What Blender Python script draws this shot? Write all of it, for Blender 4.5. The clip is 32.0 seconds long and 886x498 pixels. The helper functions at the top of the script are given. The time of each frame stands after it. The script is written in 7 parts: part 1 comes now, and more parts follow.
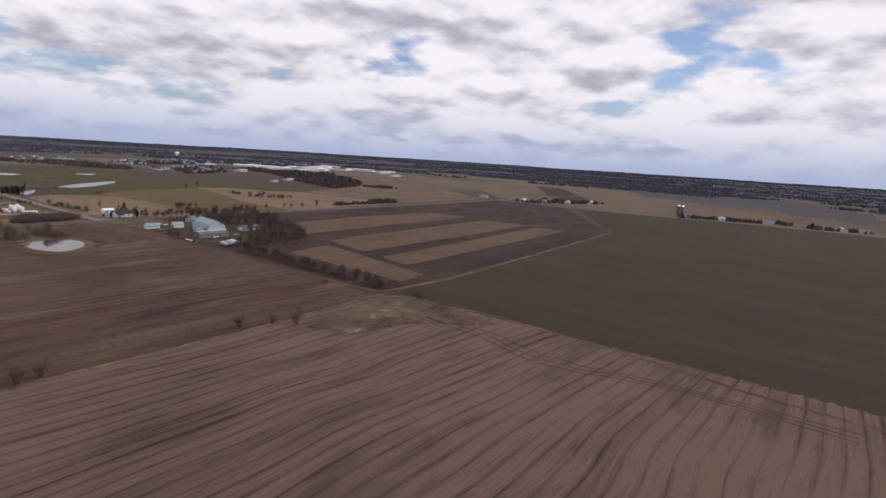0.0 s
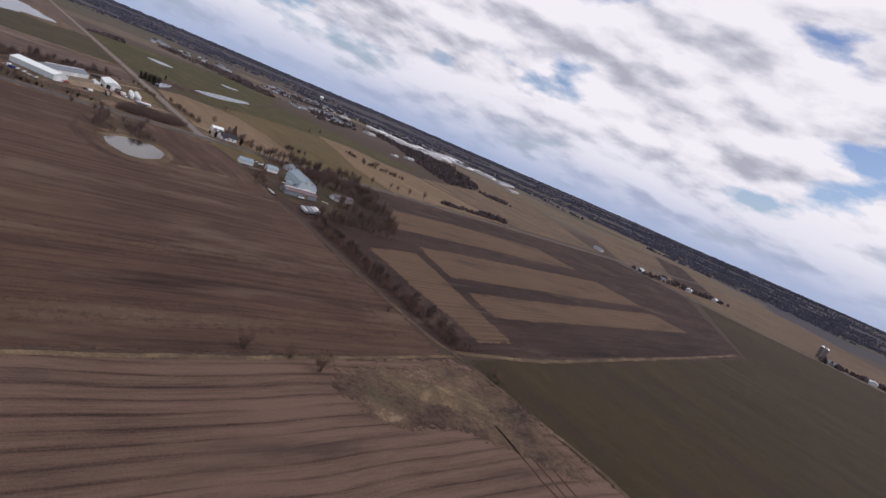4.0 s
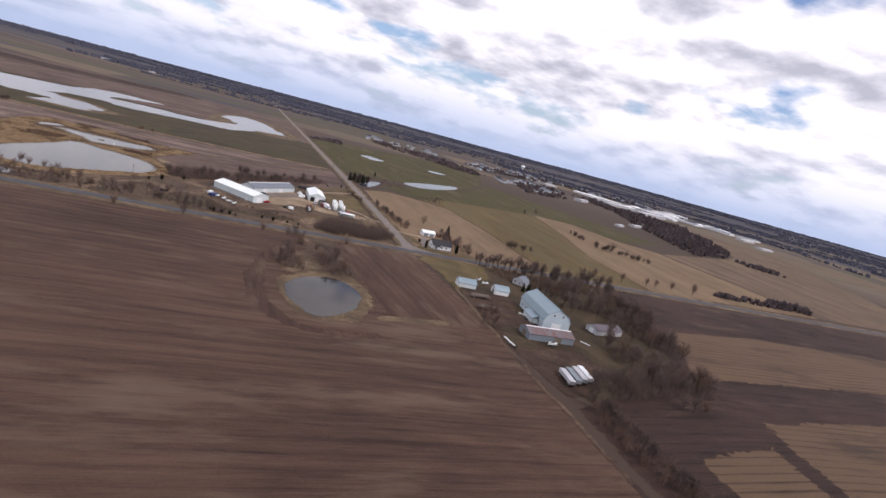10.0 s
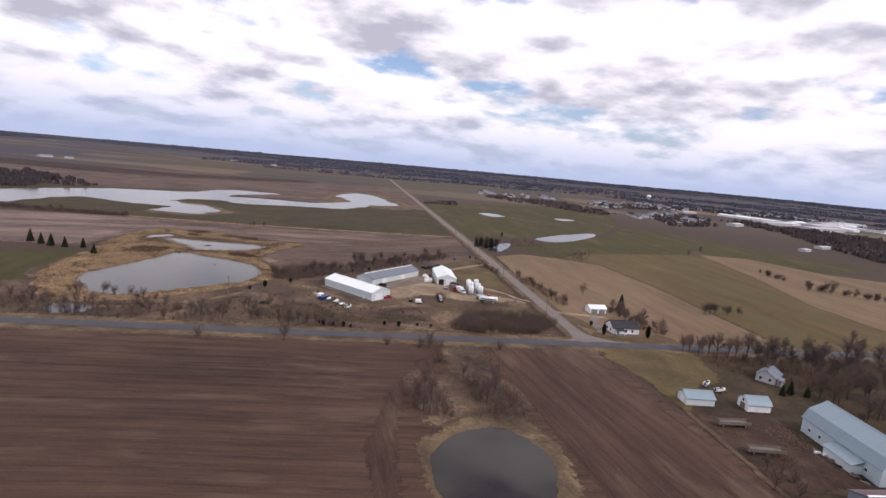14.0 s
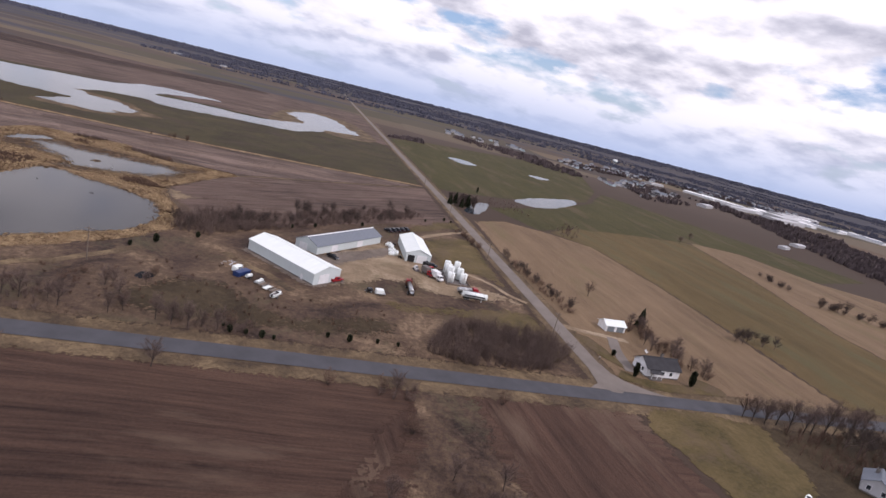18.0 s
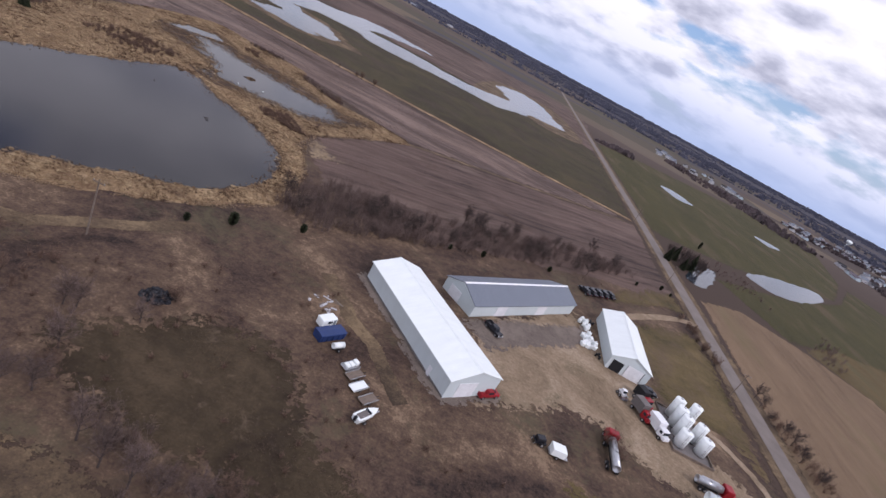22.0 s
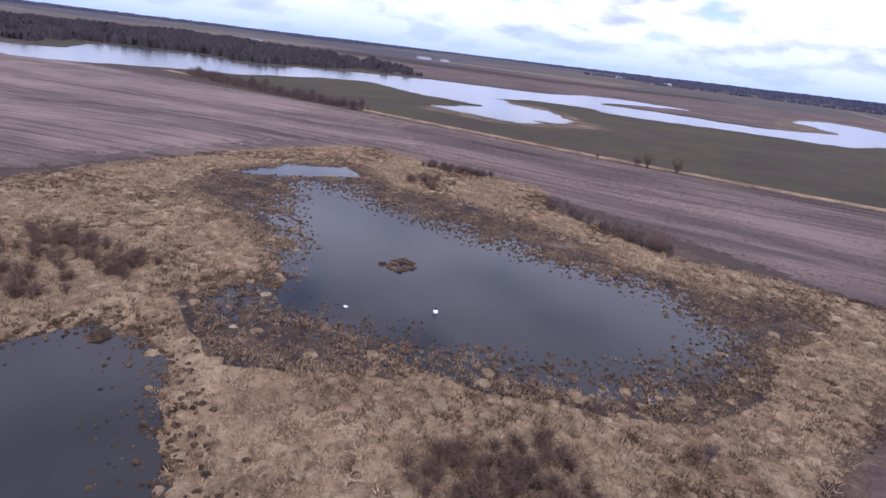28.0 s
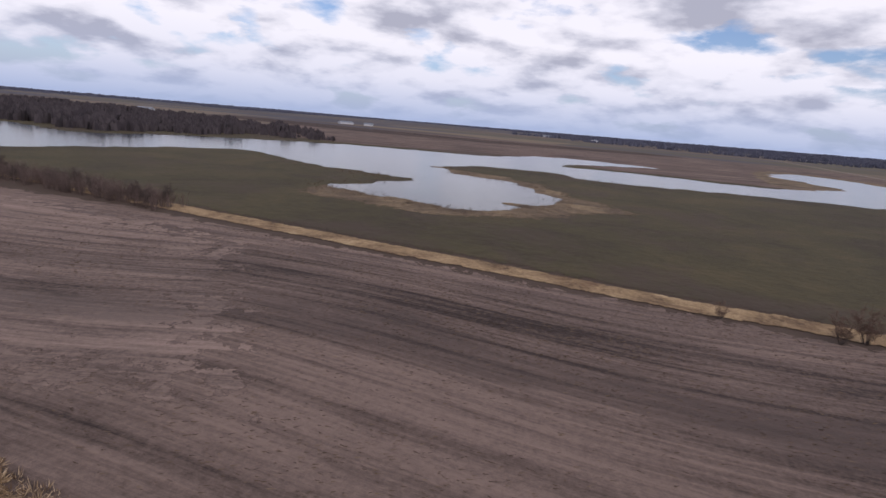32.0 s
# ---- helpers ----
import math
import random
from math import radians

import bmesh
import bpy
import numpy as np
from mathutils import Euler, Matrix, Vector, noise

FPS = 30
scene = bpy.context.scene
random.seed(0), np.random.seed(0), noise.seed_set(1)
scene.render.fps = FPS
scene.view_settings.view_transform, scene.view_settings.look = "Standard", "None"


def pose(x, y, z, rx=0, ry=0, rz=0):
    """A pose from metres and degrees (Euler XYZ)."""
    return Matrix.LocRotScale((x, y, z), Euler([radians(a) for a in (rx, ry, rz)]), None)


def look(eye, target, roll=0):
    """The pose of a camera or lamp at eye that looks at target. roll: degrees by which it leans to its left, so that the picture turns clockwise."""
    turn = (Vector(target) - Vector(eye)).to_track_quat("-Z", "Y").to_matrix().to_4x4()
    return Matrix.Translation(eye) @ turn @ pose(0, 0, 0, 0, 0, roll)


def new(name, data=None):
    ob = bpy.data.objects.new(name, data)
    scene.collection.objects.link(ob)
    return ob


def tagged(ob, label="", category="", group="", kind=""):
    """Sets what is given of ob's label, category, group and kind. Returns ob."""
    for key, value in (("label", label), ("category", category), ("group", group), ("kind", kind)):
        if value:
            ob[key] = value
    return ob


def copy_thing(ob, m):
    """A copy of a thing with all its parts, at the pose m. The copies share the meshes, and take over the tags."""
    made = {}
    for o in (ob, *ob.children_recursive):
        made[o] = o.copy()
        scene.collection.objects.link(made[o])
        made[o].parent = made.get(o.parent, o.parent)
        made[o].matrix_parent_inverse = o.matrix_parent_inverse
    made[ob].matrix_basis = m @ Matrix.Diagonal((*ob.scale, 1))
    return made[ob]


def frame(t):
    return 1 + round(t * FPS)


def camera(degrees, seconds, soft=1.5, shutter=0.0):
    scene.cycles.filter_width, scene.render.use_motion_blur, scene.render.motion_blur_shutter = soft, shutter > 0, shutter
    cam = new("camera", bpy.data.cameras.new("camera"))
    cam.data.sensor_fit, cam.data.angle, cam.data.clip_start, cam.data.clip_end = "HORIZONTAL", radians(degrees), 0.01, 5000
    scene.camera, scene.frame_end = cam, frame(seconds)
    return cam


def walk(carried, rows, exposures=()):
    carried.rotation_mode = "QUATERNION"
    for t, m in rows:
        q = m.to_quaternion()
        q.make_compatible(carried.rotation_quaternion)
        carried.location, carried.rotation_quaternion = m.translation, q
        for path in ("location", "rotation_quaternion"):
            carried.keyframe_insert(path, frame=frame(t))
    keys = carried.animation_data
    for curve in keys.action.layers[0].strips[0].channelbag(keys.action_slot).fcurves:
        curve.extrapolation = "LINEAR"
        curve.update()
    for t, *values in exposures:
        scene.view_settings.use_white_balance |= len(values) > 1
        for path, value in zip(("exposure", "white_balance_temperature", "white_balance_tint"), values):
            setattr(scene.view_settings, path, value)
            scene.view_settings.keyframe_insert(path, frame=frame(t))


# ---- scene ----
cam = camera(78.70, 32.0, soft=1.5)

# seconds, place, heading (positive to the left of +y), pitch, roll
PATH = [
    (0, -192.23, -484.14, 69.12, -54.61, -9.65, 3.61), (0.5, -185.42, -477.97, 69.60, -54.61, -10.05, 8.89), (1, -178.72, -470.81, 70.15, -55.49, -10.45, 12.79),
    (1.5, -171.83, -463.96, 70.42, -54.07, -11.27, 11.20), (2, -164.93, -456.64, 69.55, -52.61, -11.87, 14.72), (2.5, -157.85, -447.93, 69.90, -51.82, -11.39, 17.98),
    (4.5, -137.30, -420.22, 72.76, -42.48, -10.99, 23.96), (5, -132.66, -408.53, 72.54, -38.30, -11.45, 21.25), (5.5, -128.58, -398.62, 73.30, -36.00, -11.40, 17.09),
    (6, -124.64, -388.05, 73.53, -34.10, -11.43, 16.95), (6.5, -121.09, -376.32, 74.26, -31.86, -11.92, 18.89), (7, -117.26, -365.95, 74.27, -29.98, -12.17, 16.47),
    (7.5, -114.22, -354.27, 73.98, -27.47, -12.40, 15.49), (8, -110.71, -341.52, 72.86, -26.43, -11.37, 12.63), (8.5, -108.67, -330.39, 72.69, -26.30, -10.82, 13.72),
    (9, -106.16, -320.22, 72.49, -25.09, -11.54, 15.32), (9.5, -104.36, -308.45, 72.48, -24.60, -11.83, 16.46), (10, -102.40, -298.03, 72.65, -22.61, -11.95, 15.33),
    (10.5, -100.49, -286.80, 72.19, -19.01, -12.38, 16.26), (11, -99.45, -274.79, 71.90, -16.63, -12.77, 16.93), (11.5, -99.24, -263.90, 71.66, -16.21, -12.41, 15.95),
    (12, -99.12, -253.29, 71.52, -16.39, -11.74, 15.32), (12.5, -98.52, -241.41, 71.42, -14.98, -11.78, 13.77), (13, -97.69, -231.08, 71.02, -12.78, -11.16, 10.94),
    (13.5, -97.92, -219.33, 70.03, -10.92, -9.85, 7.80), (14, -98.01, -209.11, 69.90, -9.26, -9.03, 5.39), (14.5, -97.89, -198.60, 70.06, -9.40, -9.36, 3.59),
    (16.5, -98.64, -156.72, 69.43, -13.29, -11.87, -1.74), (17, -98.09, -146.39, 69.21, -14.46, -12.60, 0.23), (17.5, -97.67, -136.01, 68.78, -15.77, -13.47, 7.40),
    (18, -97.52, -125.54, 68.71, -15.95, -14.80, 14.45), (18.5, -97.74, -114.21, 67.91, -15.78, -15.76, 15.20), (19, -97.26, -103.21, 67.47, -13.00, -17.43, 13.05),
    (19.5, -97.30, -92.26, 66.36, -12.36, -19.26, 15.47), (20, -97.90, -81.53, 66.10, -11.12, -20.68, 19.89), (20.5, -98.33, -67.99, 63.14, -8.99, -20.73, 24.17),
    (21, -98.81, -56.32, 61.51, -8.41, -20.61, 27.44), (21.5, -100.24, -44.46, 59.98, -5.82, -20.88, 27.72), (22, -102.22, -31.39, 57.46, -0.64, -21.84, 28.87),
    (22.5, -104.81, -19.15, 55.51, 1.32, -22.68, 28.08), (23, -107.64, -6.96, 53.24, 4.46, -23.27, 27.66), (23.5, -111.56, 5.61, 50.28, 7.96, -24.10, 26.77),
    (24, -115.82, 17.78, 48.03, 9.72, -24.81, 25.31), (24.5, -120.93, 30.23, 45.53, 11.45, -25.67, 24.16), (26.5, -143.21, 80.65, 32.43, 21.20, -29.40, 16.17),
    (27, -149.95, 94.04, 29.11, 23.76, -27.05, 13.86), (27.5, -157.13, 106.89, 26.82, 26.33, -23.02, 9.73), (28, -164.04, 119.38, 25.13, 27.69, -20.20, 7.00),
    (28.5, -170.90, 131.73, 23.74, 28.58, -18.39, 3.69), (29, -177.24, 143.81, 22.79, 28.49, -17.71, -0.08), (29.5, -183.50, 156.45, 21.99, 28.14, -16.87, -1.49),
    (30, -189.57, 168.38, 21.45, 27.52, -16.89, -1.04), (30.5, -195.19, 180.30, 20.64, 26.50, -15.43, -1.33), (31, -200.64, 192.00, 19.99, 25.12, -14.66, -0.52),
    (31.5, -205.86, 203.42, 19.75, 23.36, -13.70, 1.90), (32, -210.50, 214.73, 19.47, 21.45, -13.16, 4.96),
]


def heading(x, y, z, yaw, pitch, roll):
    a, b = radians(yaw), radians(pitch)
    way = Vector((-math.sin(a) * math.cos(b), math.cos(a) * math.cos(b), math.sin(b)))
    eye = Vector((x, y, z))
    return look(eye, eye + way * 10, roll)


walk(cam, [(t, heading(*row)) for t, *row in PATH], exposures=[(0.0, -0.45, 6500, 20.0), (2.0, -0.43, 6450, 20.0), (4.5, -0.50, 6400, 20.0), (6.0, -0.36, 6450, 20.0), (9.0, -0.11, 6450, 20.0), (13.0, -0.14, 6500, 22.0), (17.0, -0.20, 6450, 22.0), (19.0, -0.06, 6350, 23.0), (21.0, 0.02, 6150, 22.0), (22.0, -0.24, 6050, 23.0), (24.0, -0.32, 5900, 24.0), (26.5, 0.42, 5300, 24.0), (28.0, 0.20, 5450, 29.0), (29.0, -0.14, 5800, 31.0), (30.0, -0.28, 6150, 29.0), (32.0, -0.41, 6250, 21.0)])

# ---- world and sun ----
SUN_FROM = Vector((0.55, -0.55, 0.80)).normalized()


def link(nt, a, b):
    nt.links.new(a, b)


def node(nt, kind, **values):
    n = nt.nodes.new(kind)
    for key, value in values.items():
        if key in n.inputs:
            n.inputs[key].default_value = value
    return n


def op(nt, kind, a, b=None, clamp=False):
    n = nt.nodes.new("ShaderNodeMath")
    n.operation, n.use_clamp = kind, clamp
    for i, v in enumerate((a, b)):
        if v is None:
            continue
        if isinstance(v, (int, float)):
            n.inputs[i].default_value = v
        else:
            link(nt, v, n.inputs[i])
    return n.outputs[0]


def ramp(nt, fac, stops):
    n = nt.nodes.new("ShaderNodeValToRGB")
    e = n.color_ramp.elements
    e[0].position, e[1].position = stops[0][0], stops[-1][0]
    e[0].color, e[1].color = (*stops[0][1], 1), (*stops[-1][1], 1)
    for p, col in stops[1:-1]:
        e.new(p).color = (*col, 1)
    link(nt, fac, n.inputs[0])
    return n.outputs[0]


def grey(a):
    return (a, a, a)


def mix(nt, fac, a, b, blend="MIX"):
    n = nt.nodes.new("ShaderNodeMix")
    n.data_type, n.blend_type = "RGBA", blend
    for sock, v in ((n.inputs[0], fac), (n.inputs[6], a), (n.inputs[7], b)):
        if isinstance(v, (int, float)):
            sock.default_value = v
        elif isinstance(v, tuple):
            sock.default_value = (*v, 1)
        else:
            link(nt, v, sock)
    return n.outputs[2]


def make_world():
    w = bpy.data.worlds.new("sky")
    scene.world = w
    w.use_nodes = True
    nt = w.node_tree
    nt.nodes.clear()
    sky = nt.nodes.new("ShaderNodeTexSky")
    sky.sky_type, sky.sun_disc = "NISHITA", False
    sky.sun_elevation = math.asin(SUN_FROM.z)
    sky.sun_rotation = math.atan2(SUN_FROM.x, SUN_FROM.y)
    co = nt.nodes.new("ShaderNodeTexCoord")
    sep = nt.nodes.new("ShaderNodeSeparateXYZ")
    link(nt, co.outputs["Generated"], sep.inputs[0])
    up = op(nt, "MAXIMUM", sep.outputs[2], 0.0)
    den = op(nt, "ADD", up, 0.34)
    comb = nt.nodes.new("ShaderNodeCombineXYZ")
    link(nt, op(nt, "DIVIDE", sep.outputs[0], den), comb.inputs[0])
    link(nt, op(nt, "DIVIDE", sep.outputs[1], den), comb.inputs[1])
    link(nt, op(nt, "MULTIPLY", up, 3.2), comb.inputs[2])
    mp = nt.nodes.new("ShaderNodeMapping")
    mp.inputs["Location"].default_value = (3.1, 7.4, 0.0)
    link(nt, comb.outputs[0], mp.inputs[0])
    big = node(nt, "ShaderNodeTexNoise", Scale=2.6, Detail=8.0, Roughness=0.50, Distortion=0.0)
    link(nt, mp.outputs[0], big.inputs["Vector"])
    puffs = node(nt, "ShaderNodeTexVoronoi", Scale=5.0)
    puffs.feature = "SMOOTH_F1"
    warp = node(nt, "ShaderNodeTexNoise", Scale=4.6, Detail=6.0, Roughness=0.62)
    link(nt, mp.outputs[0], warp.inputs["Vector"])
    wv = nt.nodes.new("ShaderNodeVectorMath")
    wv.operation = "MULTIPLY_ADD"
    link(nt, warp.outputs["Color"], wv.inputs[0])
    wv.inputs[1].default_value = (0.26, 0.26, 0.26)
    link(nt, mp.outputs[0], wv.inputs[2])
    link(nt, wv.outputs[0], puffs.inputs["Vector"])
    lump = op(nt, "SUBTRACT", 1.0, puffs.outputs["Distance"])
    thick = op(nt, "ADD", op(nt, "MULTIPLY", big.outputs[0], 0.66), op(nt, "MULTIPLY", lump, 0.36))
    cover = ramp(nt, thick, [(0.40, grey(0)), (0.48, grey(1))])
    shift = nt.nodes.new("ShaderNodeMapping")
    shift.inputs["Scale"].default_value = (0.965, 0.965, 1.0)
    shift.inputs["Location"].default_value = (0.11, 0.26, 0.09)
    link(nt, mp.outputs[0], shift.inputs[0])
    above = node(nt, "ShaderNodeTexNoise", Scale=2.6, Detail=8.0, Roughness=0.50, Distortion=0.0)
    link(nt, shift.outputs[0], above.inputs["Vector"])
    shade = node(nt, "ShaderNodeTexNoise", Scale=3.2, Detail=8.0, Roughness=0.62)
    link(nt, mp.outputs[0], shade.inputs["Vector"])
    lit = op(nt, "MULTIPLY", op(nt, "SUBTRACT", above.outputs[0], big.outputs[0]), 1.9)
    dim = op(nt, "ADD", op(nt, "ADD", op(nt, "MULTIPLY", thick, 0.58), op(nt, "MULTIPLY", shade.outputs[0], 0.38)), lit)
    body = ramp(nt, dim, [(0.42, (1.22, 1.23, 1.24)), (0.54, (1.06, 1.08, 1.11)), (0.63, (0.84, 0.87, 0.93)), (0.77, (0.58, 0.61, 0.69))])
    blue = mix(nt, 1.0, sky.outputs[0], (0.125, 0.135, 0.150), "MULTIPLY")
    clouds = mix(nt, cover, blue, body)
    haze = ramp(nt, up, [(0.0, grey(0.95)), (0.03, grey(0.66)), (0.07, grey(0.25)), (0.13, grey(0.0))])
    out = mix(nt, haze, clouds, (0.52, 0.65, 0.88))
    bg = nt.nodes.new("ShaderNodeBackground")
    link(nt, out, bg.inputs[0])
    bg.inputs[1].default_value = 1.0
    o = nt.nodes.new("ShaderNodeOutputWorld")
    link(nt, bg.outputs[0], o.inputs[0])


make_world()
sun = new("sun", bpy.data.lights.new("sun", "SUN"))
sun.data.energy, sun.data.angle, sun.data.color = 1.8, radians(6), (1.0, 0.95, 0.88)
sun.matrix_world = look(SUN_FROM * 500, (0, 0, 0))


# ---- materials ----
def material(name, rough=0.9, metal=0.0):
    m = bpy.data.materials.new(name)
    m.use_nodes = True
    nt = m.node_tree
    b = nt.nodes["Principled BSDF"]
    b.inputs["Roughness"].default_value, b.inputs["Metallic"].default_value = rough, metal
    b.inputs["Specular IOR Level"].default_value = 0.25
    return m, nt, b


def coords(nt, turn=0.0, stretch=(1, 1, 1), source="Object"):
    co = nt.nodes.new("ShaderNodeTexCoord")
    mp = nt.nodes.new("ShaderNodeMapping")
    mp.inputs["Rotation"].default_value = (0, 0, radians(turn))
    mp.inputs["Scale"].default_value = stretch
    link(nt, co.outputs[source], mp.inputs[0])
    return mp.outputs[0]


def fbm(nt, vec, scale, detail=5.0, rough=0.6, distort=0.0):
    n = node(nt, "ShaderNodeTexNoise", Scale=scale, Detail=detail, Roughness=rough, Distortion=distort)
    link(nt, vec, n.inputs["Vector"])
    return n.outputs[0]


def bump(nt, b, height, strength=0.5, distance=0.1):
    n = node(nt, "ShaderNodeBump", Strength=strength, Distance=distance)
    link(nt, height, n.inputs["Height"])
    link(nt, n.outputs[0], b.inputs["Normal"])


def feathered(nt, b, v, scale=0.55):
    """Ragged borders: the cover thins out towards the edge of its sheet."""
    a = nt.nodes.new("ShaderNodeAttribute")
    a.attribute_name = "edge"
    n = op(nt, "MULTIPLY", op(nt, "SUBTRACT", fbm(nt, v, scale, 6, 0.72), 0.5), 2.2)
    n = op(nt, "MULTIPLY", n, op(nt, "MULTIPLY", a.outputs["Fac"], 3.0, True))
    link(nt, ramp(nt, op(nt, "ADD", a.outputs["Fac"], n), [(0.38, grey(0)), (0.43, grey(1))]), b.inputs["Alpha"])


def deeper(col, k=0.84):
    """Earth tones, a little richer."""
    m = sum(col) / 3
    return tuple(max(0.006, (m + (x - m) * 1.24) * k) for x in col)


def field_material(name, dark, light, turn=0.0, row=2.0, rows=0.5, patch=0.02, tint=None, tint_cover=0.5, bend=3.0, calm=0.0, groove=0.22):
    """Soil or crop in rows along the x axis after the turn: machine passes, fine rows, long streaks, broad stains."""
    m, nt, b = material(name, 0.95)
    dark, light = deeper(dark, 0.56), deeper(light, 0.90)
    v = coords(nt, turn)
    warp = node(nt, "ShaderNodeTexNoise", Scale=0.006, Detail=2.0)
    link(nt, v, warp.inputs["Vector"])
    wv = nt.nodes.new("ShaderNodeVectorMath")
    wv.operation = "MULTIPLY_ADD"
    link(nt, warp.outputs["Color"], wv.inputs[0])
    wv.inputs[1].default_value = (0.0, bend * 6, 0.0)
    link(nt, v, wv.inputs[2])

    def stretched(sx, sy, detail, rough):
        mp = nt.nodes.new("ShaderNodeMapping")
        mp.inputs["Scale"].default_value = (sx, sy, 1)
        link(nt, wv.outputs[0], mp.inputs[0])
        return fbm(nt, mp.outputs[0], 1.0, detail, rough)

    sep = nt.nodes.new("ShaderNodeSeparateXYZ")
    link(nt, wv.outputs[0], sep.inputs[0])
    lines = op(nt, "ABSOLUTE", op(nt, "SINE", op(nt, "MULTIPLY", sep.outputs[1], math.pi / (row * 3.2))))
    lines = op(nt, "SUBTRACT", 1.0, op(nt, "POWER", op(nt, "SUBTRACT", 1.0, lines), 2.5))
    fine = stretched(0.012, 0.55 / row, 3, 0.75)
    long_ = stretched(0.0035, 0.055, 6, 0.68)
    blotch = stretched(0.03, 0.12, 6, 0.7)
    broad = fbm(nt, v, patch, 5, 0.55, 0.4)
    grit = fbm(nt, v, 1.6, 6, 0.82)
    thin = stretched(0.07, 1.5, 4, 0.75)
    f = op(nt, "MULTIPLY", fine, rows * 0.8)
    for a, k in ((lines, rows * groove), (long_, 0.6), (broad, 0.45), (blotch, 0.5), (grit, 0.5), (thin, 0.5)):
        f = op(nt, "ADD", f, op(nt, "MULTIPLY", a, k))
    f = op(nt, "DIVIDE", f, rows * 1.02 + 2.5)
    mid = tuple(0.5 * (p + q) for p, q in zip(dark, light))
    col = ramp(nt, f, [(0.445 - calm, dark), (0.505, mid), (0.57 + calm, light)])
    if tint:
        t = stretched(0.012, 0.05, 6, 0.65)
        col = mix(nt, ramp(nt, t, [(tint_cover - 0.05, grey(0)), (tint_cover + 0.07, grey(0.8))]), col, tint)
    link(nt, col, b.inputs["Base Color"])
    bump(nt, b, op(nt, "ADD", op(nt, "ADD", fine, thin), grit), 0.9, 0.3)
    feathered(nt, b, v, 0.35)
    return m


def grass_material(name, cols, scale=0.12, clump=0.9, spot=None, spot_cover=0.58, ragged=True):
    """Ground cover with broad patches, tufts and fine litter; spot is a second plant that grows in patches."""
    m, nt, b = material(name, 0.95)
    v = coords(nt)
    f = op(nt, "MULTIPLY", fbm(nt, v, scale, 6, 0.62, 0.8), 0.5)
    for k, s in ((0.28, clump), (0.22, clump * 4.5)):
        f = op(nt, "ADD", f, op(nt, "MULTIPLY", fbm(nt, v, s, 5, 0.75), k))
    n = len(cols)
    col = ramp(nt, f, [(0.40 + 0.20 * i / (n - 1), deeper(c)) for i, c in enumerate(cols)])
    if spot:
        far = nt.nodes.new("ShaderNodeMapping")
        far.inputs["Location"].default_value = (31.0, 77.0, 5.0)
        link(nt, v, far.inputs[0])
        g = op(nt, "ADD", op(nt, "MULTIPLY", fbm(nt, far.outputs[0], scale * 1.3, 7, 0.68, 0.5), 0.75), op(nt, "MULTIPLY", fbm(nt, v, clump * 1.5, 4, 0.7), 0.25))
        col = mix(nt, ramp(nt, g, [(spot_cover - 0.06, grey(0)), (spot_cover + 0.06, grey(0.85))]), col, spot)
    link(nt, col, b.inputs["Base Color"])
    bump(nt, b, fbm(nt, v, clump * 1.7, 5, 0.7), 0.9, 0.35)
    if ragged:
        feathered(nt, b, v)
    return m


def plain_material(name, col, rough=0.6, metal=0.0, var=0.12, scale=0.6, grain=8.0, dirt=None):
    m, nt, b = material(name, rough, metal)
    v = coords(nt)
    f = op(nt, "ADD", op(nt, "MULTIPLY", fbm(nt, v, scale, 5, 0.6), 0.65), op(nt, "MULTIPLY", fbm(nt, v, grain, 4, 0.7), 0.35))
    lo = tuple(x * (1 - var) for x in col)
    hi = tuple(min(0.9, x * (1 + var)) for x in col)
    c = ramp(nt, f, [(0.35, lo), (0.65, hi)])
    if dirt:
        c = mix(nt, ramp(nt, fbm(nt, v, scale * 2.3, 7, 0.7), [(0.52, grey(0)), (0.66, grey(0.8))]), c, dirt)
    link(nt, c, b.inputs["Base Color"])
    bump(nt, b, fbm(nt, v, grain, 4, 0.6), 0.25, 0.02)
    return m


def ribbed_material(name, col, pitch=0.3, rough=0.45, metal=0.0, dirt=None, cover=0.55, axis=0):
    """Painted sheet metal with ribs."""
    m, nt, b = material(name, rough, metal)
    v = coords(nt)
    sep = nt.nodes.new("ShaderNodeSeparateXYZ")
    link(nt, v, sep.inputs[0])
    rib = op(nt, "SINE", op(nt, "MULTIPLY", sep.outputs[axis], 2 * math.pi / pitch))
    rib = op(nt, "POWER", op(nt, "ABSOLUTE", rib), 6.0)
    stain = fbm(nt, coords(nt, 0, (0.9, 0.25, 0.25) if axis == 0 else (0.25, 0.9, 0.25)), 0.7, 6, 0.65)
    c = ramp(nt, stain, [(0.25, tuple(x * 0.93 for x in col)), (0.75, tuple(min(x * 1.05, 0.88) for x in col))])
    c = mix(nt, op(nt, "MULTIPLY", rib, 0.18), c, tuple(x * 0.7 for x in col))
    if dirt:
        c = mix(nt, ramp(nt, fbm(nt, coords(nt, 0, (1.6, 0.22, 0.22)), 0.9, 7, 0.7, 0.3), [(cover - 0.06, grey(0)), (cover + 0.06, grey(0.9))]), c, dirt)
    link(nt, c, b.inputs["Base Color"])
    bump(nt, b, rib, 0.5, 0.03)
    return m


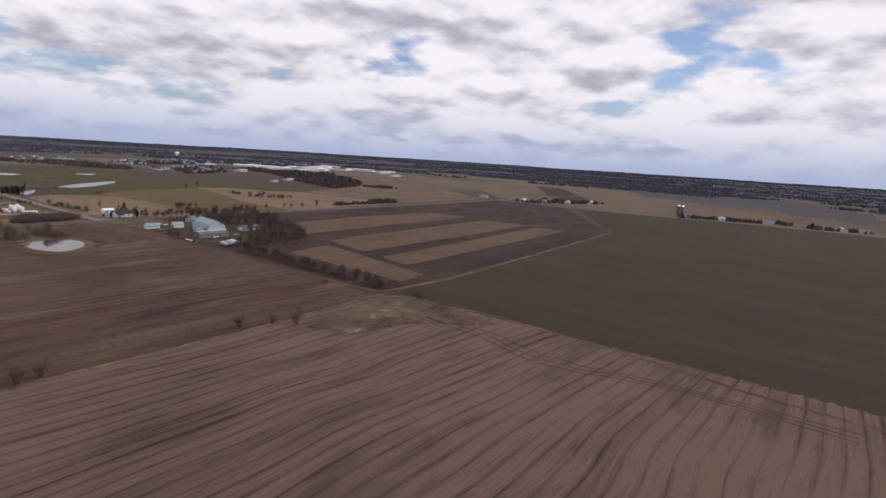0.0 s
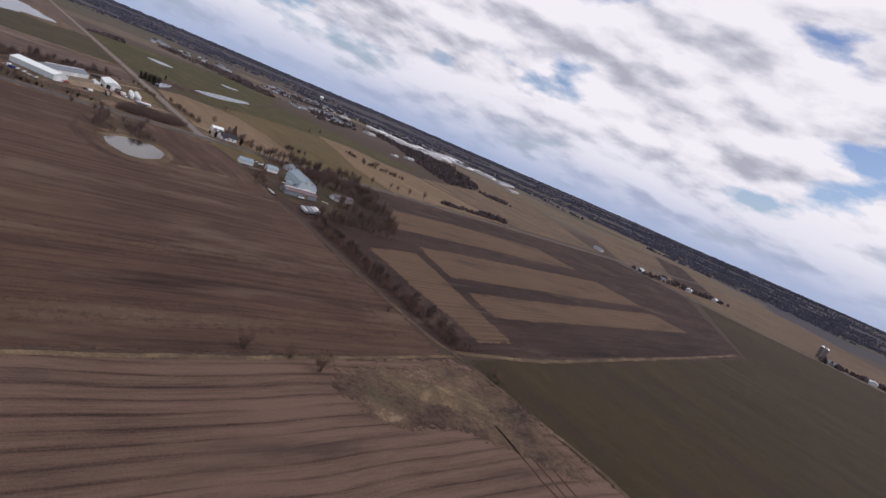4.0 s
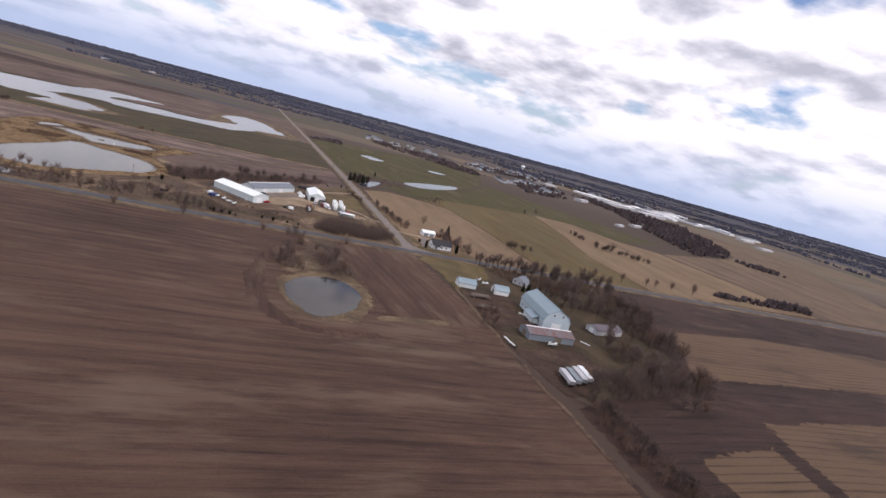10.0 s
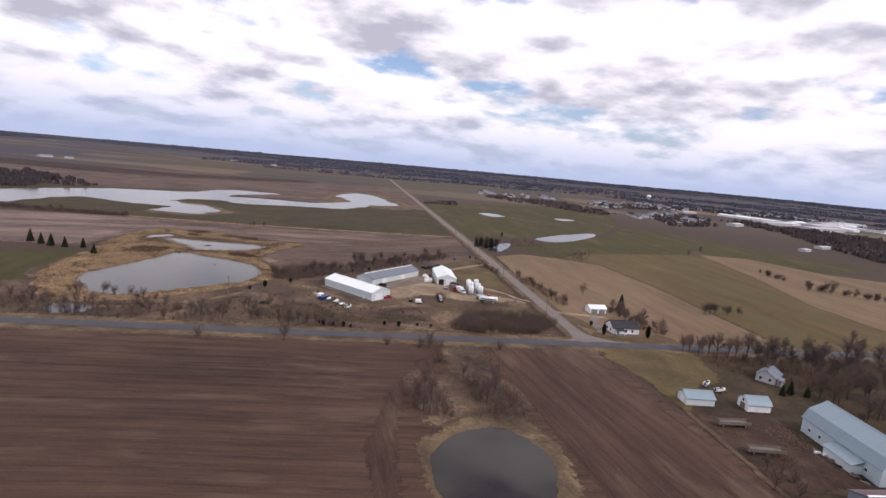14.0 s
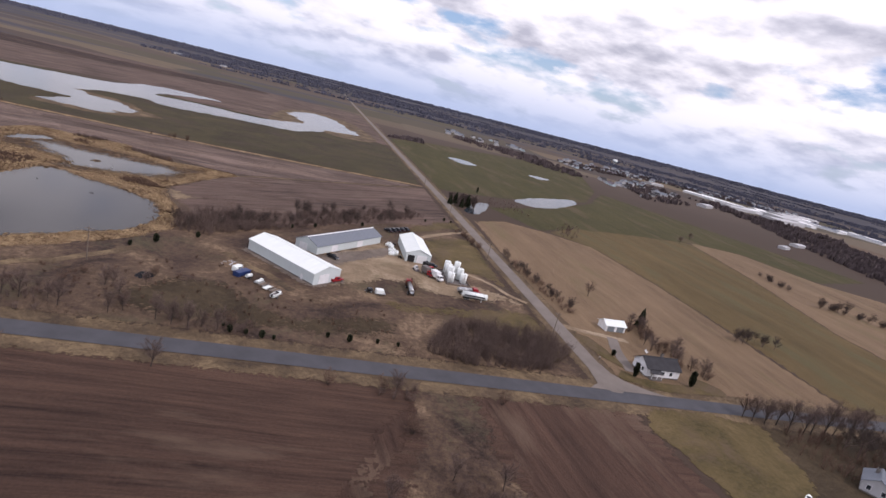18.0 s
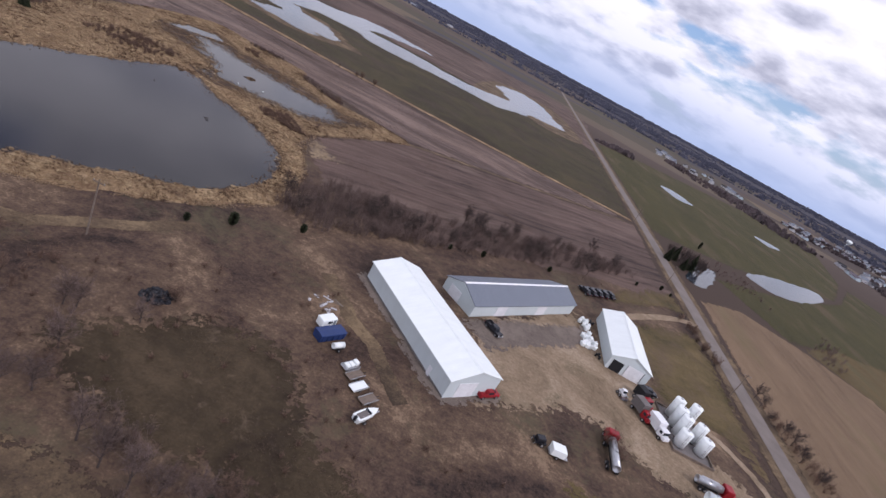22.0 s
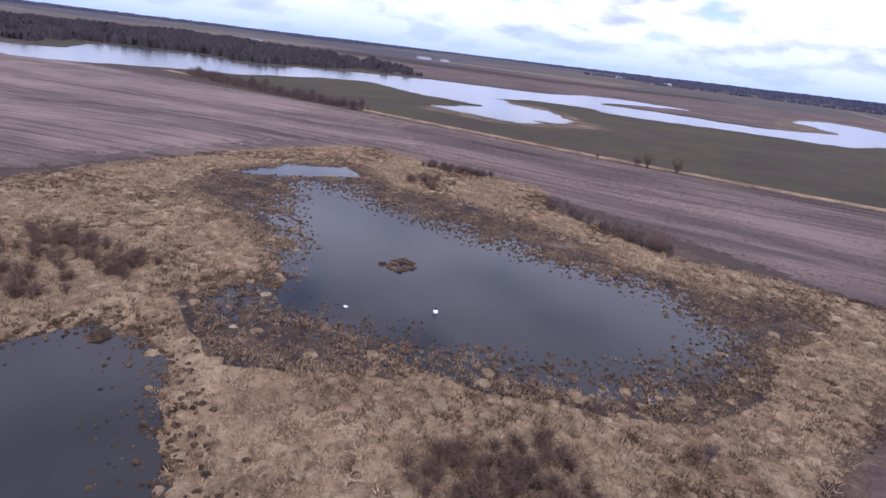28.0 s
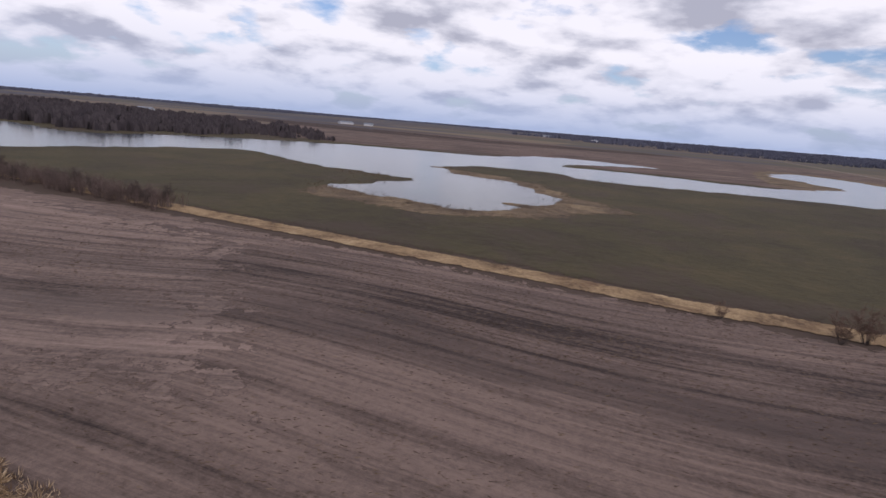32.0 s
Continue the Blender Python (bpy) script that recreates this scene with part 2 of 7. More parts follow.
def water_material(name, deep, rough=0.06, ripple=0.25, shore=0.4):
    m, nt, b = material(name, rough)
    b.inputs["IOR"].default_value, b.inputs["Specular IOR Level"].default_value = 1.33, 0.5
    v = coords(nt)
    link(nt, ramp(nt, fbm(nt, v, 0.06, 5, 0.6), [(0.35, tuple(x * 0.7 for x in deep)), (0.65, tuple(x * 1.3 for x in deep))]), b.inputs["Base Color"])
    bump(nt, b, fbm(nt, v, 1.6, 4, 0.6), ripple, 0.02)
    feathered(nt, b, v, shore)
    return m


M = {}
M["ground"] = None


def far_ground_material():
    """Patchwork of bare fields, winter grass and dark wood cover with haze blue in its colour, out to the horizon."""
    m, nt, b = material("far_ground", 1.0)
    v = coords(nt, 3.0, (1 / 420.0, 1 / 230.0, 1))
    cell = nt.nodes.new("ShaderNodeTexVoronoi")
    cell.distance, cell.inputs["Randomness"].default_value = "CHEBYCHEV", 0.55
    cell.inputs["Scale"].default_value = 1.0
    link(nt, v, cell.inputs["Vector"])
    sep = nt.nodes.new("ShaderNodeSeparateColor")
    link(nt, cell.outputs["Color"], sep.inputs[0])
    base = ramp(nt, sep.outputs[0], [(0.0, (0.050, 0.035, 0.030)), (0.3, (0.10, 0.070, 0.055)), (0.5, (0.19, 0.14, 0.088)), (0.68, (0.066, 0.064, 0.032)), (0.85, (0.115, 0.085, 0.070)), (1.0, (0.17, 0.13, 0.085))])
    w = coords(nt)
    streak = fbm(nt, coords(nt, 0, (0.004, 0.05, 1)), 1.0, 6, 0.65)
    base = mix(nt, op(nt, "MULTIPLY", streak, 0.55), base, (0.07, 0.05, 0.04))
    out = nt.nodes.new("ShaderNodeVectorMath")
    out.operation = "LENGTH"
    link(nt, w, out.inputs[0])
    more = op(nt, "MULTIPLY", op(nt, "SUBTRACT", op(nt, "MINIMUM", out.outputs["Value"], 3800.0), 1700.0), 0.00010)
    grove = op(nt, "ADD", fbm(nt, coords(nt, 10, (0.0011, 0.0028, 1)), 1.0, 6, 0.6, 0.6), more)
    # the wood cover's bluish tone paints in the haze of distance
    base = mix(nt, ramp(nt, grove, [(0.50, grey(0)), (0.56, grey(1))]), base, (0.050, 0.048, 0.064))
    base = mix(nt, op(nt, "MULTIPLY", fbm(nt, w, 0.15, 6, 0.7), 0.35), base, (0.05, 0.042, 0.032))
    near = ramp(nt, op(nt, "MULTIPLY", out.outputs["Value"], 0.001), [(0.65, grey(1)), (0.95, grey(0))])
    base = mix(nt, near, base, (0.058, 0.039, 0.029))
    link(nt, base, b.inputs["Base Color"])
    return m


M["ground"] = far_ground_material()
M["damp_plough"] = field_material("damp_soil", (0.033, 0.0190, 0.0155), (0.106, 0.065, 0.050), 2, 1.7, 0.5, 0.010, (0.120, 0.079, 0.057), 0.59, 2.5)
M["plough"] = field_material("ploughed_soil", (0.042, 0.0245, 0.0200), (0.116, 0.073, 0.056), 2, 1.7, 0.5, 0.010, (0.132, 0.089, 0.064), 0.575, 2.5, calm=0.02)
M["plough_ns"] = field_material("ploughed_plot", (0.036, 0.0205, 0.017), (0.100, 0.062, 0.048), 84, 1.3, 0.5, 0.02, (0.135, 0.090, 0.064), 0.60, 1, calm=0.03)
M["stubble"] = field_material("corn_stubble", (0.046, 0.029, 0.024), (0.158, 0.107, 0.086), 2, 1.5, 0.62, 0.012, (0.062, 0.042, 0.033), 0.585, 7, groove=0.36)
M["dark_soil"] = field_material("dark_soil", (0.022, 0.0125, 0.011), (0.058, 0.036, 0.030), 0, 1.5, 0.35, 0.015, (0.095, 0.064, 0.046), 0.62)
M["straw"] = field_material("straw_stubble", (0.044, 0.029, 0.022), (0.126, 0.085, 0.059), 1, 1.2, 0.8, 0.02, (0.052, 0.034, 0.026), 0.58, calm=0.02, groove=0.5)
M["wheat"] = field_material("winter_wheat", (0.028, 0.021, 0.012), (0.066, 0.050, 0.026), 90, 2.2, 0.10, 0.008, (0.038, 0.023, 0.017), 0.53, calm=0.06)
M["tan_field"] = field_material("tan_stubble", (0.140, 0.098, 0.068), (0.262, 0.190, 0.130), 90, 1.8, 0.16, 0.014, (0.15, 0.112, 0.060), 0.59, calm=0.07)
M["dull_tan"] = field_material("dull_grassland", (0.095, 0.068, 0.050), (0.190, 0.138, 0.098), 90, 2.4, 0.2, 0.006, (0.075, 0.055, 0.042), 0.57, calm=0.04)
M["hay"] = field_material("hay_field", (0.078, 0.060, 0.027), (0.160, 0.116, 0.063), 88, 3.0, 0.14, 0.012, (0.092, 0.078, 0.036), 0.55, calm=0.07)
M["green"] = field_material("green_field", (0.042, 0.040, 0.016), (0.080, 0.070, 0.031), 90, 3.0, 0.15, 0.012, (0.092, 0.068, 0.038), 0.58, calm=0.07)
M["rough_soil"] = field_material("rough_soil", (0.046, 0.032, 0.028), (0.150, 0.108, 0.092), -35, 2.0, 0.5, 0.02, (0.165, 0.120, 0.094), 0.60, 6)
M["grey_stubble"] = field_material("grey_stubble", (0.052, 0.037, 0.033), (0.225, 0.170, 0.147), -8, 1.5, 0.45, 0.014, (0.070, 0.050, 0.044), 0.57, 8)
M["pale_stubble"] = field_material("pale_stubble", (0.074, 0.055, 0.049), (0.285, 0.217, 0.189), -18, 1.5, 0.45, 0.014, (0.115, 0.086, 0.075), 0.59, 9)
M["scrub"] = grass_material("scrub_grass", [(0.024, 0.017, 0.015), (0.072, 0.049, 0.039), (0.120, 0.085, 0.062), (0.250, 0.184, 0.132)], 0.035, 0.5, (0.086, 0.072, 0.042), 0.59)
M["dark_turf"] = grass_material("dark_turf", [(0.030, 0.021, 0.015), (0.052, 0.039, 0.025), (0.085, 0.063, 0.042)], 0.05, 0.5, (0.15, 0.108, 0.075), 0.66)
M["dirt"] = grass_material("yard_dirt", [(0.028, 0.0175, 0.014), (0.056, 0.036, 0.028), (0.098, 0.065, 0.048)], 0.06, 0.5)
M["verge"] = grass_material("verge_grass", [(0.058, 0.043, 0.032), (0.128, 0.095, 0.065), (0.235, 0.178, 0.118)], 0.08, 0.8, (0.080, 0.054, 0.038), 0.58)
M["lawn"] = grass_material("lawn_grass", [(0.062, 0.050, 0.025), (0.108, 0.084, 0.044), (0.165, 0.124, 0.072)], 0.05, 0.6, (0.110, 0.076, 0.049), 0.55)
M["reed"] = grass_material("dry_reed_grass", [(0.092, 0.060, 0.040), (0.285, 0.204, 0.128), (0.46, 0.352, 0.230)], 0.14, 1.6, (0.135, 0.078, 0.044), 0.565)
M["wet_mound"] = grass_material("wet_hummock", [(0.020, 0.014, 0.012), (0.060, 0.040, 0.028), (0.135, 0.090, 0.055), (0.24, 0.17, 0.105)], 0.9, 3.0, ragged=False)
M["gravel"] = grass_material("gravel", [(0.17, 0.128, 0.090), (0.29, 0.226, 0.165), (0.43, 0.35, 0.27)], 0.07, 1.2, (0.120, 0.094, 0.055), 0.60)
M["marsh"] = grass_material("marsh_mat", [(0.022, 0.016, 0.016), (0.055, 0.040, 0.035), (0.105, 0.076, 0.060), (0.20, 0.145, 0.098)], 0.25, 2.4)
M["wet_wheat"] = grass_material("wet_wheat", [(0.034, 0.026, 0.016), (0.050, 0.042, 0.022), (0.072, 0.057, 0.031)], 0.03, 0.25, (0.050, 0.034, 0.024), 0.56)
M["sand"] = grass_material("pale_sand", [(0.12, 0.086, 0.062), (0.26, 0.20, 0.138), (0.38, 0.30, 0.21)], 0.22, 1.2, (0.11, 0.080, 0.066), 0.53)
M["mound"] = grass_material("matted_reed", [(0.080, 0.053, 0.035), (0.29, 0.216, 0.138), (0.48, 0.380, 0.252)], 0.30, 2.6, (0.135, 0.074, 0.042), 0.565, False)
M["grey_gravel"] = grass_material("grey_gravel", [(0.12, 0.098, 0.086), (0.185, 0.155, 0.135), (0.25, 0.212, 0.185)], 0.08, 1.2)
M["asphalt"] = plain_material("asphalt", (0.068, 0.068, 0.078), 0.85, 0, 0.18, 0.15, 6.0)
M["chip_road"] = plain_material("chip_seal", (0.175, 0.15, 0.135), 0.9, 0, 0.2, 0.12, 6.0)
M["concrete"] = plain_material("concrete", (0.15, 0.135, 0.13), 0.85, 0, 0.2, 0.2, 4.0)
M["pond"] = water_material("pond_water", (0.020, 0.016, 0.013), 0.05, 0.12)
M["lagoon"] = water_material("lagoon_water", (0.016, 0.0142, 0.0148), 0.12, 0.12)
M["lake"] = water_material("lake_water", (0.026, 0.033, 0.043), 0.16, 0.3, 0.035)
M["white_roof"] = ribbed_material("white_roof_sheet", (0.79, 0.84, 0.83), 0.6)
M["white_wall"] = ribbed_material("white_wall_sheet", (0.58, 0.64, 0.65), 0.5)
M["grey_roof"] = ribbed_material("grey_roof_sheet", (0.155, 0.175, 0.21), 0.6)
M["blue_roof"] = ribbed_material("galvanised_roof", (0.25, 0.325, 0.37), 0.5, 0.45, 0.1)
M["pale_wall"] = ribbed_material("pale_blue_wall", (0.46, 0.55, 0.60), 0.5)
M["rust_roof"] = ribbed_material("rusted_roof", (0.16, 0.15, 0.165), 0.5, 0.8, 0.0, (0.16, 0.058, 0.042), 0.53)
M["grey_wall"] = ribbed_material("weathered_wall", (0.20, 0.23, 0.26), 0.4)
M["white_paint"] = plain_material("white_paint", (0.74, 0.75, 0.77), 0.5)
M["tank_white"] = plain_material("white_tank_paint", (0.78, 0.82, 0.81), 0.3, 0, 0.05)
M["dark"] = plain_material("black_rubber_and_doorway", (0.018, 0.018, 0.02), 0.7)
M["glass"] = plain_material("dark_window", (0.03, 0.035, 0.045), 0.12)
M["shingle"] = plain_material("dark_shingle", (0.042, 0.041, 0.046), 0.95, 0, 0.25, 0.5, 5.0)
M["red"] = plain_material("red_paint", (0.27, 0.014, 0.02), 0.35)
M["blue"] = plain_material("blue_paint", (0.022, 0.042, 0.13), 0.4)
M["black_paint"] = plain_material("black_paint", (0.02, 0.02, 0.024), 0.25)
M["steel"] = plain_material("bare_steel", (0.45, 0.46, 0.48), 0.35, 0.7)
M["wood"] = plain_material("weathered_wood", (0.17, 0.135, 0.11), 0.9, 0, 0.3, 0.8, 9.0)
M["dull_white"] = plain_material("dull_white_paint", (0.46, 0.46, 0.48), 0.6)
M["mauve_roof"] = ribbed_material("faded_roof", (0.14, 0.122, 0.14), 0.5, 0.8)
M["skylight"] = plain_material("white_ridge_sheet", (0.82, 0.83, 0.86), 0.4)


# ---- building helpers ----
def part(name, bm, mat, parent=None, label=""):
    me = bpy.data.meshes.new(name)
    bm.normal_update()
    bm.to_mesh(me)
    bm.free()
    me.materials.append(mat)
    ob = new(name, me)
    if parent:
        ob.parent = parent
    if label:
        ob["label"] = label
    return ob


def thing(name, label, category, m=None, group=""):
    ob = new(name)
    ob.empty_display_size = 0.5
    if m:
        ob.matrix_world = m
    return tagged(ob, label, category, group)


def box(bm, x0, x1, y0, y1, z0, z1):
    v = [bm.verts.new((x, y, z)) for z in (z0, z1) for x, y in ((x0, y0), (x1, y0), (x1, y1), (x0, y1))]
    for f in ((3, 2, 1, 0), (4, 5, 6, 7), (0, 1, 5, 4), (1, 2, 6, 5), (2, 3, 7, 6), (3, 0, 4, 7)):
        bm.faces.new([v[i] for i in f])
    return v


def boxed(*dims):
    bm = bmesh.new()
    box(bm, *dims)
    return bm


def extrude_profile(profile, x0, x1):
    """A closed outline in y and z, drawn out along x."""
    bm = bmesh.new()
    a = [bm.verts.new((x0, y, z)) for y, z in profile]
    b = [bm.verts.new((x1, y, z)) for y, z in profile]
    n = len(profile)
    bm.faces.new(a[::-1])
    bm.faces.new(b)
    for i in range(n):
        bm.faces.new((a[i], a[(i + 1) % n], b[(i + 1) % n], b[i]))
    bmesh.ops.recalc_face_normals(bm, faces=bm.faces)
    return bm


def tube(bm, p, q, r0, r1=None, n=10, caps=True):
    r1 = r0 if r1 is None else r1
    p, q = Vector(p), Vector(q)
    d = (q - p).normalized()
    s = d.orthogonal().normalized()
    t = d.cross(s)
    ra, rb = [], []
    for i in range(n):
        a = 2 * math.pi * i / n
        w = s * math.cos(a) + t * math.sin(a)
        ra.append(bm.verts.new(p + w * r0))
        rb.append(bm.verts.new(q + w * r1))
    for i in range(n):
        bm.faces.new((ra[i], ra[(i + 1) % n], rb[(i + 1) % n], rb[i]))
    if caps:
        bm.faces.new(ra[::-1])
        bm.faces.new(rb)


def tubed(p, q, r0, r1=None, n=10):
    bm = bmesh.new()
    tube(bm, p, q, r0, r1, n)
    return bm


def smooth_loop(pts, step, amp, closed=True, seed=0.0, rounded=True):
    """A wandering outline through a few control points."""
    n = len(pts)
    out = []
    for i in range(n if closed else n - 1):
        p0, p1, p2, p3 = (Vector(pts[k % n]) if closed else Vector(pts[min(max(k, 0), n - 1)]) for k in (i - 1, i, i + 1, i + 2))
        span = (p2 - p1).length
        a, b = (p2 - p0) / 2, (p3 - p1) / 2
        a, b = a * min(1, span / (a.length + 1e-6)), b * min(1, span / (b.length + 1e-6))
        k = max(1, int(span / step))
        for j in range(k):
            t = j / k
            if rounded:
                q = p1 * (2 * t ** 3 - 3 * t * t + 1) + a * (t ** 3 - 2 * t * t + t) + p2 * (3 * t * t - 2 * t ** 3) + b * (t ** 3 - t * t)
            else:
                q = p1.lerp(p2, t)
            out.append(q)
    if not closed:
        out.append(Vector(pts[-1]))
    if amp:
        out = [q + Vector((noise.noise((q.x * 0.11, q.y * 0.11, seed)), noise.noise((q.x * 0.11, q.y * 0.11, seed + 9)))) * amp
               + Vector((noise.noise((q.x * 0.6, q.y * 0.6, seed)), noise.noise((q.x * 0.6, q.y * 0.6, seed + 5)))) * amp * 0.35 for q in out]
    return out


def rise(x, y):
    """The land lies flat round the farms and rolls up gently towards the horizon."""
    r = math.hypot(x + 100, y)
    t = min(max((r - 1300) / 3500, 0), 1)
    a = math.degrees(math.atan2(y, x + 100)) % 360
    k = 1.0 - 0.9 * min(max((a - 50) / 60, 0), 1) if a < 230 else 1.0
    return 31 * k * t * t * (3 - 2 * t)


from mathutils.geometry import delaunay_2d_cdt

LEVEL = [0]


def border_distance(points, loop):
    """Distances of points to a closed outline, and whether they lie within it."""
    a = np.array([(q.x, q.y) for q in loop])
    b = np.roll(a, -1, 0)
    d = b - a
    ln = (d * d).sum(1) + 1e-9
    p = np.array(points)[:, None, :]
    t = np.clip(((p - a) * d).sum(2) / ln, 0, 1)
    far = np.sqrt((((p - a) - t[..., None] * d) ** 2).sum(2)).min(1)
    up = (a[:, 1] > p[..., 1]) != (b[:, 1] > p[..., 1])
    x = d[:, 0] * (p[..., 1] - a[:, 1]) / np.where(d[:, 1] == 0, 1e-9, d[:, 1]) + a[:, 0]
    return far, (up & (p[..., 0] < x)).sum(1) % 2 == 1


def sheet(name, pts, z, mat, label, category, step=12.0, amp=0.8, rounded=False, feather=None, cover=None):
    """A flat cover of ground within a wandering outline, thinning out over the feather width."""
    LEVEL[0] += 1
    loop = smooth_loop(pts, step, amp, True, LEVEL[0] * 3.7, rounded)
    n = len(loop)
    area = abs(sum(loop[i - 1].x * loop[i].y - loop[i].x * loop[i - 1].y for i in range(n))) / 2
    feather = feather or min(max(math.sqrt(area) * 0.035, 1.2), 6.0)
    spots = []
    for k in (0.5, 1.0, -0.5, -1.0):
        for i in range(n):
            d = (loop[(i + 1) % n] - loop[i - 1]).normalized()
            spots.append((loop[i].x - d.y * feather * k, loop[i].y + d.x * feather * k))
    if cover:
        spots += cover
    far, within = border_distance(spots, loop)
    want = np.array([feather * 0.5] * n + [feather] * n) * 0.75
    want = np.concatenate([want, want, np.full(len(spots) - 4 * n, feather * 0.3)])
    keep = [i for i in range(len(spots)) if within[i] and far[i] > want[i]]
    value = [0.0] * n + [min(1.0, far[i] / feather) for i in keep]
    flat, _, faces, orig, *_ = delaunay_2d_cdt([Vector((q.x, q.y)) for q in loop] + [Vector(spots[i]) for i in keep], [], [list(range(n))], 1, 1e-4)
    bm = bmesh.new()
    lay = bm.verts.layers.float.new("edge")
    vs = []
    for q, src in zip(flat, orig):
        v = bm.verts.new((q.x, q.y, z))
        v[lay] = max((value[i] for i in src), default=0.0)
        vs.append(v)
    for f in faces:
        bm.faces.new([vs[i] for i in f])
    bm.normal_update()
    for f in bm.faces:
        if f.normal.z < 0:
            f.normal_flip()
    return tagged(part(name, bm, mat), label, category, kind="structure")


def ribbon(name, pts, width, z, mat, label, category, step=10.0, amp=0.0, crown=0.0):
    line = smooth_loop(pts, step, amp, False)
    bm = bmesh.new()
    lay = bm.verts.layers.float.new("edge")
    prev = None
    for i, q in enumerate(line):
        d = (line[min(i + 1, len(line) - 1)] - line[max(i - 1, 0)]).normalized()
        s = Vector((-d.y, d.x)) * width / 2
        row = []
        for k in (1, 0.55, 0, -0.55, -1):
            v = bm.verts.new((q.x + s.x * k, q.y + s.y * k, z + rise(q.x, q.y) + crown * (1 - k * k)))
            v[lay] = 0.0 if abs(k) == 1 else 1.0
            row.append(v)
        if prev:
            for k in range(4):
                bm.faces.new((prev[k], prev[k + 1], row[k + 1], row[k]))
        prev = row
    return tagged(part(name, bm, mat), label, category, kind="structure")


# ---- ground ----
def build_ground():
    bm = bmesh.new()
    rings = [0, 300, 700, 1100, 1300] + [1300 + 3500 * (i / 24) for i in range(1, 25)] + [4950]
    n = 96
    prev = None
    for r in rings:
        row = []
        for i in range(n):
            a = 2 * math.pi * i / n
            x, y = -100 + r * math.cos(a), r * math.sin(a)
            h = rise(x, y)
            if r > 1400:
                h += (noise.noise((x * 0.0011, y * 0.0011, 0.3))) * 5 * min(1, (r - 1400) / 1500)
            row.append(bm.verts.new((x, y, h)))
            if r == 0:
                break
        if prev:
            for i in range(n):
                if len(prev) == 1:
                    bm.faces.new((prev[0], row[i], row[(i + 1) % n]))
                else:
                    bm.faces.new((prev[i], row[i], row[(i + 1) % n], prev[(i + 1) % n]))
        prev = row
    for f in bm.faces:
        f.smooth = True
    tagged(part("ground", bm, M["ground"]), "flat farmland in early spring reaching to the horizon", "ground", kind="structure")


build_ground()

# fields, low ones first
sheet("field_1", [(-900, -312), (4, -312), (7, -170), (9, -90), (4, -6), (-900, -4)], 0.02, M["plough"], "brown ploughed field with faint pale straw streaks", "field")
sheet("field_17", [(-900, -310), (2, -310), (4, -236), (-60, -224), (-200, -234), (-900, -236)], 0.024, M["damp_plough"], "damper dark end of the ploughed field", "field", feather=45.0)
sheet("field_13", [(-46, -9), (-4, -9), (4, -88), (3, -112), (-14, -115), (-40, -112), (-42, -70)], 0.055, M["plough_ns"], "brown ploughed plot beside the pond", "field", 6, 1.0)
sheet("field_2", [(-900, -900), (18, -900), (18, -420), (14, -335), (9, -309), (-900, -309)], 0.032, M["stubble"], "brown corn stubble field with long harvest rows", "field")
sheet("field_3", [(4, -310), (372, -303), (640, -130), (650, -4), (118, -4), (100, -62), (50, -150), (8, -170), (6, -250)], 0.026, M["dark_soil"], "dark bare soil between the straw strips", "field")
sheet("field_4", [(12, -900), (764, -900), (704, -371), (644, -145), (375, -300), (9, -309)], 0.044, M["wheat"], "dull green winter wheat field", "field")
for a in (((88, -142), (132, -80), (210, -70), (345, -76), (351, -134), (210, -137), (140, -139)), ((92, -171), (140, -167), (240, -163), (345, -158), (350, -214), (245, -219), (160, -221), (78, -224), (84, -198)),
          ((80, -240), (152, -237), (240, -231), (340, -225), (347, -262), (240, -266), (130, -271), (66, -273), (74, -241)), ((36, -194), (82, -184), (75, -220), (66, -258), (58, -298), (30, -299), (31, -270), (33, -232))):
    sheet("straw_strip", a, 0.06, M["straw"], "pale straw-coloured stubble strip in dark soil", "field strip", 8, 1.6, False, 5.0)
sheet("field_5", [(6, 4), (103, 4), (105, 70), (105, 130), (98, 197), (74, 216), (40, 228), (12, 208), (6, 100)], 0.034, M["tan_field"], "tan stubble field beside the farm road", "field")
sheet("field_6", [(100, 2), (196, 2), (201, 97), (232, 191), (258, 302), (174, 280), (111, 257), (70, 220), (95, 194), (102, 130), (102, 70)], 0.026, M["hay"], "olive and straw coloured hay field", "field")
sheet("field_15", [(192, 2), (402, 10), (378, 207), (336, 231), (312, 297), (254, 304), (228, 191), (197, 97)], 0.042, M["tan_field"], "greyish stubble field beyond the hay", "field")
sheet("field_16", [(66, 214), (111, 250), (174, 273), (256, 297), (311, 291), (336, 228), (458, 279), (380, 420), (300, 560), (215, 430), (120, 330), (40, 270)], 0.030, M["green"], "green winter crop behind the hay field", "field")
sheet("field_7", [(8, 300), (80, 330), (215, 430), (300, 570), (460, 960), (180, 800), (66, 735), (8, 670)], 0.03, M["green"], "green winter crop field beside the road", "field")
ribbon("field_margin", [(-420, 293), (-300, 288), (-190, 286), (-90, 293), (-6, 302)], 6.0, 0.10, M["reed"], "pale grassy margin between two fields", "verge", 5, 1.0)
sheet("field_8", [(-900, 140), (-300, 140), (-262, 140), (-256, 190), (-200, 222), (-150, 205), (-137, 199), (-119, 213), (-70, 248), (-16, 288), (-14, 299), (-90, 291), (-190, 284), (-300, 285), (-900, 215)], 0.03, M["grey_stubble"], "grey brown stubble field sloping to the lake", "field")
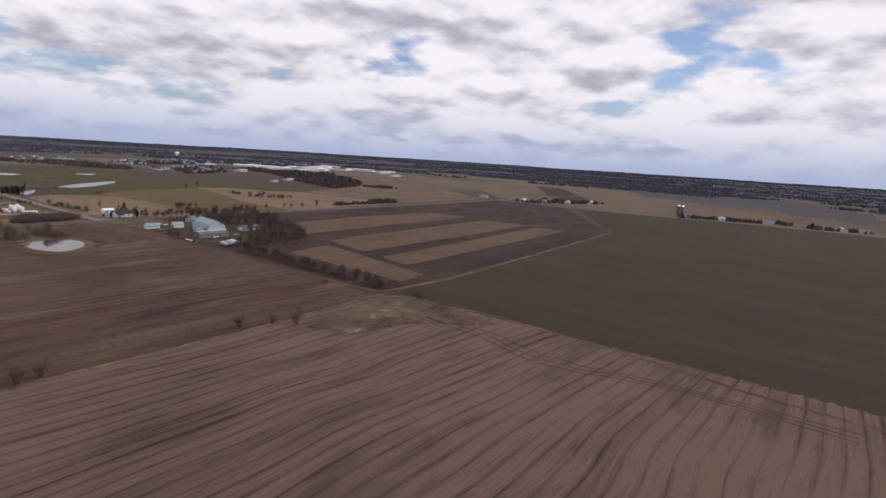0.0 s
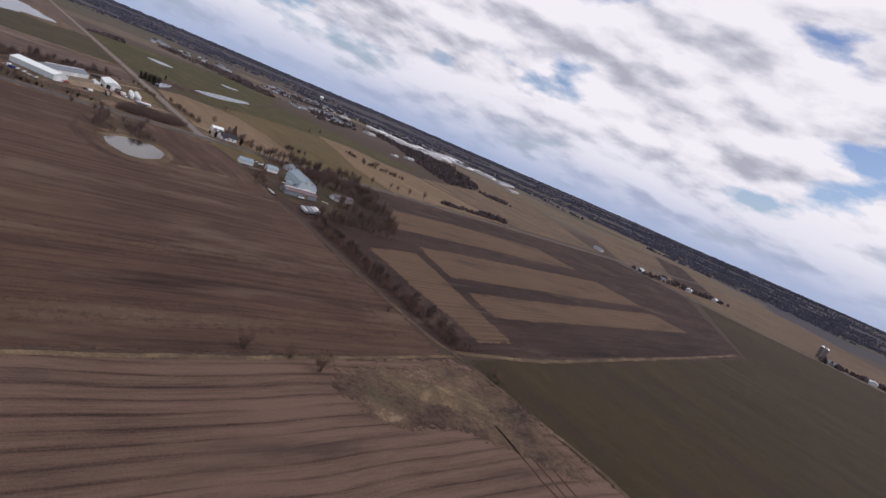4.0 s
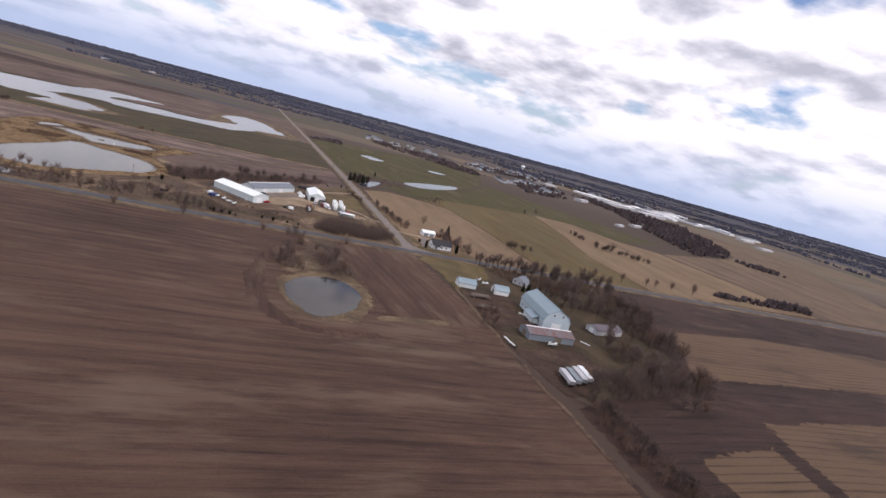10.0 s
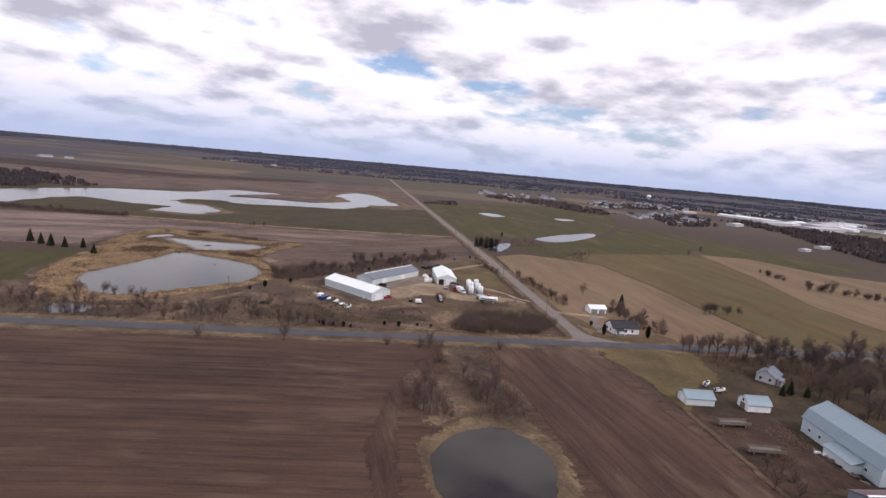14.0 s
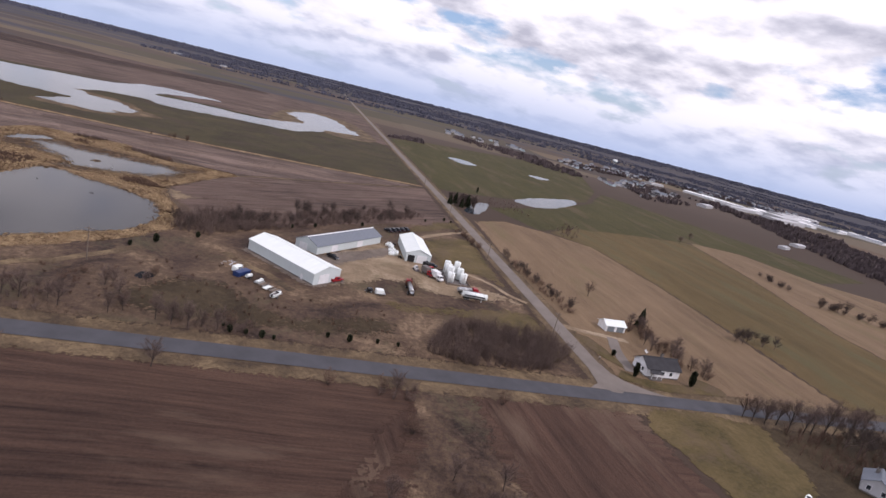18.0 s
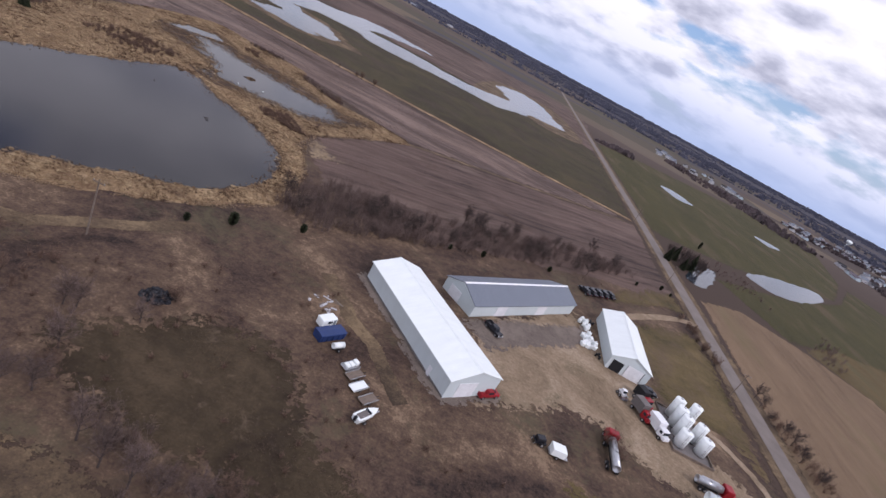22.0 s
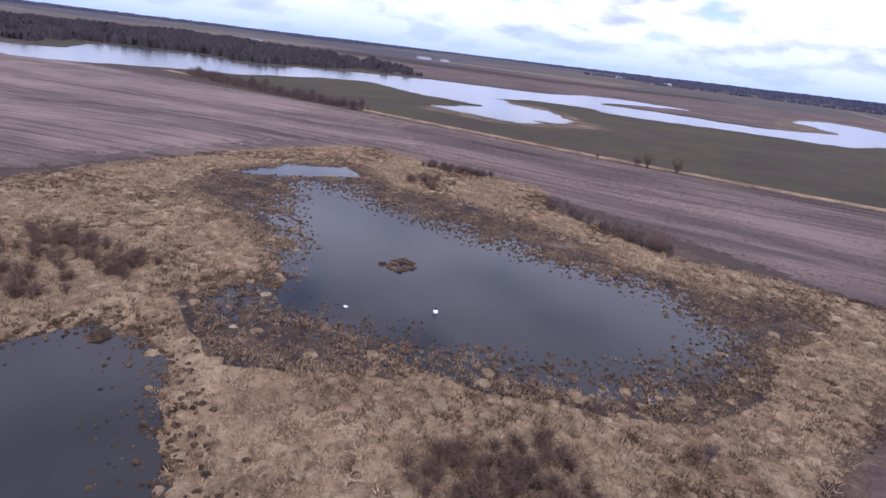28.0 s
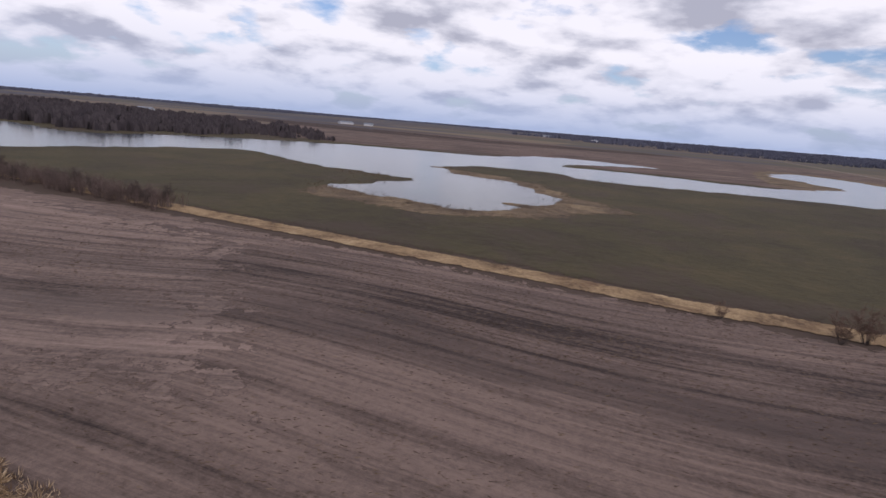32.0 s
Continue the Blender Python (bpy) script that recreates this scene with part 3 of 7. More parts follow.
sheet("field_14", [(-900, 142), (-262, 142), (-257, 180), (-252, 226), (-222, 238), (-262, 282), (-300, 286), (-900, 222)], 0.036, M["pale_stubble"], "pale grey stubble with curving rows", "field", feather=22.0)
sheet("field_9", [(-900, 300), (-300, 289), (-190, 287), (-90, 294), (-4, 303), (0, 470), (-10, 590), (-60, 620), (-140, 640), (-330, 560), (-900, 560)], 0.05, M["wet_wheat"], "dark green winter wheat beside the flooded lake", "field")
sheet("field_18", [(-880, 860), (-620, 800), (-420, 830), (-190, 1010), (-260, 1080), (-480, 960), (-900, 1000)], 0.07, M["dark_soil"], "dark bare field beyond the lake", "field", 12, 6.0, True, 14.0)
sheet("marsh_land", [(-620, 560), (-420, 540), (-330, 600), (-250, 560), (-140, 560), (-60, 590), (-2, 560), (-2, 1000), (-200, 1060), (-620, 940)], 0.06, M["rough_soil"], "reddish brown marsh land beyond the lake", "marsh", 8, 6, True)
sheet("field_12", [(-140, 198), (-119, 212), (-70, 247), (-18, 286), (-4, 298), (-4, 176), (-40, 160), (-80, 130), (-120, 98), (-141, 110), (-153, 130), (-158, 148), (-148, 174)], 0.06, M["rough_soil"], "rough brown soil with wheel tracks", "field", 6, 1.5)
sheet("scrub_land", [(-420, 4), (-4, 4), (-3, 180), (-60, 168), (-136, 200), (-200, 222), (-246, 226), (-254, 180), (-252, 130), (-300, 60), (-420, 40)], 0.05, M["scrub"], "rough brown scrub grass behind the road", "scrub")
sheet("farmyard_grass", [(4, -8), (130, -8), (120, -60), (95, -130), (60, -160), (14, -168), (6, -110), (5, -70)], 0.05, M["dark_turf"], "rough brown grass round the farm buildings", "lawn", feather=6.0)
sheet("pond_head", [(-80, -74), (-75, -52), (-66, -28), (-64, -9), (-46, -9), (-43, -40), (-42, -74), (-60, -82)], 0.064, M["scrub"], "brown rough ground at the pond head", "grass bank", 3, 3.0, True, 7.0)
sheet("pond_bank", [(-80.5, -92), (-78, -80), (-66, -70), (-52, -66), (-44, -76), (-40, -94), (-44.5, -112), (-53, -121), (-65, -125), (-75, -121), (-80, -109)], 0.08, M["verge"], "dry straw coloured grass bank round the pond", "grass bank", 3, 2.5, True, 4.5)
sheet("pond_1", [(-78, -94), (-73, -82), (-59, -75), (-49, -81), (-46.5, -94), (-51, -108), (-60, -118), (-69, -120), (-75.5, -110)], 0.11, M["pond"], "murky brown farm pond", "pond", 2, 1.2, True)
REEDS = [(-252, 100), (-250, 125), (-256, 145), (-259, 172), (-258, 192), (-254, 215), (-246, 230), (-226, 229), (-200, 228), (-191, 214), (-169, 204), (-153, 206), (-138, 205), (-134, 199), (-146, 176), (-153, 157), (-157, 146), (-156, 136), (-151, 124), (-144, 111), (-140, 97), (-141, 83), (-147, 71), (-158, 58), (-172, 45), (-187, 33), (-205, 26), (-226, 30), (-240, 52), (-250, 76)]
sheet("reed_bed", REEDS, 0.09, M["reed"], "dry golden reed grass round the lagoons", "reeds", 3, 3, True, 3.0)
LAGOON = [(-228, 62), (-214, 42), (-199, 37), (-185, 46), (-172, 57), (-164, 65), (-153, 74), (-148, 88), (-149, 103), (-153, 114), (-160, 121), (-169, 127), (-177, 131), (-186, 134), (-192, 138), (-198, 142), (-205, 143), (-210, 140), (-212, 128), (-217, 110), (-224, 92), (-230, 76)]
sheet("lagoon_1", LAGOON, 0.12, M["lagoon"], "large grey lagoon with still water", "lagoon", 2, 1.5, True)
sheet("lagoon_3", [(-218, 20), (-208, 22), (-199, 17), (-203, 9), (-214, 9)], 0.12, M["lagoon"], "strip of standing water beside the road", "lagoon", 2, 2.0, True)
MARSH = [(-240, 170), (-246, 190), (-243, 203), (-232, 211), (-219, 202), (-206, 205), (-190, 202), (-175, 195), (-166, 193), (-151, 198), (-150, 190), (-155, 181), (-157, 170), (-162, 161), (-172, 156), (-184, 151), (-191, 146), (-197, 144), (-203, 147), (-208, 151), (-206, 158), (-216, 165), (-226, 169)]
OPEN_WATER = [(-222, 176), (-228, 184), (-230, 190), (-224, 192), (-209, 189), (-185, 187), (-168, 187), (-160, 178), (-163, 169), (-170, 161), (-180, 157), (-192, 154), (-203, 152), (-206, 158), (-210, 166)]
SMALL_WATER = [(-241, 186), (-242, 197), (-234, 206), (-227, 202), (-233, 194)]
sheet("lagoon_2", MARSH, 0.14, M["lagoon"], "small marshy lagoon with still dark water", "lagoon", 2, 2.0, True)
LAKE = [(-620, 236), (-540, 240), (-469, 245), (-444, 256), (-430, 285), (-420, 306), (-403, 325), (-399, 350), (-392, 388), (-378, 404), (-339, 380), (-310, 378), (-292, 376), (-298, 338), (-281, 334), (-261, 331), (-244, 331), (-235, 358), (-240, 388), (-258, 411), (-280, 416), (-298, 440), (-288, 465), (-262, 474), (-240, 456), (-210, 462), (-178, 472), (-145, 478), (-120, 484), (-98, 515), (-88, 535), (-76, 570), (-38, 594), (-38, 622), (-65, 755), (-98, 800), (-125, 765), (-138, 700), (-116, 606), (-160, 548), (-200, 545), (-235, 548), (-264, 540), (-250, 590), (-212, 634), (-244, 650), (-300, 640), (-325, 568), (-365, 545), (-410, 520), (-455, 466), (-470, 424), (-480, 396), (-545, 404), (-588, 374), (-586, 348), (-535, 302), (-548, 278), (-620, 270)]
sheet("lake", LAKE, 0.09, M["lake"], "shallow flooded lake with ragged shores", "lake", 4, 6, True, 9.0)
sheet("pond_2", [(84, 330), (100, 350), (130, 380), (190, 424), (184, 398), (130, 335), (98, 316)], 0.09, M["lake"], "bright flooded hollow in the green field", "pond", 4, 2, True)
sheet("pond_5", [(13, 233), (21, 229), (30, 243), (40, 262), (47, 284), (36, 280), (22, 256)], 0.09, M["lake"], "shallow flooded hollow beside the side road", "pond", 2, 2.5, True)
sheet("pond_3", [(80, 586), (104, 600), (116, 566), (92, 545)], 0.09, M["lake"], "small flooded hollow", "pond", 4, 2, True)
sheet("pond_4", [(205, 600), (238, 602), (225, 578), (205, 570)], 0.09, M["lake"], "small flooded hollow", "pond", 4, 2, True)
ribbon("verge_1", [(-900, -2), (900, -2)], 21, 0.07, M["verge"], "dry grass road verge", "verge", 8, 0.0)
ribbon("verge_2", [(2, 0), (3, 300), (0, 900), (-4, 1600)], 15, 0.08, M["verge"], "dry grass road verge", "verge", 8, 0.0)
ribbon("road_1", [(-2200, -2), (2200, -2)], 6.6, 0.18, M["asphalt"], "grey asphalt country road", "road", 20, 0, 0.06)
ribbon("road_2", [(2, 0), (2.5, 100), (3, 300), (0, 900), (-6, 2200)], 6.2, 0.17, M["chip_road"], "pale chip-sealed side road", "road", 20, 0, 0.06)
ribbon("field_track", [(9, -306), (60, -311), (134, -308), (240, -303), (368, -295)], 3.4, 0.09, M["verge"], "pale grassy field track", "track", 6, 1.0)
sheet("gravel_yard", [(-88, 50), (-78, 50), (-60, 62), (-34, 56), (-6, 60), (-8, 70), (-28, 84), (-34, 96), (-52, 110), (-56, 124), (-88, 84)], 0.11, M["gravel"], "sandy gravel yard between the sheds", "yard", 2.5, 3.5, True, 9.0)


# ---- buildings ----
def gable_shed(name, label, cx, cy, turn, length, width, eave, ridge, wall, roof, over=0.4, doors=(), curve=None, cap=None, group=""):
    """A long shed: walls, two roof slabs, ridge cap, doors. doors: (side, offset, width, height, material)."""
    ob = thing(name, label, "shed" if "barn" not in name else "barn", pose(cx, cy, 0, 0, 0, turn), group)
    L, w = length / 2, width / 2
    prof = curve or [(1.0, 0.0), (0.0, 1.0), (-1.0, 0.0)]
    top = [(y * w, eave + z * (ridge - eave)) for y, z in prof]
    part("wall", extrude_profile([(-w, 0), (w, 0)] + top, -L, L), wall, ob)
    th = 0.16
    half = len(top) // 2
    for side, seq in (("a", top[:half + 1]), ("b", top[half:])):
        outer = []
        for i, (y, z) in enumerate(seq):
            k = 1 + over / w if (i == 0 and side == "a") or (i == len(seq) - 1 and side == "b") else 1
            drop = -over * (ridge - eave) / w * 0.6 if k > 1 else 0
            outer.append((y * k, z + drop))
        prof2 = [(y, z + 0.03) for y, z in outer] + [(y, z + 0.03 + th) for y, z in outer[::-1]]
        part("roof", extrude_profile(prof2, -L - over, L + over), roof, ob)
    part("ridge_cap", extrude_profile([(-0.35, ridge + 0.08), (0, ridge + 0.2), (0.35, ridge + 0.08), (0.35, ridge + 0.14), (0, ridge + 0.3), (-0.35, ridge + 0.14)], -L - over, L + over), cap or roof, ob)
    for side, off, dw, dh, mat in doors:
        if side == "front":
            part("door", boxed(L, L + 0.07, off - dw / 2, off + dw / 2, 0, dh), mat, ob)
        elif side == "back":
            part("door", boxed(-L - 0.07, -L, off - dw / 2, off + dw / 2, 0, dh), mat, ob)
        elif side == "right":
            part("door", boxed(off - dw / 2, off + dw / 2, -w - 0.07, -w, 0, dh), mat, ob)
        else:
            part("door", boxed(off - dw / 2, off + dw / 2, w, w + 0.07, 0, dh), mat, ob)
    return ob


GAMBREL = [(1.0, 0.0), (0.80, 0.50), (0.0, 1.0), (-0.80, 0.50), (-1.0, 0.0)]


def window(parent, x, y, z, w, h, axis, mat_frame):
    """A framed pane on a wall that faces along axis ('x+', 'x-', 'y+' or 'y-')."""
    s = 1 if axis[1] == "+" else -1
    t = 0.09 * s
    if axis[0] == "y":
        fr = part("window", boxed(x - w / 2 - 0.12, x + w / 2 + 0.12, min(y, y + t), max(y, y + t), z - 0.12, z + h + 0.12), mat_frame, parent)
        part("pane", boxed(x - w / 2, x + w / 2, min(y + t, y + 1.4 * t), max(y + t, y + 1.4 * t), z, z + h), M["glass"], fr)
    else:
        fr = part("window", boxed(min(x, x + t), max(x, x + t), y - w / 2 - 0.12, y + w / 2 + 0.12, z - 0.12, z + h + 0.12), mat_frame, parent)
        part("pane", boxed(min(x + t, x + 1.4 * t), max(x + t, x + 1.4 * t), y - w / 2, y + w / 2, z, z + h), M["glass"], fr)


shed = gable_shed("machine_shed", "long white metal shed with a bright white roof", -96.2, 66.2, -47.5, 35.5, 12.6, 4.2, 6.2, M["white_wall"], M["white_roof"], 0.25, doors=[("front", -1.5, 4.6, 3.5, M["white_paint"]), ("right", 12, 1.0, 2.1, M["white_paint"])])
part("base_strip", boxed(-17.78, 17.78, -6.34, -6.30, 0, 0.5), M["concrete"], shed, "dark splash strip along the wall foot")
barn = gable_shed("storage_barn", "white walled barn with grey metal roof and white ridge", -77.8, 102.2, 48.5, 43.5, 11.4, 3.3, 5.7, M["white_wall"], M["grey_roof"], 0.35, doors=[("right", -11, 4, 2.9, M["white_paint"]), ("right", 6, 4, 2.9, M["white_paint"]), ("back", 1.5, 4, 2.9, M["white_paint"])], cap=M["skylight"])
# open doorway: a black panel on the wall paints the shaded inside
work = gable_shed("workshop_shed", "white metal workshop, open doorway drawn as a black panel", -44.3, 107.5, -91, 27, 11.2, 4.0, 6.2, M["white_wall"], M["white_roof"], 0.3, doors=[("front", -3.2, 3.0, 3.2, M["dark"]), ("front", 1.6, 4.4, 3.6, M["white_paint"])])
for off in (-0.7, 3.9):
    part("door_trim", boxed(13.5, 13.62, off - 0.08, off + 0.08, 0, 3.7), M["steel"], work)
dairy = gable_shed("dairy_barn", "tall pale barn with a galvanised gambrel roof", 43.5, -89.5, -97, 29, 13.2, 4.4, 9.9, M["pale_wall"], M["blue_roof"], 0.3, curve=GAMBREL, doors=[("front", 0, 4.5, 3.4, M["white_paint"]), ("right", 6, 3, 3, M["wood"])])
for y in (-2.2, 2.2):
    window(dairy, 14.5, y, 6.6, 0.8, 1.0, "x+", M["white_paint"])
for k in range(6):
    window(dairy, -11 + 4.2 * k, -6.6, 1.6, 0.9, 0.8, "y-", M["white_paint"])
lean = part("lean_to_wall", boxed(-1, 9, -9.8, -6.65, 0, 2.3), M["white_wall"], dairy, "white lean-to wall")
part("lean_to_roof", extrude_profile([(-10.2, 2.35), (-6.65, 3.7), (-6.65, 3.85), (-10.2, 2.5)], -1.4, 9.4), M["blue_roof"], dairy, "galvanised lean-to roof")
low = gable_shed("lean_shed", "low grey shed with rust-stained metal roof", 31.3, -113.6, -2, 22, 9.5, 2.8, 4.4, M["grey_wall"], M["rust_roof"], 0.3, doors=[("right", 3, 3.5, 2.4, M["wood"]), ("back", 0, 3.2, 2.6, M["wood"])], cap=M["skylight"])
s1 = gable_shed("garden_shed", "small pale shed with a galvanised roof", 15.8, -56, -5, 9.6, 5.8, 2.3, 4.1, M["white_wall"], M["blue_roof"], 0.3, doors=[("back", 0, 2.2, 2.1, M["white_paint"])], group="farmyard sheds")
s2 = gable_shed("garden_shed", "small white shed with a galvanised gambrel roof", 34, -60, -5, 7.8, 5.6, 2.3, 4.4, M["white_paint"], M["blue_roof"], 0.3, doors=[("back", 0, 2.4, 2.1, M["wood"])], curve=GAMBREL, group="farmyard sheds")
window(s2, -3.9, 0, 2.7, 0.6, 0.6, "x-", M["wood"])
gable_shed("white_shed", "low white shed with a pale roof among bare trees", 74, -97.5, 8, 17, 7.5, 2.4, 4.0, M["dull_white"], M["mauve_roof"], 0.3, doors=[("back", 0, 2.6, 2.2, M["white_paint"])])


def farm_house(label, cx, cy, turn, length, width, eave, ridge, wall, roof, porch=True):
    ob = gable_shed("house", label, cx, cy, turn, length, width, eave, ridge, wall, roof, 0.5, doors=[("right", -length / 2 + 2.6, 1.0, 2.1, M["wood"])])
    ob["category"] = "house"
    n = int(length // 3.4)
    for k in range(1, n):
        window(ob, -length / 2 + 3.2 + k * 3.2, -width / 2, 1.2, 1.0, 1.2, "y-", M["white_paint"])
        window(ob, -length / 2 + 1.6 + k * 3.2, width / 2, 1.2, 1.0, 1.2, "y+", M["white_paint"])
    for y in (-1.6, 1.6):
        window(ob, -length / 2, y, 1.2, 0.9, 1.2, "x-", M["white_paint"])
        window(ob, length / 2, y, 1.2, 0.9, 1.2, "x+", M["white_paint"])
    part("foundation", boxed(-length / 2 - 0.06, length / 2 + 0.06, -width / 2 - 0.06, width / 2 + 0.06, 0, 0.4), M["concrete"], ob, "grey concrete foundation")
    ch = part("chimney", boxed(1.0, 1.8, 0.6, 1.4, ridge - 1.0, ridge + 0.9), M["concrete"], ob, "grey masonry chimney")
    part("flue", tubed((1.4, 1.0, ridge + 0.9), (1.4, 1.0, ridge + 1.3), 0.15, n=8), M["dark"], ch)
    if porch:
        part("porch_roof", extrude_profile([(-width / 2 - 2.2, 2.35), (-width / 2, 2.9), (-width / 2, 3.02), (-width / 2 - 2.2, 2.47)], -length / 2 + 0.6, -length / 2 + 5), roof, ob)
        part("porch_floor", boxed(-length / 2 + 0.6, -length / 2 + 5, -width / 2 - 2.2, -width / 2 - 0.07, 0, 0.42), M["concrete"], ob)
        for x in (0.8, 2.9, 4.8):
            part("porch_post", boxed(-length / 2 + x - 0.07, -length / 2 + x + 0.07, -width / 2 - 2.1, -width / 2 - 1.96, 0.42, 2.38), M["white_paint"], ob)
    return ob


farm_house("white farmhouse with a dark shingle roof and porch", 26.3, 17.2, 2, 13, 7.6, 3.2, 5.7, M["white_paint"], M["shingle"])
farm_house("white farmhouse with a grey roof under trees", 59, -36, 35, 8, 6.4, 3.0, 5.0, M["dull_white"], M["grey_roof"])
gar = gable_shed("garage", "white garage with a bright metal roof", 28.6, 51.2, 4, 9.2, 5.4, 2.4, 3.8, M["white_paint"], M["white_roof"], 0.4, doors=[("right", -2.2, 3.2, 2.1, M["grey_wall"]), ("right", 2.2, 3.2, 2.1, M["grey_wall"])])
gar["category"] = "garage"

# drives, junction and yard surfaces
sheet("rough_lawn", [(-146, 18), (-136, 34), (-124, 46), (-112, 44), (-104, 32), (-90, 26), (-66, 34), (-62, 16), (-92, 10), (-122, 10)], 0.075, M["dark_turf"], "dark olive turf in the rough ground", "grass", 3, 5.0, True, 11.0)
for line in (((-206, 18), (-180, 26), (-164, 37), (-153, 49), (-145, 61)), ((-120, 68), (-114, 62), (-103, 50), (-94, 43))):
    ribbon("grass_band", line, 4.0, 0.095, M["verge"], "pale dry grass band in the rough ground", "grass", 3, 2.5)
ribbon("driveway", [(4, 47), (12, 44), (20, 42.5), (30, 41)], 4.6, 0.13, M["gravel"], "gravel driveway to the garage", "driveway", 3, 0.5)
ribbon("driveway", [(24, 42), (20.5, 34), (17.5, 24), (16, 15)], 4.2, 0.15, M["chip_road"], "gravel driveway beside the house", "driveway", 3, 0.5)
ribbon("driveway", [(2, 168), (-8, 164), (-20, 154), (-34, 140), (-44, 130)], 4.0, 0.13, M["gravel"], "gravel lane to the sheds", "driveway", 3, 0.5)
ribbon("driveway", [(-3, 65), (-9, 71), (-13, 80), (-20, 88), (-27, 92)], 3.0, 0.14, M["gravel"], "sandy lane curving round the tanks", "driveway", 3, 0.5)
sheet("junction", [(-7, 1), (-2.6, 4.5), (-1.2, 14), (5.4, 18), (6.2, 12), (9, 7.5), (14, 4), (21, 1)], 0.26, M["chip_road"], "widened pale junction of the side road", "road", 3, 0.3)
sheet("lawn", [(9, 10), (13, 16), (17, 12), (36, 11.5), (44, 16), (48, 6), (24, 4), (14, 7)], 0.16, M["lawn"], "green lawn before the house", "lawn", 2, 1.6, True)
sheet("lawn", [(7, 42), (12, 40), (15, 28), (14.5, 17), (10, 22), (6.5, 33)], 0.16, M["lawn"], "grass island beside the driveway", "lawn", 2, 1.0, True)
sheet("yard_grass", [(-36, 92), (-26, 92), (-16, 86), (-8, 74), (-4, 90), (-3, 150), (-14, 152), (-38, 130)], 0.10, M["lawn"], "green grass beside the workshop", "lawn", 2.5, 3.0, True, 8.0)
sheet("yard_grass", [(-3, 170), (-14, 166), (-40, 142), (-46, 146), (-20, 182), (-4, 190)], 0.10, M["lawn"], "green grass beyond the lane", "lawn", 2.5, 3.0, True, 8.0)
sheet("yard_grass", [(-66, 46), (-36, 50), (-6, 56), (-4, 30), (-12, 12), (-30, 36), (-60, 36)], 0.10, M["lawn"], "green grass south of the yard", "lawn", 2.5, 3.0, True, 8.0)
sheet("gravel_apron", [(-93, 79), (-82, 69), (-50, 102), (-54, 114)], 0.135, M["grey_gravel"], "grey gravel apron before the storage barn", "apron", 2, 1.6, False, 5.0)
sheet("lawn", [(4.5, -9), (44, -9), (40, -36), (26, -46), (24, -52), (8, -64), (5.5, -40)], 0.085, M["lawn"], "patchy yellow green farmyard lawn", "lawn", 2.5, 2.5, True, 3.5)
sheet("lawn", [(56, -100), (88, -92), (92, -70), (64, -74), (54, -90)], 0.085, M["dark_turf"], "green grass behind the barn", "lawn", 2.5, 3, True, 4.0)
sheet("dirt_yard", [(8, -64), (40, -66), (34, -84), (34, -106), (16, -106), (12, -125), (40, -124), (44, -140), (14, -166), (7, -150), (6, -100)], 0.09, M["dirt"], "bare brown dirt of the farmyard", "yard", 2.5, 3.0, True, 4.0)
ribbon("farm_lane", [(8, -62), (7, -90), (5, -130), (4, -170), (4, -230), (5, -300), (9, -312), (13, -360), (10, -420), (2, -470), (0, -520)], 2.2, 0.12, M["scrub"], "grassy field lane with worn ruts", "track", 5, 1.2)
ribbon("field_margin", [(-900, -312), (-160, -311), (-80, -312), (6, -309)], 2.4, 0.10, M["verge"], "thin dry grass margin between two fields", "verge", 5, 1.0)
sheet("weedy_corner", [(-50, -316), (8, -314), (11, -350), (6, -385), (-20, -356), (-55, -340)], 0.07, M["scrub"], "weedy brown field corner", "grass", 4, 6.0, True, 8.0)
sheet("grass_strip", [(-42, -112), (-14, -109), (-14, -114), (-44, -117)], 0.10, M["verge"], "narrow green strip in the ploughed field", "grass", 1.5, 1.2, True)
sheet("sandy_patch", [(-159, 142), (-155, 147), (-150, 145), (-146, 141), (-140, 139), (-141, 133), (-144, 129), (-147, 124), (-151, 123), (-155, 130), (-158, 136)], 0.13, M["sand"], "bare pale sandy patch beside the reeds", "sand", 1.5, 2.6, True, 7.0)
sheet("weedy_patch", [(-40, -318), (-5, -328), (-2, -346), (-14, -348), (-36, -332)], 0.09, M["verge"], "yellow green weeds in the field corner", "grass", 3, 5.0, True, 6.0)
sheet("headland", [(-66, -14), (-78, -34), (-89, -60), (-94, -92), (-89, -121), (-74, -136), (-48, -136), (-46, -127), (-68, -129), (-81, -114), (-83, -84), (-77, -52), (-62, -22)], 0.06, M["plough_ns"], "turned headland soil curving round the pond", "field", 4, 1.5, True, 5.0)
for k in range(3):
    ribbon("wheel_track", [(-4 - k * 3, -345), (-8 - k * 4, -380), (-16 - k * 4, -410), (-10 - k * 2, -450), (-8 - k * 3, -500)], 0.8, 0.06 + 0.005 * k, M["dirt"], "wheel track at the field edge", "track", 4, 1.5)
sheet("green_meadow", [(-330, 40), (-300, 110), (-262, 132), (-252, 124), (-252, 102), (-254, 75), (-246, 56), (-290, 34)], 0.10, M["green"], "green meadow beyond the lagoon", "meadow", 3, 3.0, True)
def turned(cx, cy, turn, pts):
    c, s = math.cos(radians(turn)), math.sin(radians(turn))
    return [(cx + x * c - y * s, cy + x * s + y * c) for x, y in pts]


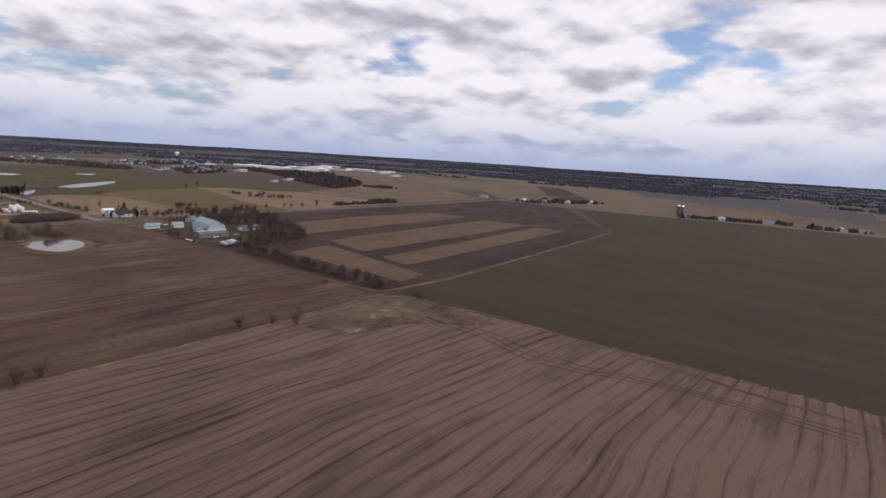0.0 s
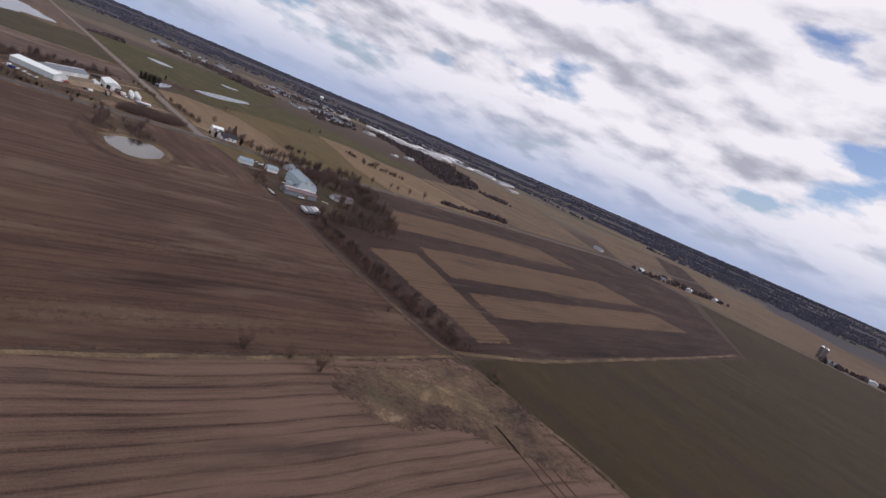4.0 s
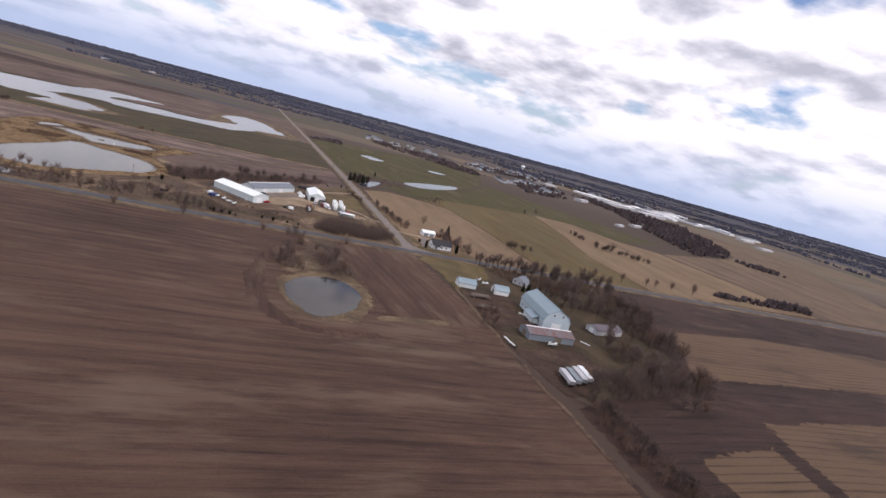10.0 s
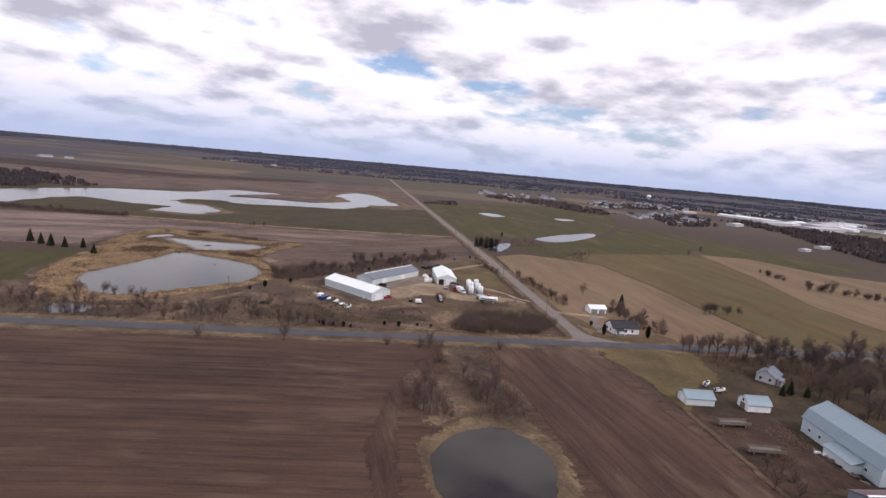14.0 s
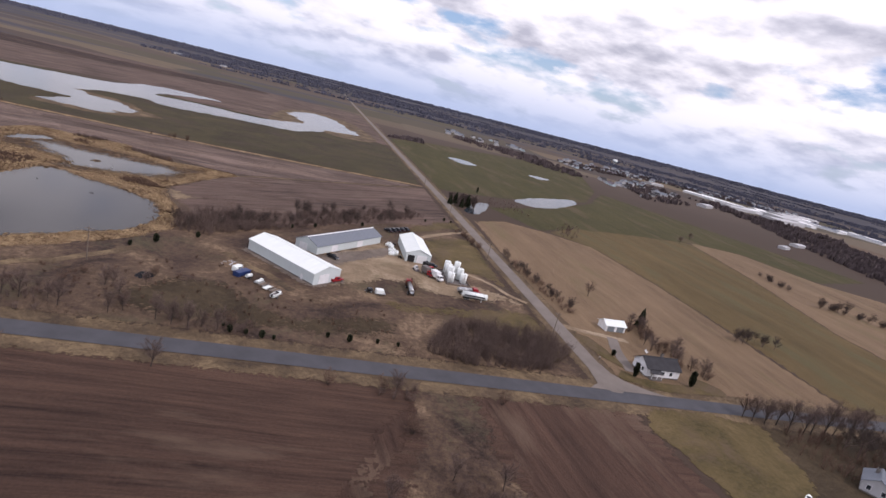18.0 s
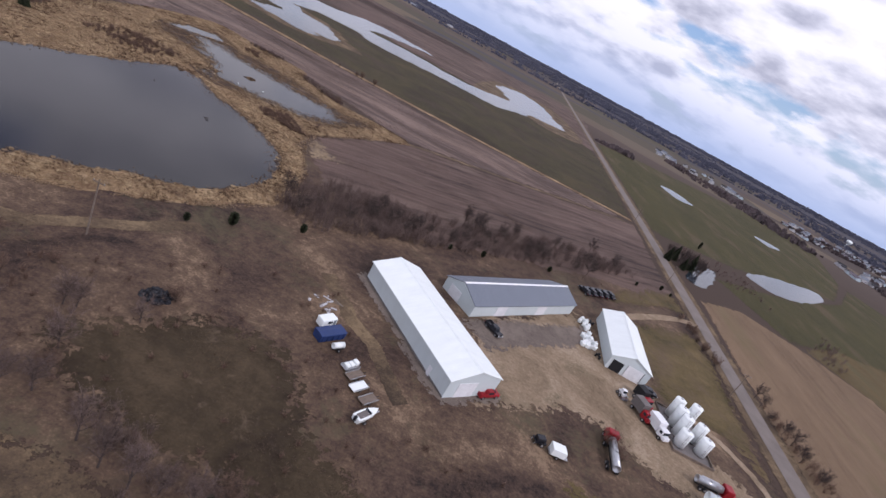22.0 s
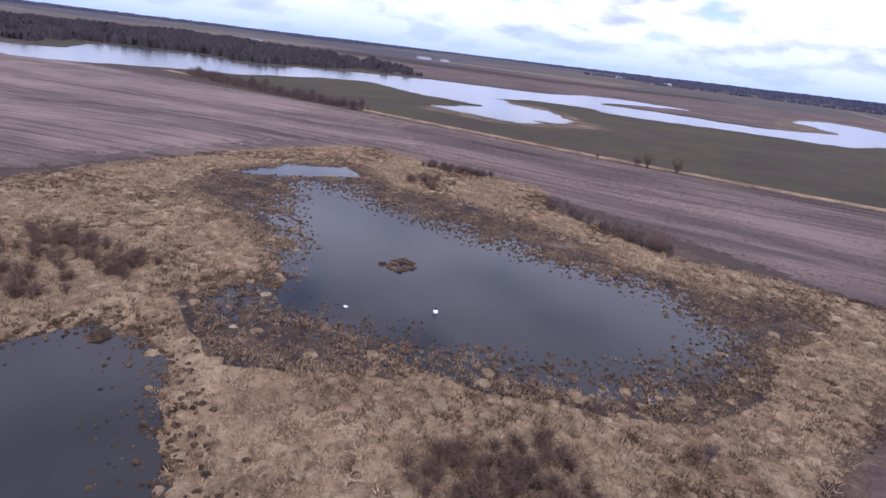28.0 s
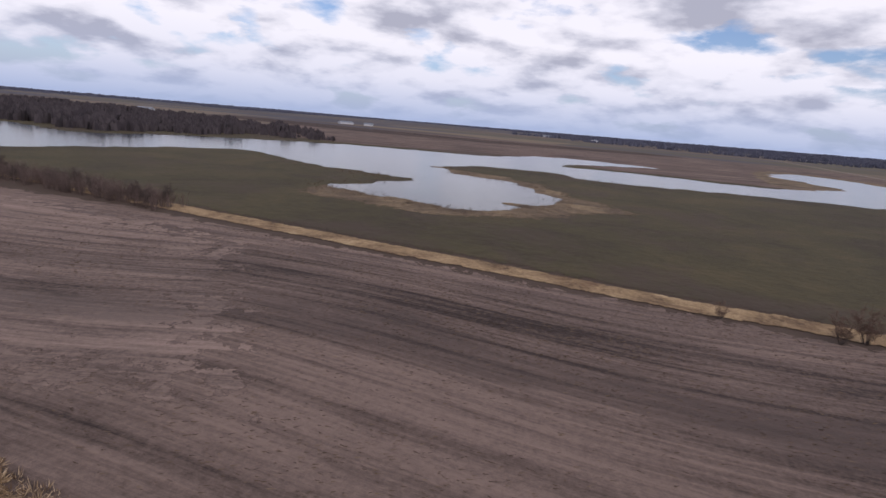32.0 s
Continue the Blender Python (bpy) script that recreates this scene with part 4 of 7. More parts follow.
sheet("shed_surround", turned(-96.2, 66.2, -47.5, [(-19.5, -9), (0, -9.5), (20, -9), (21, 0), (20, 9), (0, 9), (-19.5, 8.5), (-20, 0)]), 0.125, M["grey_gravel"], "trampled grey gravel round the long shed", "yard", 1.5, 1.4, True, 3.5)
sheet("lake_shore", [(-300, 329), (-270, 320), (-240, 326), (-222, 350), (-212, 363), (-226, 384), (-254, 418), (-296, 438), (-302, 400), (-290, 372)], 0.075, M["verge"], "pale reed shore of the lake bay", "shore", 4, 6, True, 9.0)
sheet("lake_shore", [(-150, 540), (-146, 740), (-110, 830), (-50, 800), (-18, 640), (-20, 560), (-70, 530), (-100, 560)], 0.075, M["verge"], "brown marsh shore", "shore", 5, 5, True)
for x, y, w in ((-270, 327, 7), (-262, 331, 5), (-243, 352, 6), (-236, 360, 4), (-302, 436, 6)):
    sheet("reed_islet", [(x - w, y - w * 0.3), (x, y - w * 0.55), (x + w, y), (x + w * 0.4, y + w * 0.6), (x - w * 0.6, y + w * 0.5)], 0.12, M["verge"], "low islet of dead reed in the lake bay", "islet", 1.5, 2.0, True, 2.0)
ribbon("soil_track", [(-135, 200), (-119, 213), (-95, 230), (-70, 248), (-40, 270), (-14, 288)], 3.6, 0.095, M["verge"], "pale curved track along the field edge", "track", 3, 1.2)
ribbon("road_3", [(640, -9), (645, -130), (655, -220), (705, -371), (745, -560), (800, -900)], 6.5, 0.15, M["chip_road"], "distant pale highway", "road", 15, 0, 0.05)
sheet("runway_field", [(660, -8), (1000, 300), (1130, 880), (1250, 1050), (1400, 600), (1300, -100), (800, -560), (712, -371), (660, -200)], 0.03, M["dull_tan"], "broad tan grassland by the airfield", "field")
sheet("dark_strip", [(760, -60), (1280, 240), (1300, 160), (800, -130)], 0.06, M["dark_soil"], "dark ploughed strip far off", "field")
sheet("pale_strip", [(830, -430), (1180, -330), (1180, -390), (840, -470)], 0.06, M["straw"], "pale stubble far off", "field")
sheet("field_11", [(640, 14), (660, 60), (1000, 480), (900, 730), (660, 340), (585, 290), (380, 205), (402, 12)], 0.04, M["dull_tan"], "tan stubble beyond the hay field", "field")


# ---- raw meshes for plants ----
class Raw:
    """Triangles gathered in plain lists."""

    def __init__(self):
        self.v, self.f = [], []

    def tri(self, a, b, c):
        n = len(self.v)
        self.v += [a, b, c]
        self.f.append((n, n + 1, n + 2))

    def blade(self, p, q, w, rng):
        """A thin leaf or twig from p to q."""
        dx, dy, dz = q[0] - p[0], q[1] - p[1], q[2] - p[2]
        a = rng.uniform(0, 6.283)
        sx, sy, sz = math.cos(a), math.sin(a), rng.uniform(-0.5, 0.5)
        cx, cy, cz = dy * sz - dz * sy, dz * sx - dx * sz, dx * sy - dy * sx
        k = w / 2 / (math.sqrt(cx * cx + cy * cy + cz * cz) + 1e-6)
        self.tri((p[0] + cx * k, p[1] + cy * k, p[2] + cz * k), (p[0] - cx * k, p[1] - cy * k, p[2] - cz * k), q)

    def cone(self, p, q, r0, r1, n=4):
        p, q = Vector(p), Vector(q)
        d = (q - p).normalized()
        s = d.orthogonal().normalized()
        t = d.cross(s)
        b = len(self.v)
        for c, r in ((p, r0), (q, r1)):
            for i in range(n):
                a = 6.283 * i / n
                self.v.append(tuple(c + (s * math.cos(a) + t * math.sin(a)) * r))
        for i in range(n):
            j = (i + 1) % n
            self.f.append((b + i, b + j, b + n + j, b + n + i))

    def ob(self, name, mat, parent=None):
        me = bpy.data.meshes.new(name)
        me.from_pydata(self.v, [], self.f)
        me.materials.append(mat)
        o = new(name, me)
        if parent:
            o.parent = parent
        return o


def island_material(name, cols, rough=0.95):
    m, nt, b = material(name, rough)
    g = nt.nodes.new("ShaderNodeNewGeometry")
    n = len(cols)
    c = ramp(nt, g.outputs["Random Per Island"], [(i / (n - 1), col) for i, col in enumerate(cols)])
    info = nt.nodes.new("ShaderNodeObjectInfo")
    c = mix(nt, op(nt, "MULTIPLY", info.outputs["Random"], 0.4), c, tuple(0.6 * x for x in cols[0]))
    link(nt, c, b.inputs["Base Color"])
    return m


M["bark"] = plain_material("bark", (0.066, 0.050, 0.045), 0.95, 0, 0.3, 0.7, 6.0)
M["twigs"] = island_material("bare_twigs", [(0.080, 0.056, 0.049), (0.145, 0.103, 0.090), (0.235, 0.173, 0.150)])
M["redtwigs"] = island_material("reddish_twigs", [(0.085, 0.053, 0.040), (0.155, 0.099, 0.074), (0.24, 0.160, 0.120)])
M["needles"] = island_material("evergreen_needles", [(0.018, 0.024, 0.013), (0.034, 0.042, 0.022), (0.055, 0.060, 0.032)])
M["tussock"] = island_material("dry_tussock", [(0.085, 0.048, 0.026), (0.23, 0.156, 0.094), (0.39, 0.285, 0.178), (0.50, 0.385, 0.255)])
M["russet"] = island_material("russet_grass", [(0.040, 0.022, 0.015), (0.105, 0.060, 0.037), (0.18, 0.110, 0.066), (0.25, 0.17, 0.105)])
M["weeds"] = island_material("dry_weeds", [(0.060, 0.042, 0.031), (0.115, 0.080, 0.056), (0.21, 0.150, 0.100)])
# horizon woods: the blue of distance haze is put into the twig colour
M["far_wood"] = island_material("distant_bare_wood_hazed", [(0.085, 0.090, 0.130), (0.115, 0.119, 0.162), (0.155, 0.156, 0.20)])
M["lake_wood"] = island_material("lakeside_bare_wood", [(0.056, 0.046, 0.052), (0.076, 0.063, 0.069), (0.102, 0.085, 0.089)])
M["near_wood"] = island_material("bare_wood_haze", [(0.078, 0.060, 0.064), (0.122, 0.096, 0.100), (0.18, 0.145, 0.145)])


def bare_tree(seed, height, spread):
    """Meshes of a leafless broad-leaved tree: trunk with limbs, and a crown of branches and twigs."""
    rng = random.Random(seed)
    wood, crown = Raw(), Raw()
    top = height * 0.55
    lean = (rng.uniform(-0.4, 0.4), rng.uniform(-0.4, 0.4))
    wood.cone((0, 0, -0.2), (lean[0], lean[1], top), 0.020 * height, 0.010 * height, 7)
    ends = []
    for k in range(13):
        z0 = top * (0.32 + 0.68 * k / 12)
        a = k * 2.4 + rng.uniform(-0.5, 0.5)
        r = spread * rng.uniform(0.45, 0.85) * (1.0 - 0.45 * k / 12)
        p = Vector((lean[0] * z0 / top, lean[1] * z0 / top, z0))
        q = Vector((math.cos(a) * r, math.sin(a) * r, min(z0 + height * rng.uniform(0.18, 0.40), height * 0.9)))
        wood.cone(p, q, 0.008 * height, 0.003 * height, 5)
        ends.append((p, q))
    for p, q in ends:
        for k in range(10):
            b = p.lerp(q, rng.uniform(0.3, 1.0))
            d = Vector((rng.gauss(0, 1), rng.gauss(0, 1), rng.uniform(-0.1, 1.3))) + (q - p).normalized() * 0.8
            e = b + d.normalized() * height * rng.uniform(0.10, 0.23)
            crown.cone(b, e, 0.0028 * height, 0.001 * height, 3)
            for j in range(15):
                s = b.lerp(e, rng.uniform(0.1, 1.0))
                w = Vector((rng.gauss(0, 1), rng.gauss(0, 1), rng.gauss(0.4, 0.8))).normalized() * height * rng.uniform(0.05, 0.14)
                crown.blade(tuple(s), tuple(s + w), rng.uniform(0.022, 0.05), rng)
    return wood, crown


def bare_bush(seed, height, spread):
    """Meshes of a leafless bush: many stems from the ground and a round haze of twigs."""
    rng = random.Random(seed)
    wood, crown = Raw(), Raw()
    for k in range(17):
        a = k * 2.4 + rng.uniform(-0.3, 0.3)
        r = spread * math.sqrt(rng.random()) * 0.95
        p = Vector((0.12 * r * math.cos(a), 0.12 * r * math.sin(a), -0.1))
        q = Vector((r * math.cos(a), r * math.sin(a), height * rng.uniform(0.62, 0.95) * (1 - 0.3 * (r / spread) ** 2)))
        wood.cone(p, p.lerp(q, 0.6), 0.007 * height, 0.003 * height, 4)
        for i in range(11):
            b = p.lerp(q, rng.uniform(0.25, 1.0))
            d = Vector((rng.gauss(0, 1), rng.gauss(0, 1), rng.uniform(0.2, 1.6)))
            e = b + d.normalized() * height * rng.uniform(0.10, 0.22)
            crown.cone(b, e, 0.0026 * height, 0.001 * height, 3)
            for j in range(13):
                s = b.lerp(e, rng.uniform(0.1, 1.0))
                w = Vector((rng.gauss(0, 1), rng.gauss(0, 1), rng.gauss(0.5, 0.8))).normalized() * height * rng.uniform(0.05, 0.13)
                crown.blade(tuple(s), tuple(s + w), rng.uniform(0.022, 0.045), rng)
    return wood, crown


def make_tree(seed, height, spread, label, twigs):
    wood, crown = (bare_bush if "bush" in label else bare_tree)(seed, height, spread)
    ob = thing("bare_tree", label, "tree", pose(0, 0, 0), "bare trees")
    wood.ob("trunk", M["bark"], ob)
    crown.ob("crown", twigs, ob)
    return ob


TREES = [make_tree(s, h, w, lab, M[t]) for s, h, w, lab, t in (
    (1, 11.0, 4.2, "bare grey-brown tree without leaves in early spring", "twigs"), (2, 9.0, 4.0, "bare grey-brown tree without leaves in early spring", "twigs"),
    (3, 12.5, 4.0, "tall bare tree with upright grey branches", "twigs"), (4, 6.5, 3.3, "round bare bush with many reddish stems", "redtwigs"), (5, 10.0, 5.0, "spreading bare tree with reddish twigs", "redtwigs"))]
USED = [False] * len(TREES)


def place(x, y, turn, size, z=0.05):
    return Matrix.LocRotScale((x, y, z), Euler((0, 0, radians(turn))), (size, size, size))


def plant(kind, x, y, size, rng):
    m = place(x, y, rng.uniform(0, 360), size)
    if not USED[kind]:
        USED[kind] = True
        TREES[kind].matrix_world = m
        return
    made = copy_thing(TREES[kind], Matrix.Identity(4))
    made.matrix_world = m


RNG = random.Random(11)


GROVES = []


def tree_band(pts, width, gap, kinds, sizes, joined=False):
    """Trees along a line, scattered over its width."""
    line = smooth_loop(pts, gap, 0, False, 0, False)
    for q in line:
        k, x, y, s = RNG.choice(kinds), q.x + RNG.uniform(-width, width) / 2, q.y + RNG.uniform(-width, width) / 2, RNG.uniform(*sizes)
        if joined:
            GROVES.append((k, place(x, y, RNG.uniform(0, 360), s)))
        else:
            plant(k, x, y, s, RNG)


def grow_groves():
    """Trees that stand too close to tell apart, joined by material."""
    for name, index, label in (("grove_trunks", 0, "thin grey trunks of crowded young trees"), ("grove_crowns", 1, "hazy bare twigs of crowded young trees")):
        vs, fs, n = [], [], 0
        for k, m in GROVES:
            me = TREES[k].children[index].data
            co = np.empty(len(me.vertices) * 3)
            me.vertices.foreach_get("co", co)
            a = np.array(m)
            vs.append(co.reshape(-1, 3) @ a[:3, :3].T + a[:3, 3])
            fs += [tuple(i + n for i in f.vertices) for f in me.polygons]
            n += len(me.vertices)
        me = bpy.data.meshes.new(name)
        me.from_pydata(np.concatenate(vs).tolist(), [], fs)
        me.materials.append(M["bark"] if index == 0 else M["twigs"])
        tagged(new(name, me), label, "trees", kind="stuff")


# hedge of trees south of the farm
tree_band([(18, -166), (17, -200), (16, -230), (15, -262), (14, -300)], 6, 3.0, (0, 1, 3, 4), (0.45, 0.75), True)
# grove round the farm buildings
tree_band([(28, -158), (45, -154), (62, -152), (84, -148)], 14, 2.6, (0, 1, 4), (0.75, 1.1))
tree_band([(62, -140), (60, -122), (64, -112)], 12, 4.0, (0, 1, 4), (0.7, 1.05))
tree_band([(70, -166), (58, -164)], 8, 4.0, (3, 1), (0.6, 0.9))
tree_band([(74, -72), (92, -66), (112, -56), (108, -84), (96, -104), (96, -116)], 14, 3.0, (0, 2, 4), (0.8, 1.15))
tree_band([(66, -60), (80, -48), (95, -40)], 14, 2.8, (0, 2, 4), (0.8, 1.1))
tree_band([(42, -9), (62, -10), (84, -10), (110, -11), (136, -12)], 6, 4.4, (0, 1, 2), (0.75, 1.05))
tree_band([(66, -20), (84, -24), (108, -28), (130, -30)], 14, 4.2, (0, 4, 2), (0.8, 1.1), True)
for x, y, k, s in ((11, -99, 4, 0.8), (9.5, -96, 1, 0.6), (13, -101, 3, 0.7), (5, -104, 4, 0.75), (8, -108, 1, 0.6), (43, -5.5, 4, 0.8), (52, -6, 0, 0.7), (88, -88, 0, 1.0), (70, -106, 0, 0.95), (82, -108, 4, 0.9), (84, -78, 2, 1.0)):
    plant(k, x, y, s, RNG)
# pond trees
for x, y, k, s in ((-76, -66, 1, 0.85), (-73, -60, 0, 0.8), (-77, -58, 1, 0.75), (-70, -68, 3, 0.9), (-74, -50, 0, 0.7), (-56, -60, 1, 0.85), (-52, -54, 0, 0.8), (-58, -50, 3, 0.9),
                   (-49, -62, 3, 0.9), (-54, -68, 3, 0.9), (-60, -42, 1, 0.7), (-50, -44, 1, 0.75), (-66, -28, 3, 0.8), (-68, -13, 1, 0.75), (-71, -12, 3, 0.7), (-40, -13, 3, 0.7)):
    plant(k, x, y, s, RNG)
# field bushes and lone trees
for x, y, k, s in ((-74.7, -307.2, 3, 1.1), (-56.5, -318.3, 3, 1.15), (-63, -312, 3, 0.75), (-145, -309, 3, 1.2), (-139, -308, 3, 1.0), (12.6, -326.5, 3, 0.8), (16, -322, 3, 0.6), (-2.8, -275.6, 3, 0.55),
                   (-122, -12, 1, 0.8), (-152, -11, 3, 0.8), (-84, -12, 3, 0.7), (-158, 13, 0, 0.75), (-149, 11, 0, 0.7), (-138, 11, 1, 0.7), (-127, 10, 2, 0.62), (-123, 8.5, 2, 0.6), (-119, 8, 2, 0.62), (-116, 9, 1, 0.6), (-112, 9, 1, 0.7), (-109.5, 12, 3, 0.7),
                   (-179.6, 284, 3, 0.75), (-187.6, 283.2, 3, 0.75), (-190.3, 281.4, 3, 0.6), (-171.5, 203, 3, 0.55), (-172.5, 205, 3, 0.5), (-202, 282.3, 3, 0.35),
                   (233, 285, 0, 0.7), (263, 311, 0, 0.8), (37, 88, 4, 0.75), (523, 303, 0, 1.0), (-54, 61, 3, 0.8), (-52, 58, 3, 0.7), (-160.7, 155.6, 2, 0.2)):
    plant(k, x, y, s, RNG)
# trees behind the house and hedge along the side road
tree_band([(40, 60), (41, 48), (41, 36), (42, 26), (46, 17)], 10, 3.0, (0, 1, 3), (0.55, 0.85))
tree_band([(9.5, 126), (10.5, 108), (13, 92), (15, 78), (18, 64)], 5, 3.6, (3, 1, 4), (0.4, 0.7), True)
tree_band([(-9, 162), (-6, 154), (-5, 146), (-4.5, 136)], 2.5, 2.8, (3,), (0.45, 0.7))
# scrub trees in the fields to the north-east
tree_band([(242, 145), (252, 148), (262, 138), (273, 127), (284, 118)], 8, 2.2, (3, 3, 4), (0.6, 1.0), True)
tree_band([(250, 182), (252, 192), (257, 209)], 6, 2.6, (3,), (0.6, 1.0), True)
tree_band([(98, 58), (104, 62), (114, 58)], 8, 1.8, (1, 3, 4), (0.5, 0.8), True)
tree_band([(150, 16), (172, 14), (196, 17), (240, 15)], 6, 13, (0, 1, 2), (0.6, 0.9))
tree_band([(12, 244), (16, 252), (22, 260), (26, 250), (14, 262), (8, 256)], 6, 2.4, (0, 1, 3), (0.6, 0.95), True)
# lakeside hedge
tree_band([(-400, 296), (-357, 289), (-317, 285), (-292, 286)], 6, 5, (3, 1), (0.4, 0.65), True)
# thicket edge west of the sheds
tree_band([(-140, 89), (-128, 100), (-112, 112), (-95, 128), (-70, 150), (-40, 178)], 15, 3.0, (3, 1, 2, 4), (0.45, 0.8), True)
tree_band([(-236, 24), (-200, 30), (-176, 24), (-150, 22), (-130, 30)], 24, 3.0, (1, 3), (0.5, 0.8))
grow_groves()
for k, used in enumerate(USED):
    if not used:
        plant(k, 120 + 8 * k, -40, 0.8, RNG)


# ---- evergreens ----
def make_conifer(seed, height, radius, label, column=False):
    rng = random.Random(seed)
    wood, crown = Raw(), Raw()
    wood.cone((0, 0, -0.1), (0, 0, height * 0.9), 0.03 * height, 0.01, 6)
    n = int(46 + height * 22)
    for i in range(n):
        t = (i + rng.random()) / n
        z = height * (0.06 + 0.92 * t)
        r = radius * (math.sqrt(max(1 - (2 * t - 0.9) ** 2 * 0.8, 0.03)) if column else (1 - t) ** 0.8 + 0.05) * rng.uniform(0.75, 1.15)
        a = i * 2.4 + rng.uniform(-0.4, 0.4)
        for j in range(3):
            b = a + rng.uniform(-0.5, 0.5)
            crown.blade((0.2 * r * math.cos(b), 0.2 * r * math.sin(b), z + 0.1 * r), (r * math.cos(b), r * math.sin(b), z + (0.35 * r if column else -0.25 * r) + rng.uniform(-0.1, 0.1)), 0.55 * r + 0.12, rng)
    ob = thing("evergreen", label, "tree", pose(0, 0, 0), "evergreens")
    wood.ob("trunk", M["bark"], ob)
    crown.ob("crown", M["needles"], ob)
    return ob


CEDAR = make_conifer(21, 1.9, 0.75, "small dark green cedar in rough grass", True)
SPRUCE = make_conifer(22, 9.0, 2.4, "tall dark spruce tree")
COLUMN = make_conifer(23, 5.2, 1.1, "dark columnar cedar beside the house", True)
for proto, spots in ((CEDAR, ((-111, 11, 0.6), (-109, 8, 1.1), (-105, 8, 0.8), (-101, 7, 1.2), (-98, 7, 0.7), (-84, 12, 0.9), (-78, 11, 1.2), (-70, 12, 0.8), (-64, 12, 0.7), (-148, 60, 1.0), (-142, 67, 1.6), (-131, 79, 1.2), (-99, 114, 0.9), (-89, 121, 1.1), (-66, 139, 1.1), (-26, 176, 0.9), (-12, 188, 1.1), (-8, 186, 0.8), (15, 26, 1.2))),
                     (SPRUCE, ((46, 58, 1.0), (20, 252, 1.1), (12, 258, 1.0), (6, 250, 0.9), (14, 246, 0.8), (54, -49, 0.5), (58, -48, 0.6), (63, -50, 0.5), (-246, 122, 0.7), (-293, 148, 0.9), (-284, 142, 0.8), (-276, 137, 0.9), (-268, 136, 0.75), (-259, 138, 0.7))),
                     (COLUMN, ((15, 12, 1.0), (35, 9.5, 1.15), (50, 330, 1.0)))):
    for i, (x, y, s) in enumerate(spots):
        m = place(x, y, RNG.uniform(0, 360), s)
        if i == 0:
            proto.matrix_world = m
        else:
            copy_thing(proto, Matrix.Identity(4)).matrix_world = m


# ---- shrubs, reeds and weeds ----
def inside(x, y, poly):
    c = False
    j = len(poly) - 1
    for i in range(len(poly)):
        xi, yi = poly[i]
        xj, yj = poly[j]
        if (yi > y) != (yj > y) and x < (xj - xi) * (y - yi) / (yj - yi) + xi:
            c = not c
        j = i
    return c


def scatter(poly, n, rng, keep=None):
    xs, ys = [p[0] for p in poly], [p[1] for p in poly]
    out = []
    for _ in range(n * 12):
        x, y = rng.uniform(min(xs), max(xs)), rng.uniform(min(ys), max(ys))
        if inside(x, y, poly) and (keep is None or keep(x, y)):
            out.append((x, y))
            if len(out) >= n:
                break
    return out


def shrub(raw, x, y, h, r, n, rng):
    for _ in range(n):
        a, k = rng.uniform(0, 6.283), rng.random()
        bx, by = x + 0.35 * r * k * math.cos(a), y + 0.35 * r * k * math.sin(a)
        hz = h * rng.uniform(0.5, 1.0)
        tip = (x + r * k * math.cos(a), y + r * k * math.sin(a), hz)
        raw.blade((bx, by, 0), tip, 0.07, rng)
        for _ in range(5):
            t = rng.uniform(0.35, 0.95)
            p = (bx + (tip[0] - bx) * t, by + (tip[1] - by) * t, tip[2] * t)
            raw.blade(p, (p[0] + rng.gauss(0, 0.5), p[1] + rng.gauss(0, 0.5), p[2] + rng.uniform(0.1, 0.9)), 0.045, rng)


def thicket(poly, n, h, label, mat, name="thicket", dense=16):
    rng = random.Random(len(label) * 7 + n)
    raw = Raw()
    for x, y in scatter(poly, n, rng):
        s = rng.uniform(0.6, 1.1)
        shrub(raw, x, y, h * s, h * 0.45 * s, dense, rng)
    return tagged(raw.ob(name, mat), label, "shrubs", kind="stuff")


thicket([(-56, 12), (-44, 6), (-18, 8), (-4, 22), (-8, 34), (-42, 33)], 420, 6.0, "dense bare grey thicket beside the road", M["twigs"], dense=26)
thicket([(-142, 86), (-132, 80), (-112, 100), (-96, 116), (-60, 150), (-26, 184), (-30, 194), (-62, 172), (-100, 136), (-122, 122), (-140, 116)], 520, 4.2, "bare brushwood behind the sheds", M["twigs"], dense=20)
thicket([(-240, 8), (-150, 6), (-148, 22), (-240, 34)], 200, 2.6, "scattered bare shrubs beside the road", M["twigs"])
thicket([(-128, 6.5), (-104, 6.5), (-104, 15), (-128, 16)], 26, 3.2, "bare roadside shrubs", M["twigs"])
thicket([(-72, -17), (-60, -17), (-60, -8), (-72, -8)], 12, 3.5, "bare shrubs beside the road", M["twigs"])
thicket([(-236, 34), (-190, 26), (-150, 40), (-120, 70), (-108, 52), (-92, 36), (-62, 38), (-62, 14), (-236, 12)], 130, 1.1, "low brown shrubs in the rough grass", M["redtwigs"], "low_shrubs", 14)
thicket([(-142, 88), (-128, 84), (-112, 102), (-100, 116), (-118, 120), (-138, 114)], 150, 6.0, "tall thin brushwood behind the sheds", M["twigs"], dense=22)
thicket([(-79, -70), (-68, -72), (-66, -52), (-78, -50)], 60, 3.5, "bare brush at the pond head", M["twigs"])
thicket([(-60, -72), (-46, -72), (-46, -44), (-60, -44)], 80, 3.5, "bare brush at the pond head", M["twigs"])
thicket([(12, -168), (24, -168), (20, -306), (11, -306)], 230, 4.2, "bare hedge brush along the field lane", M["redtwigs"], "hedge")
thicket([(26, -164), (90, -156), (96, -120), (60, -116), (54, -140), (30, -148)], 380, 4.5, "bare undergrowth among the farm trees", M["twigs"])
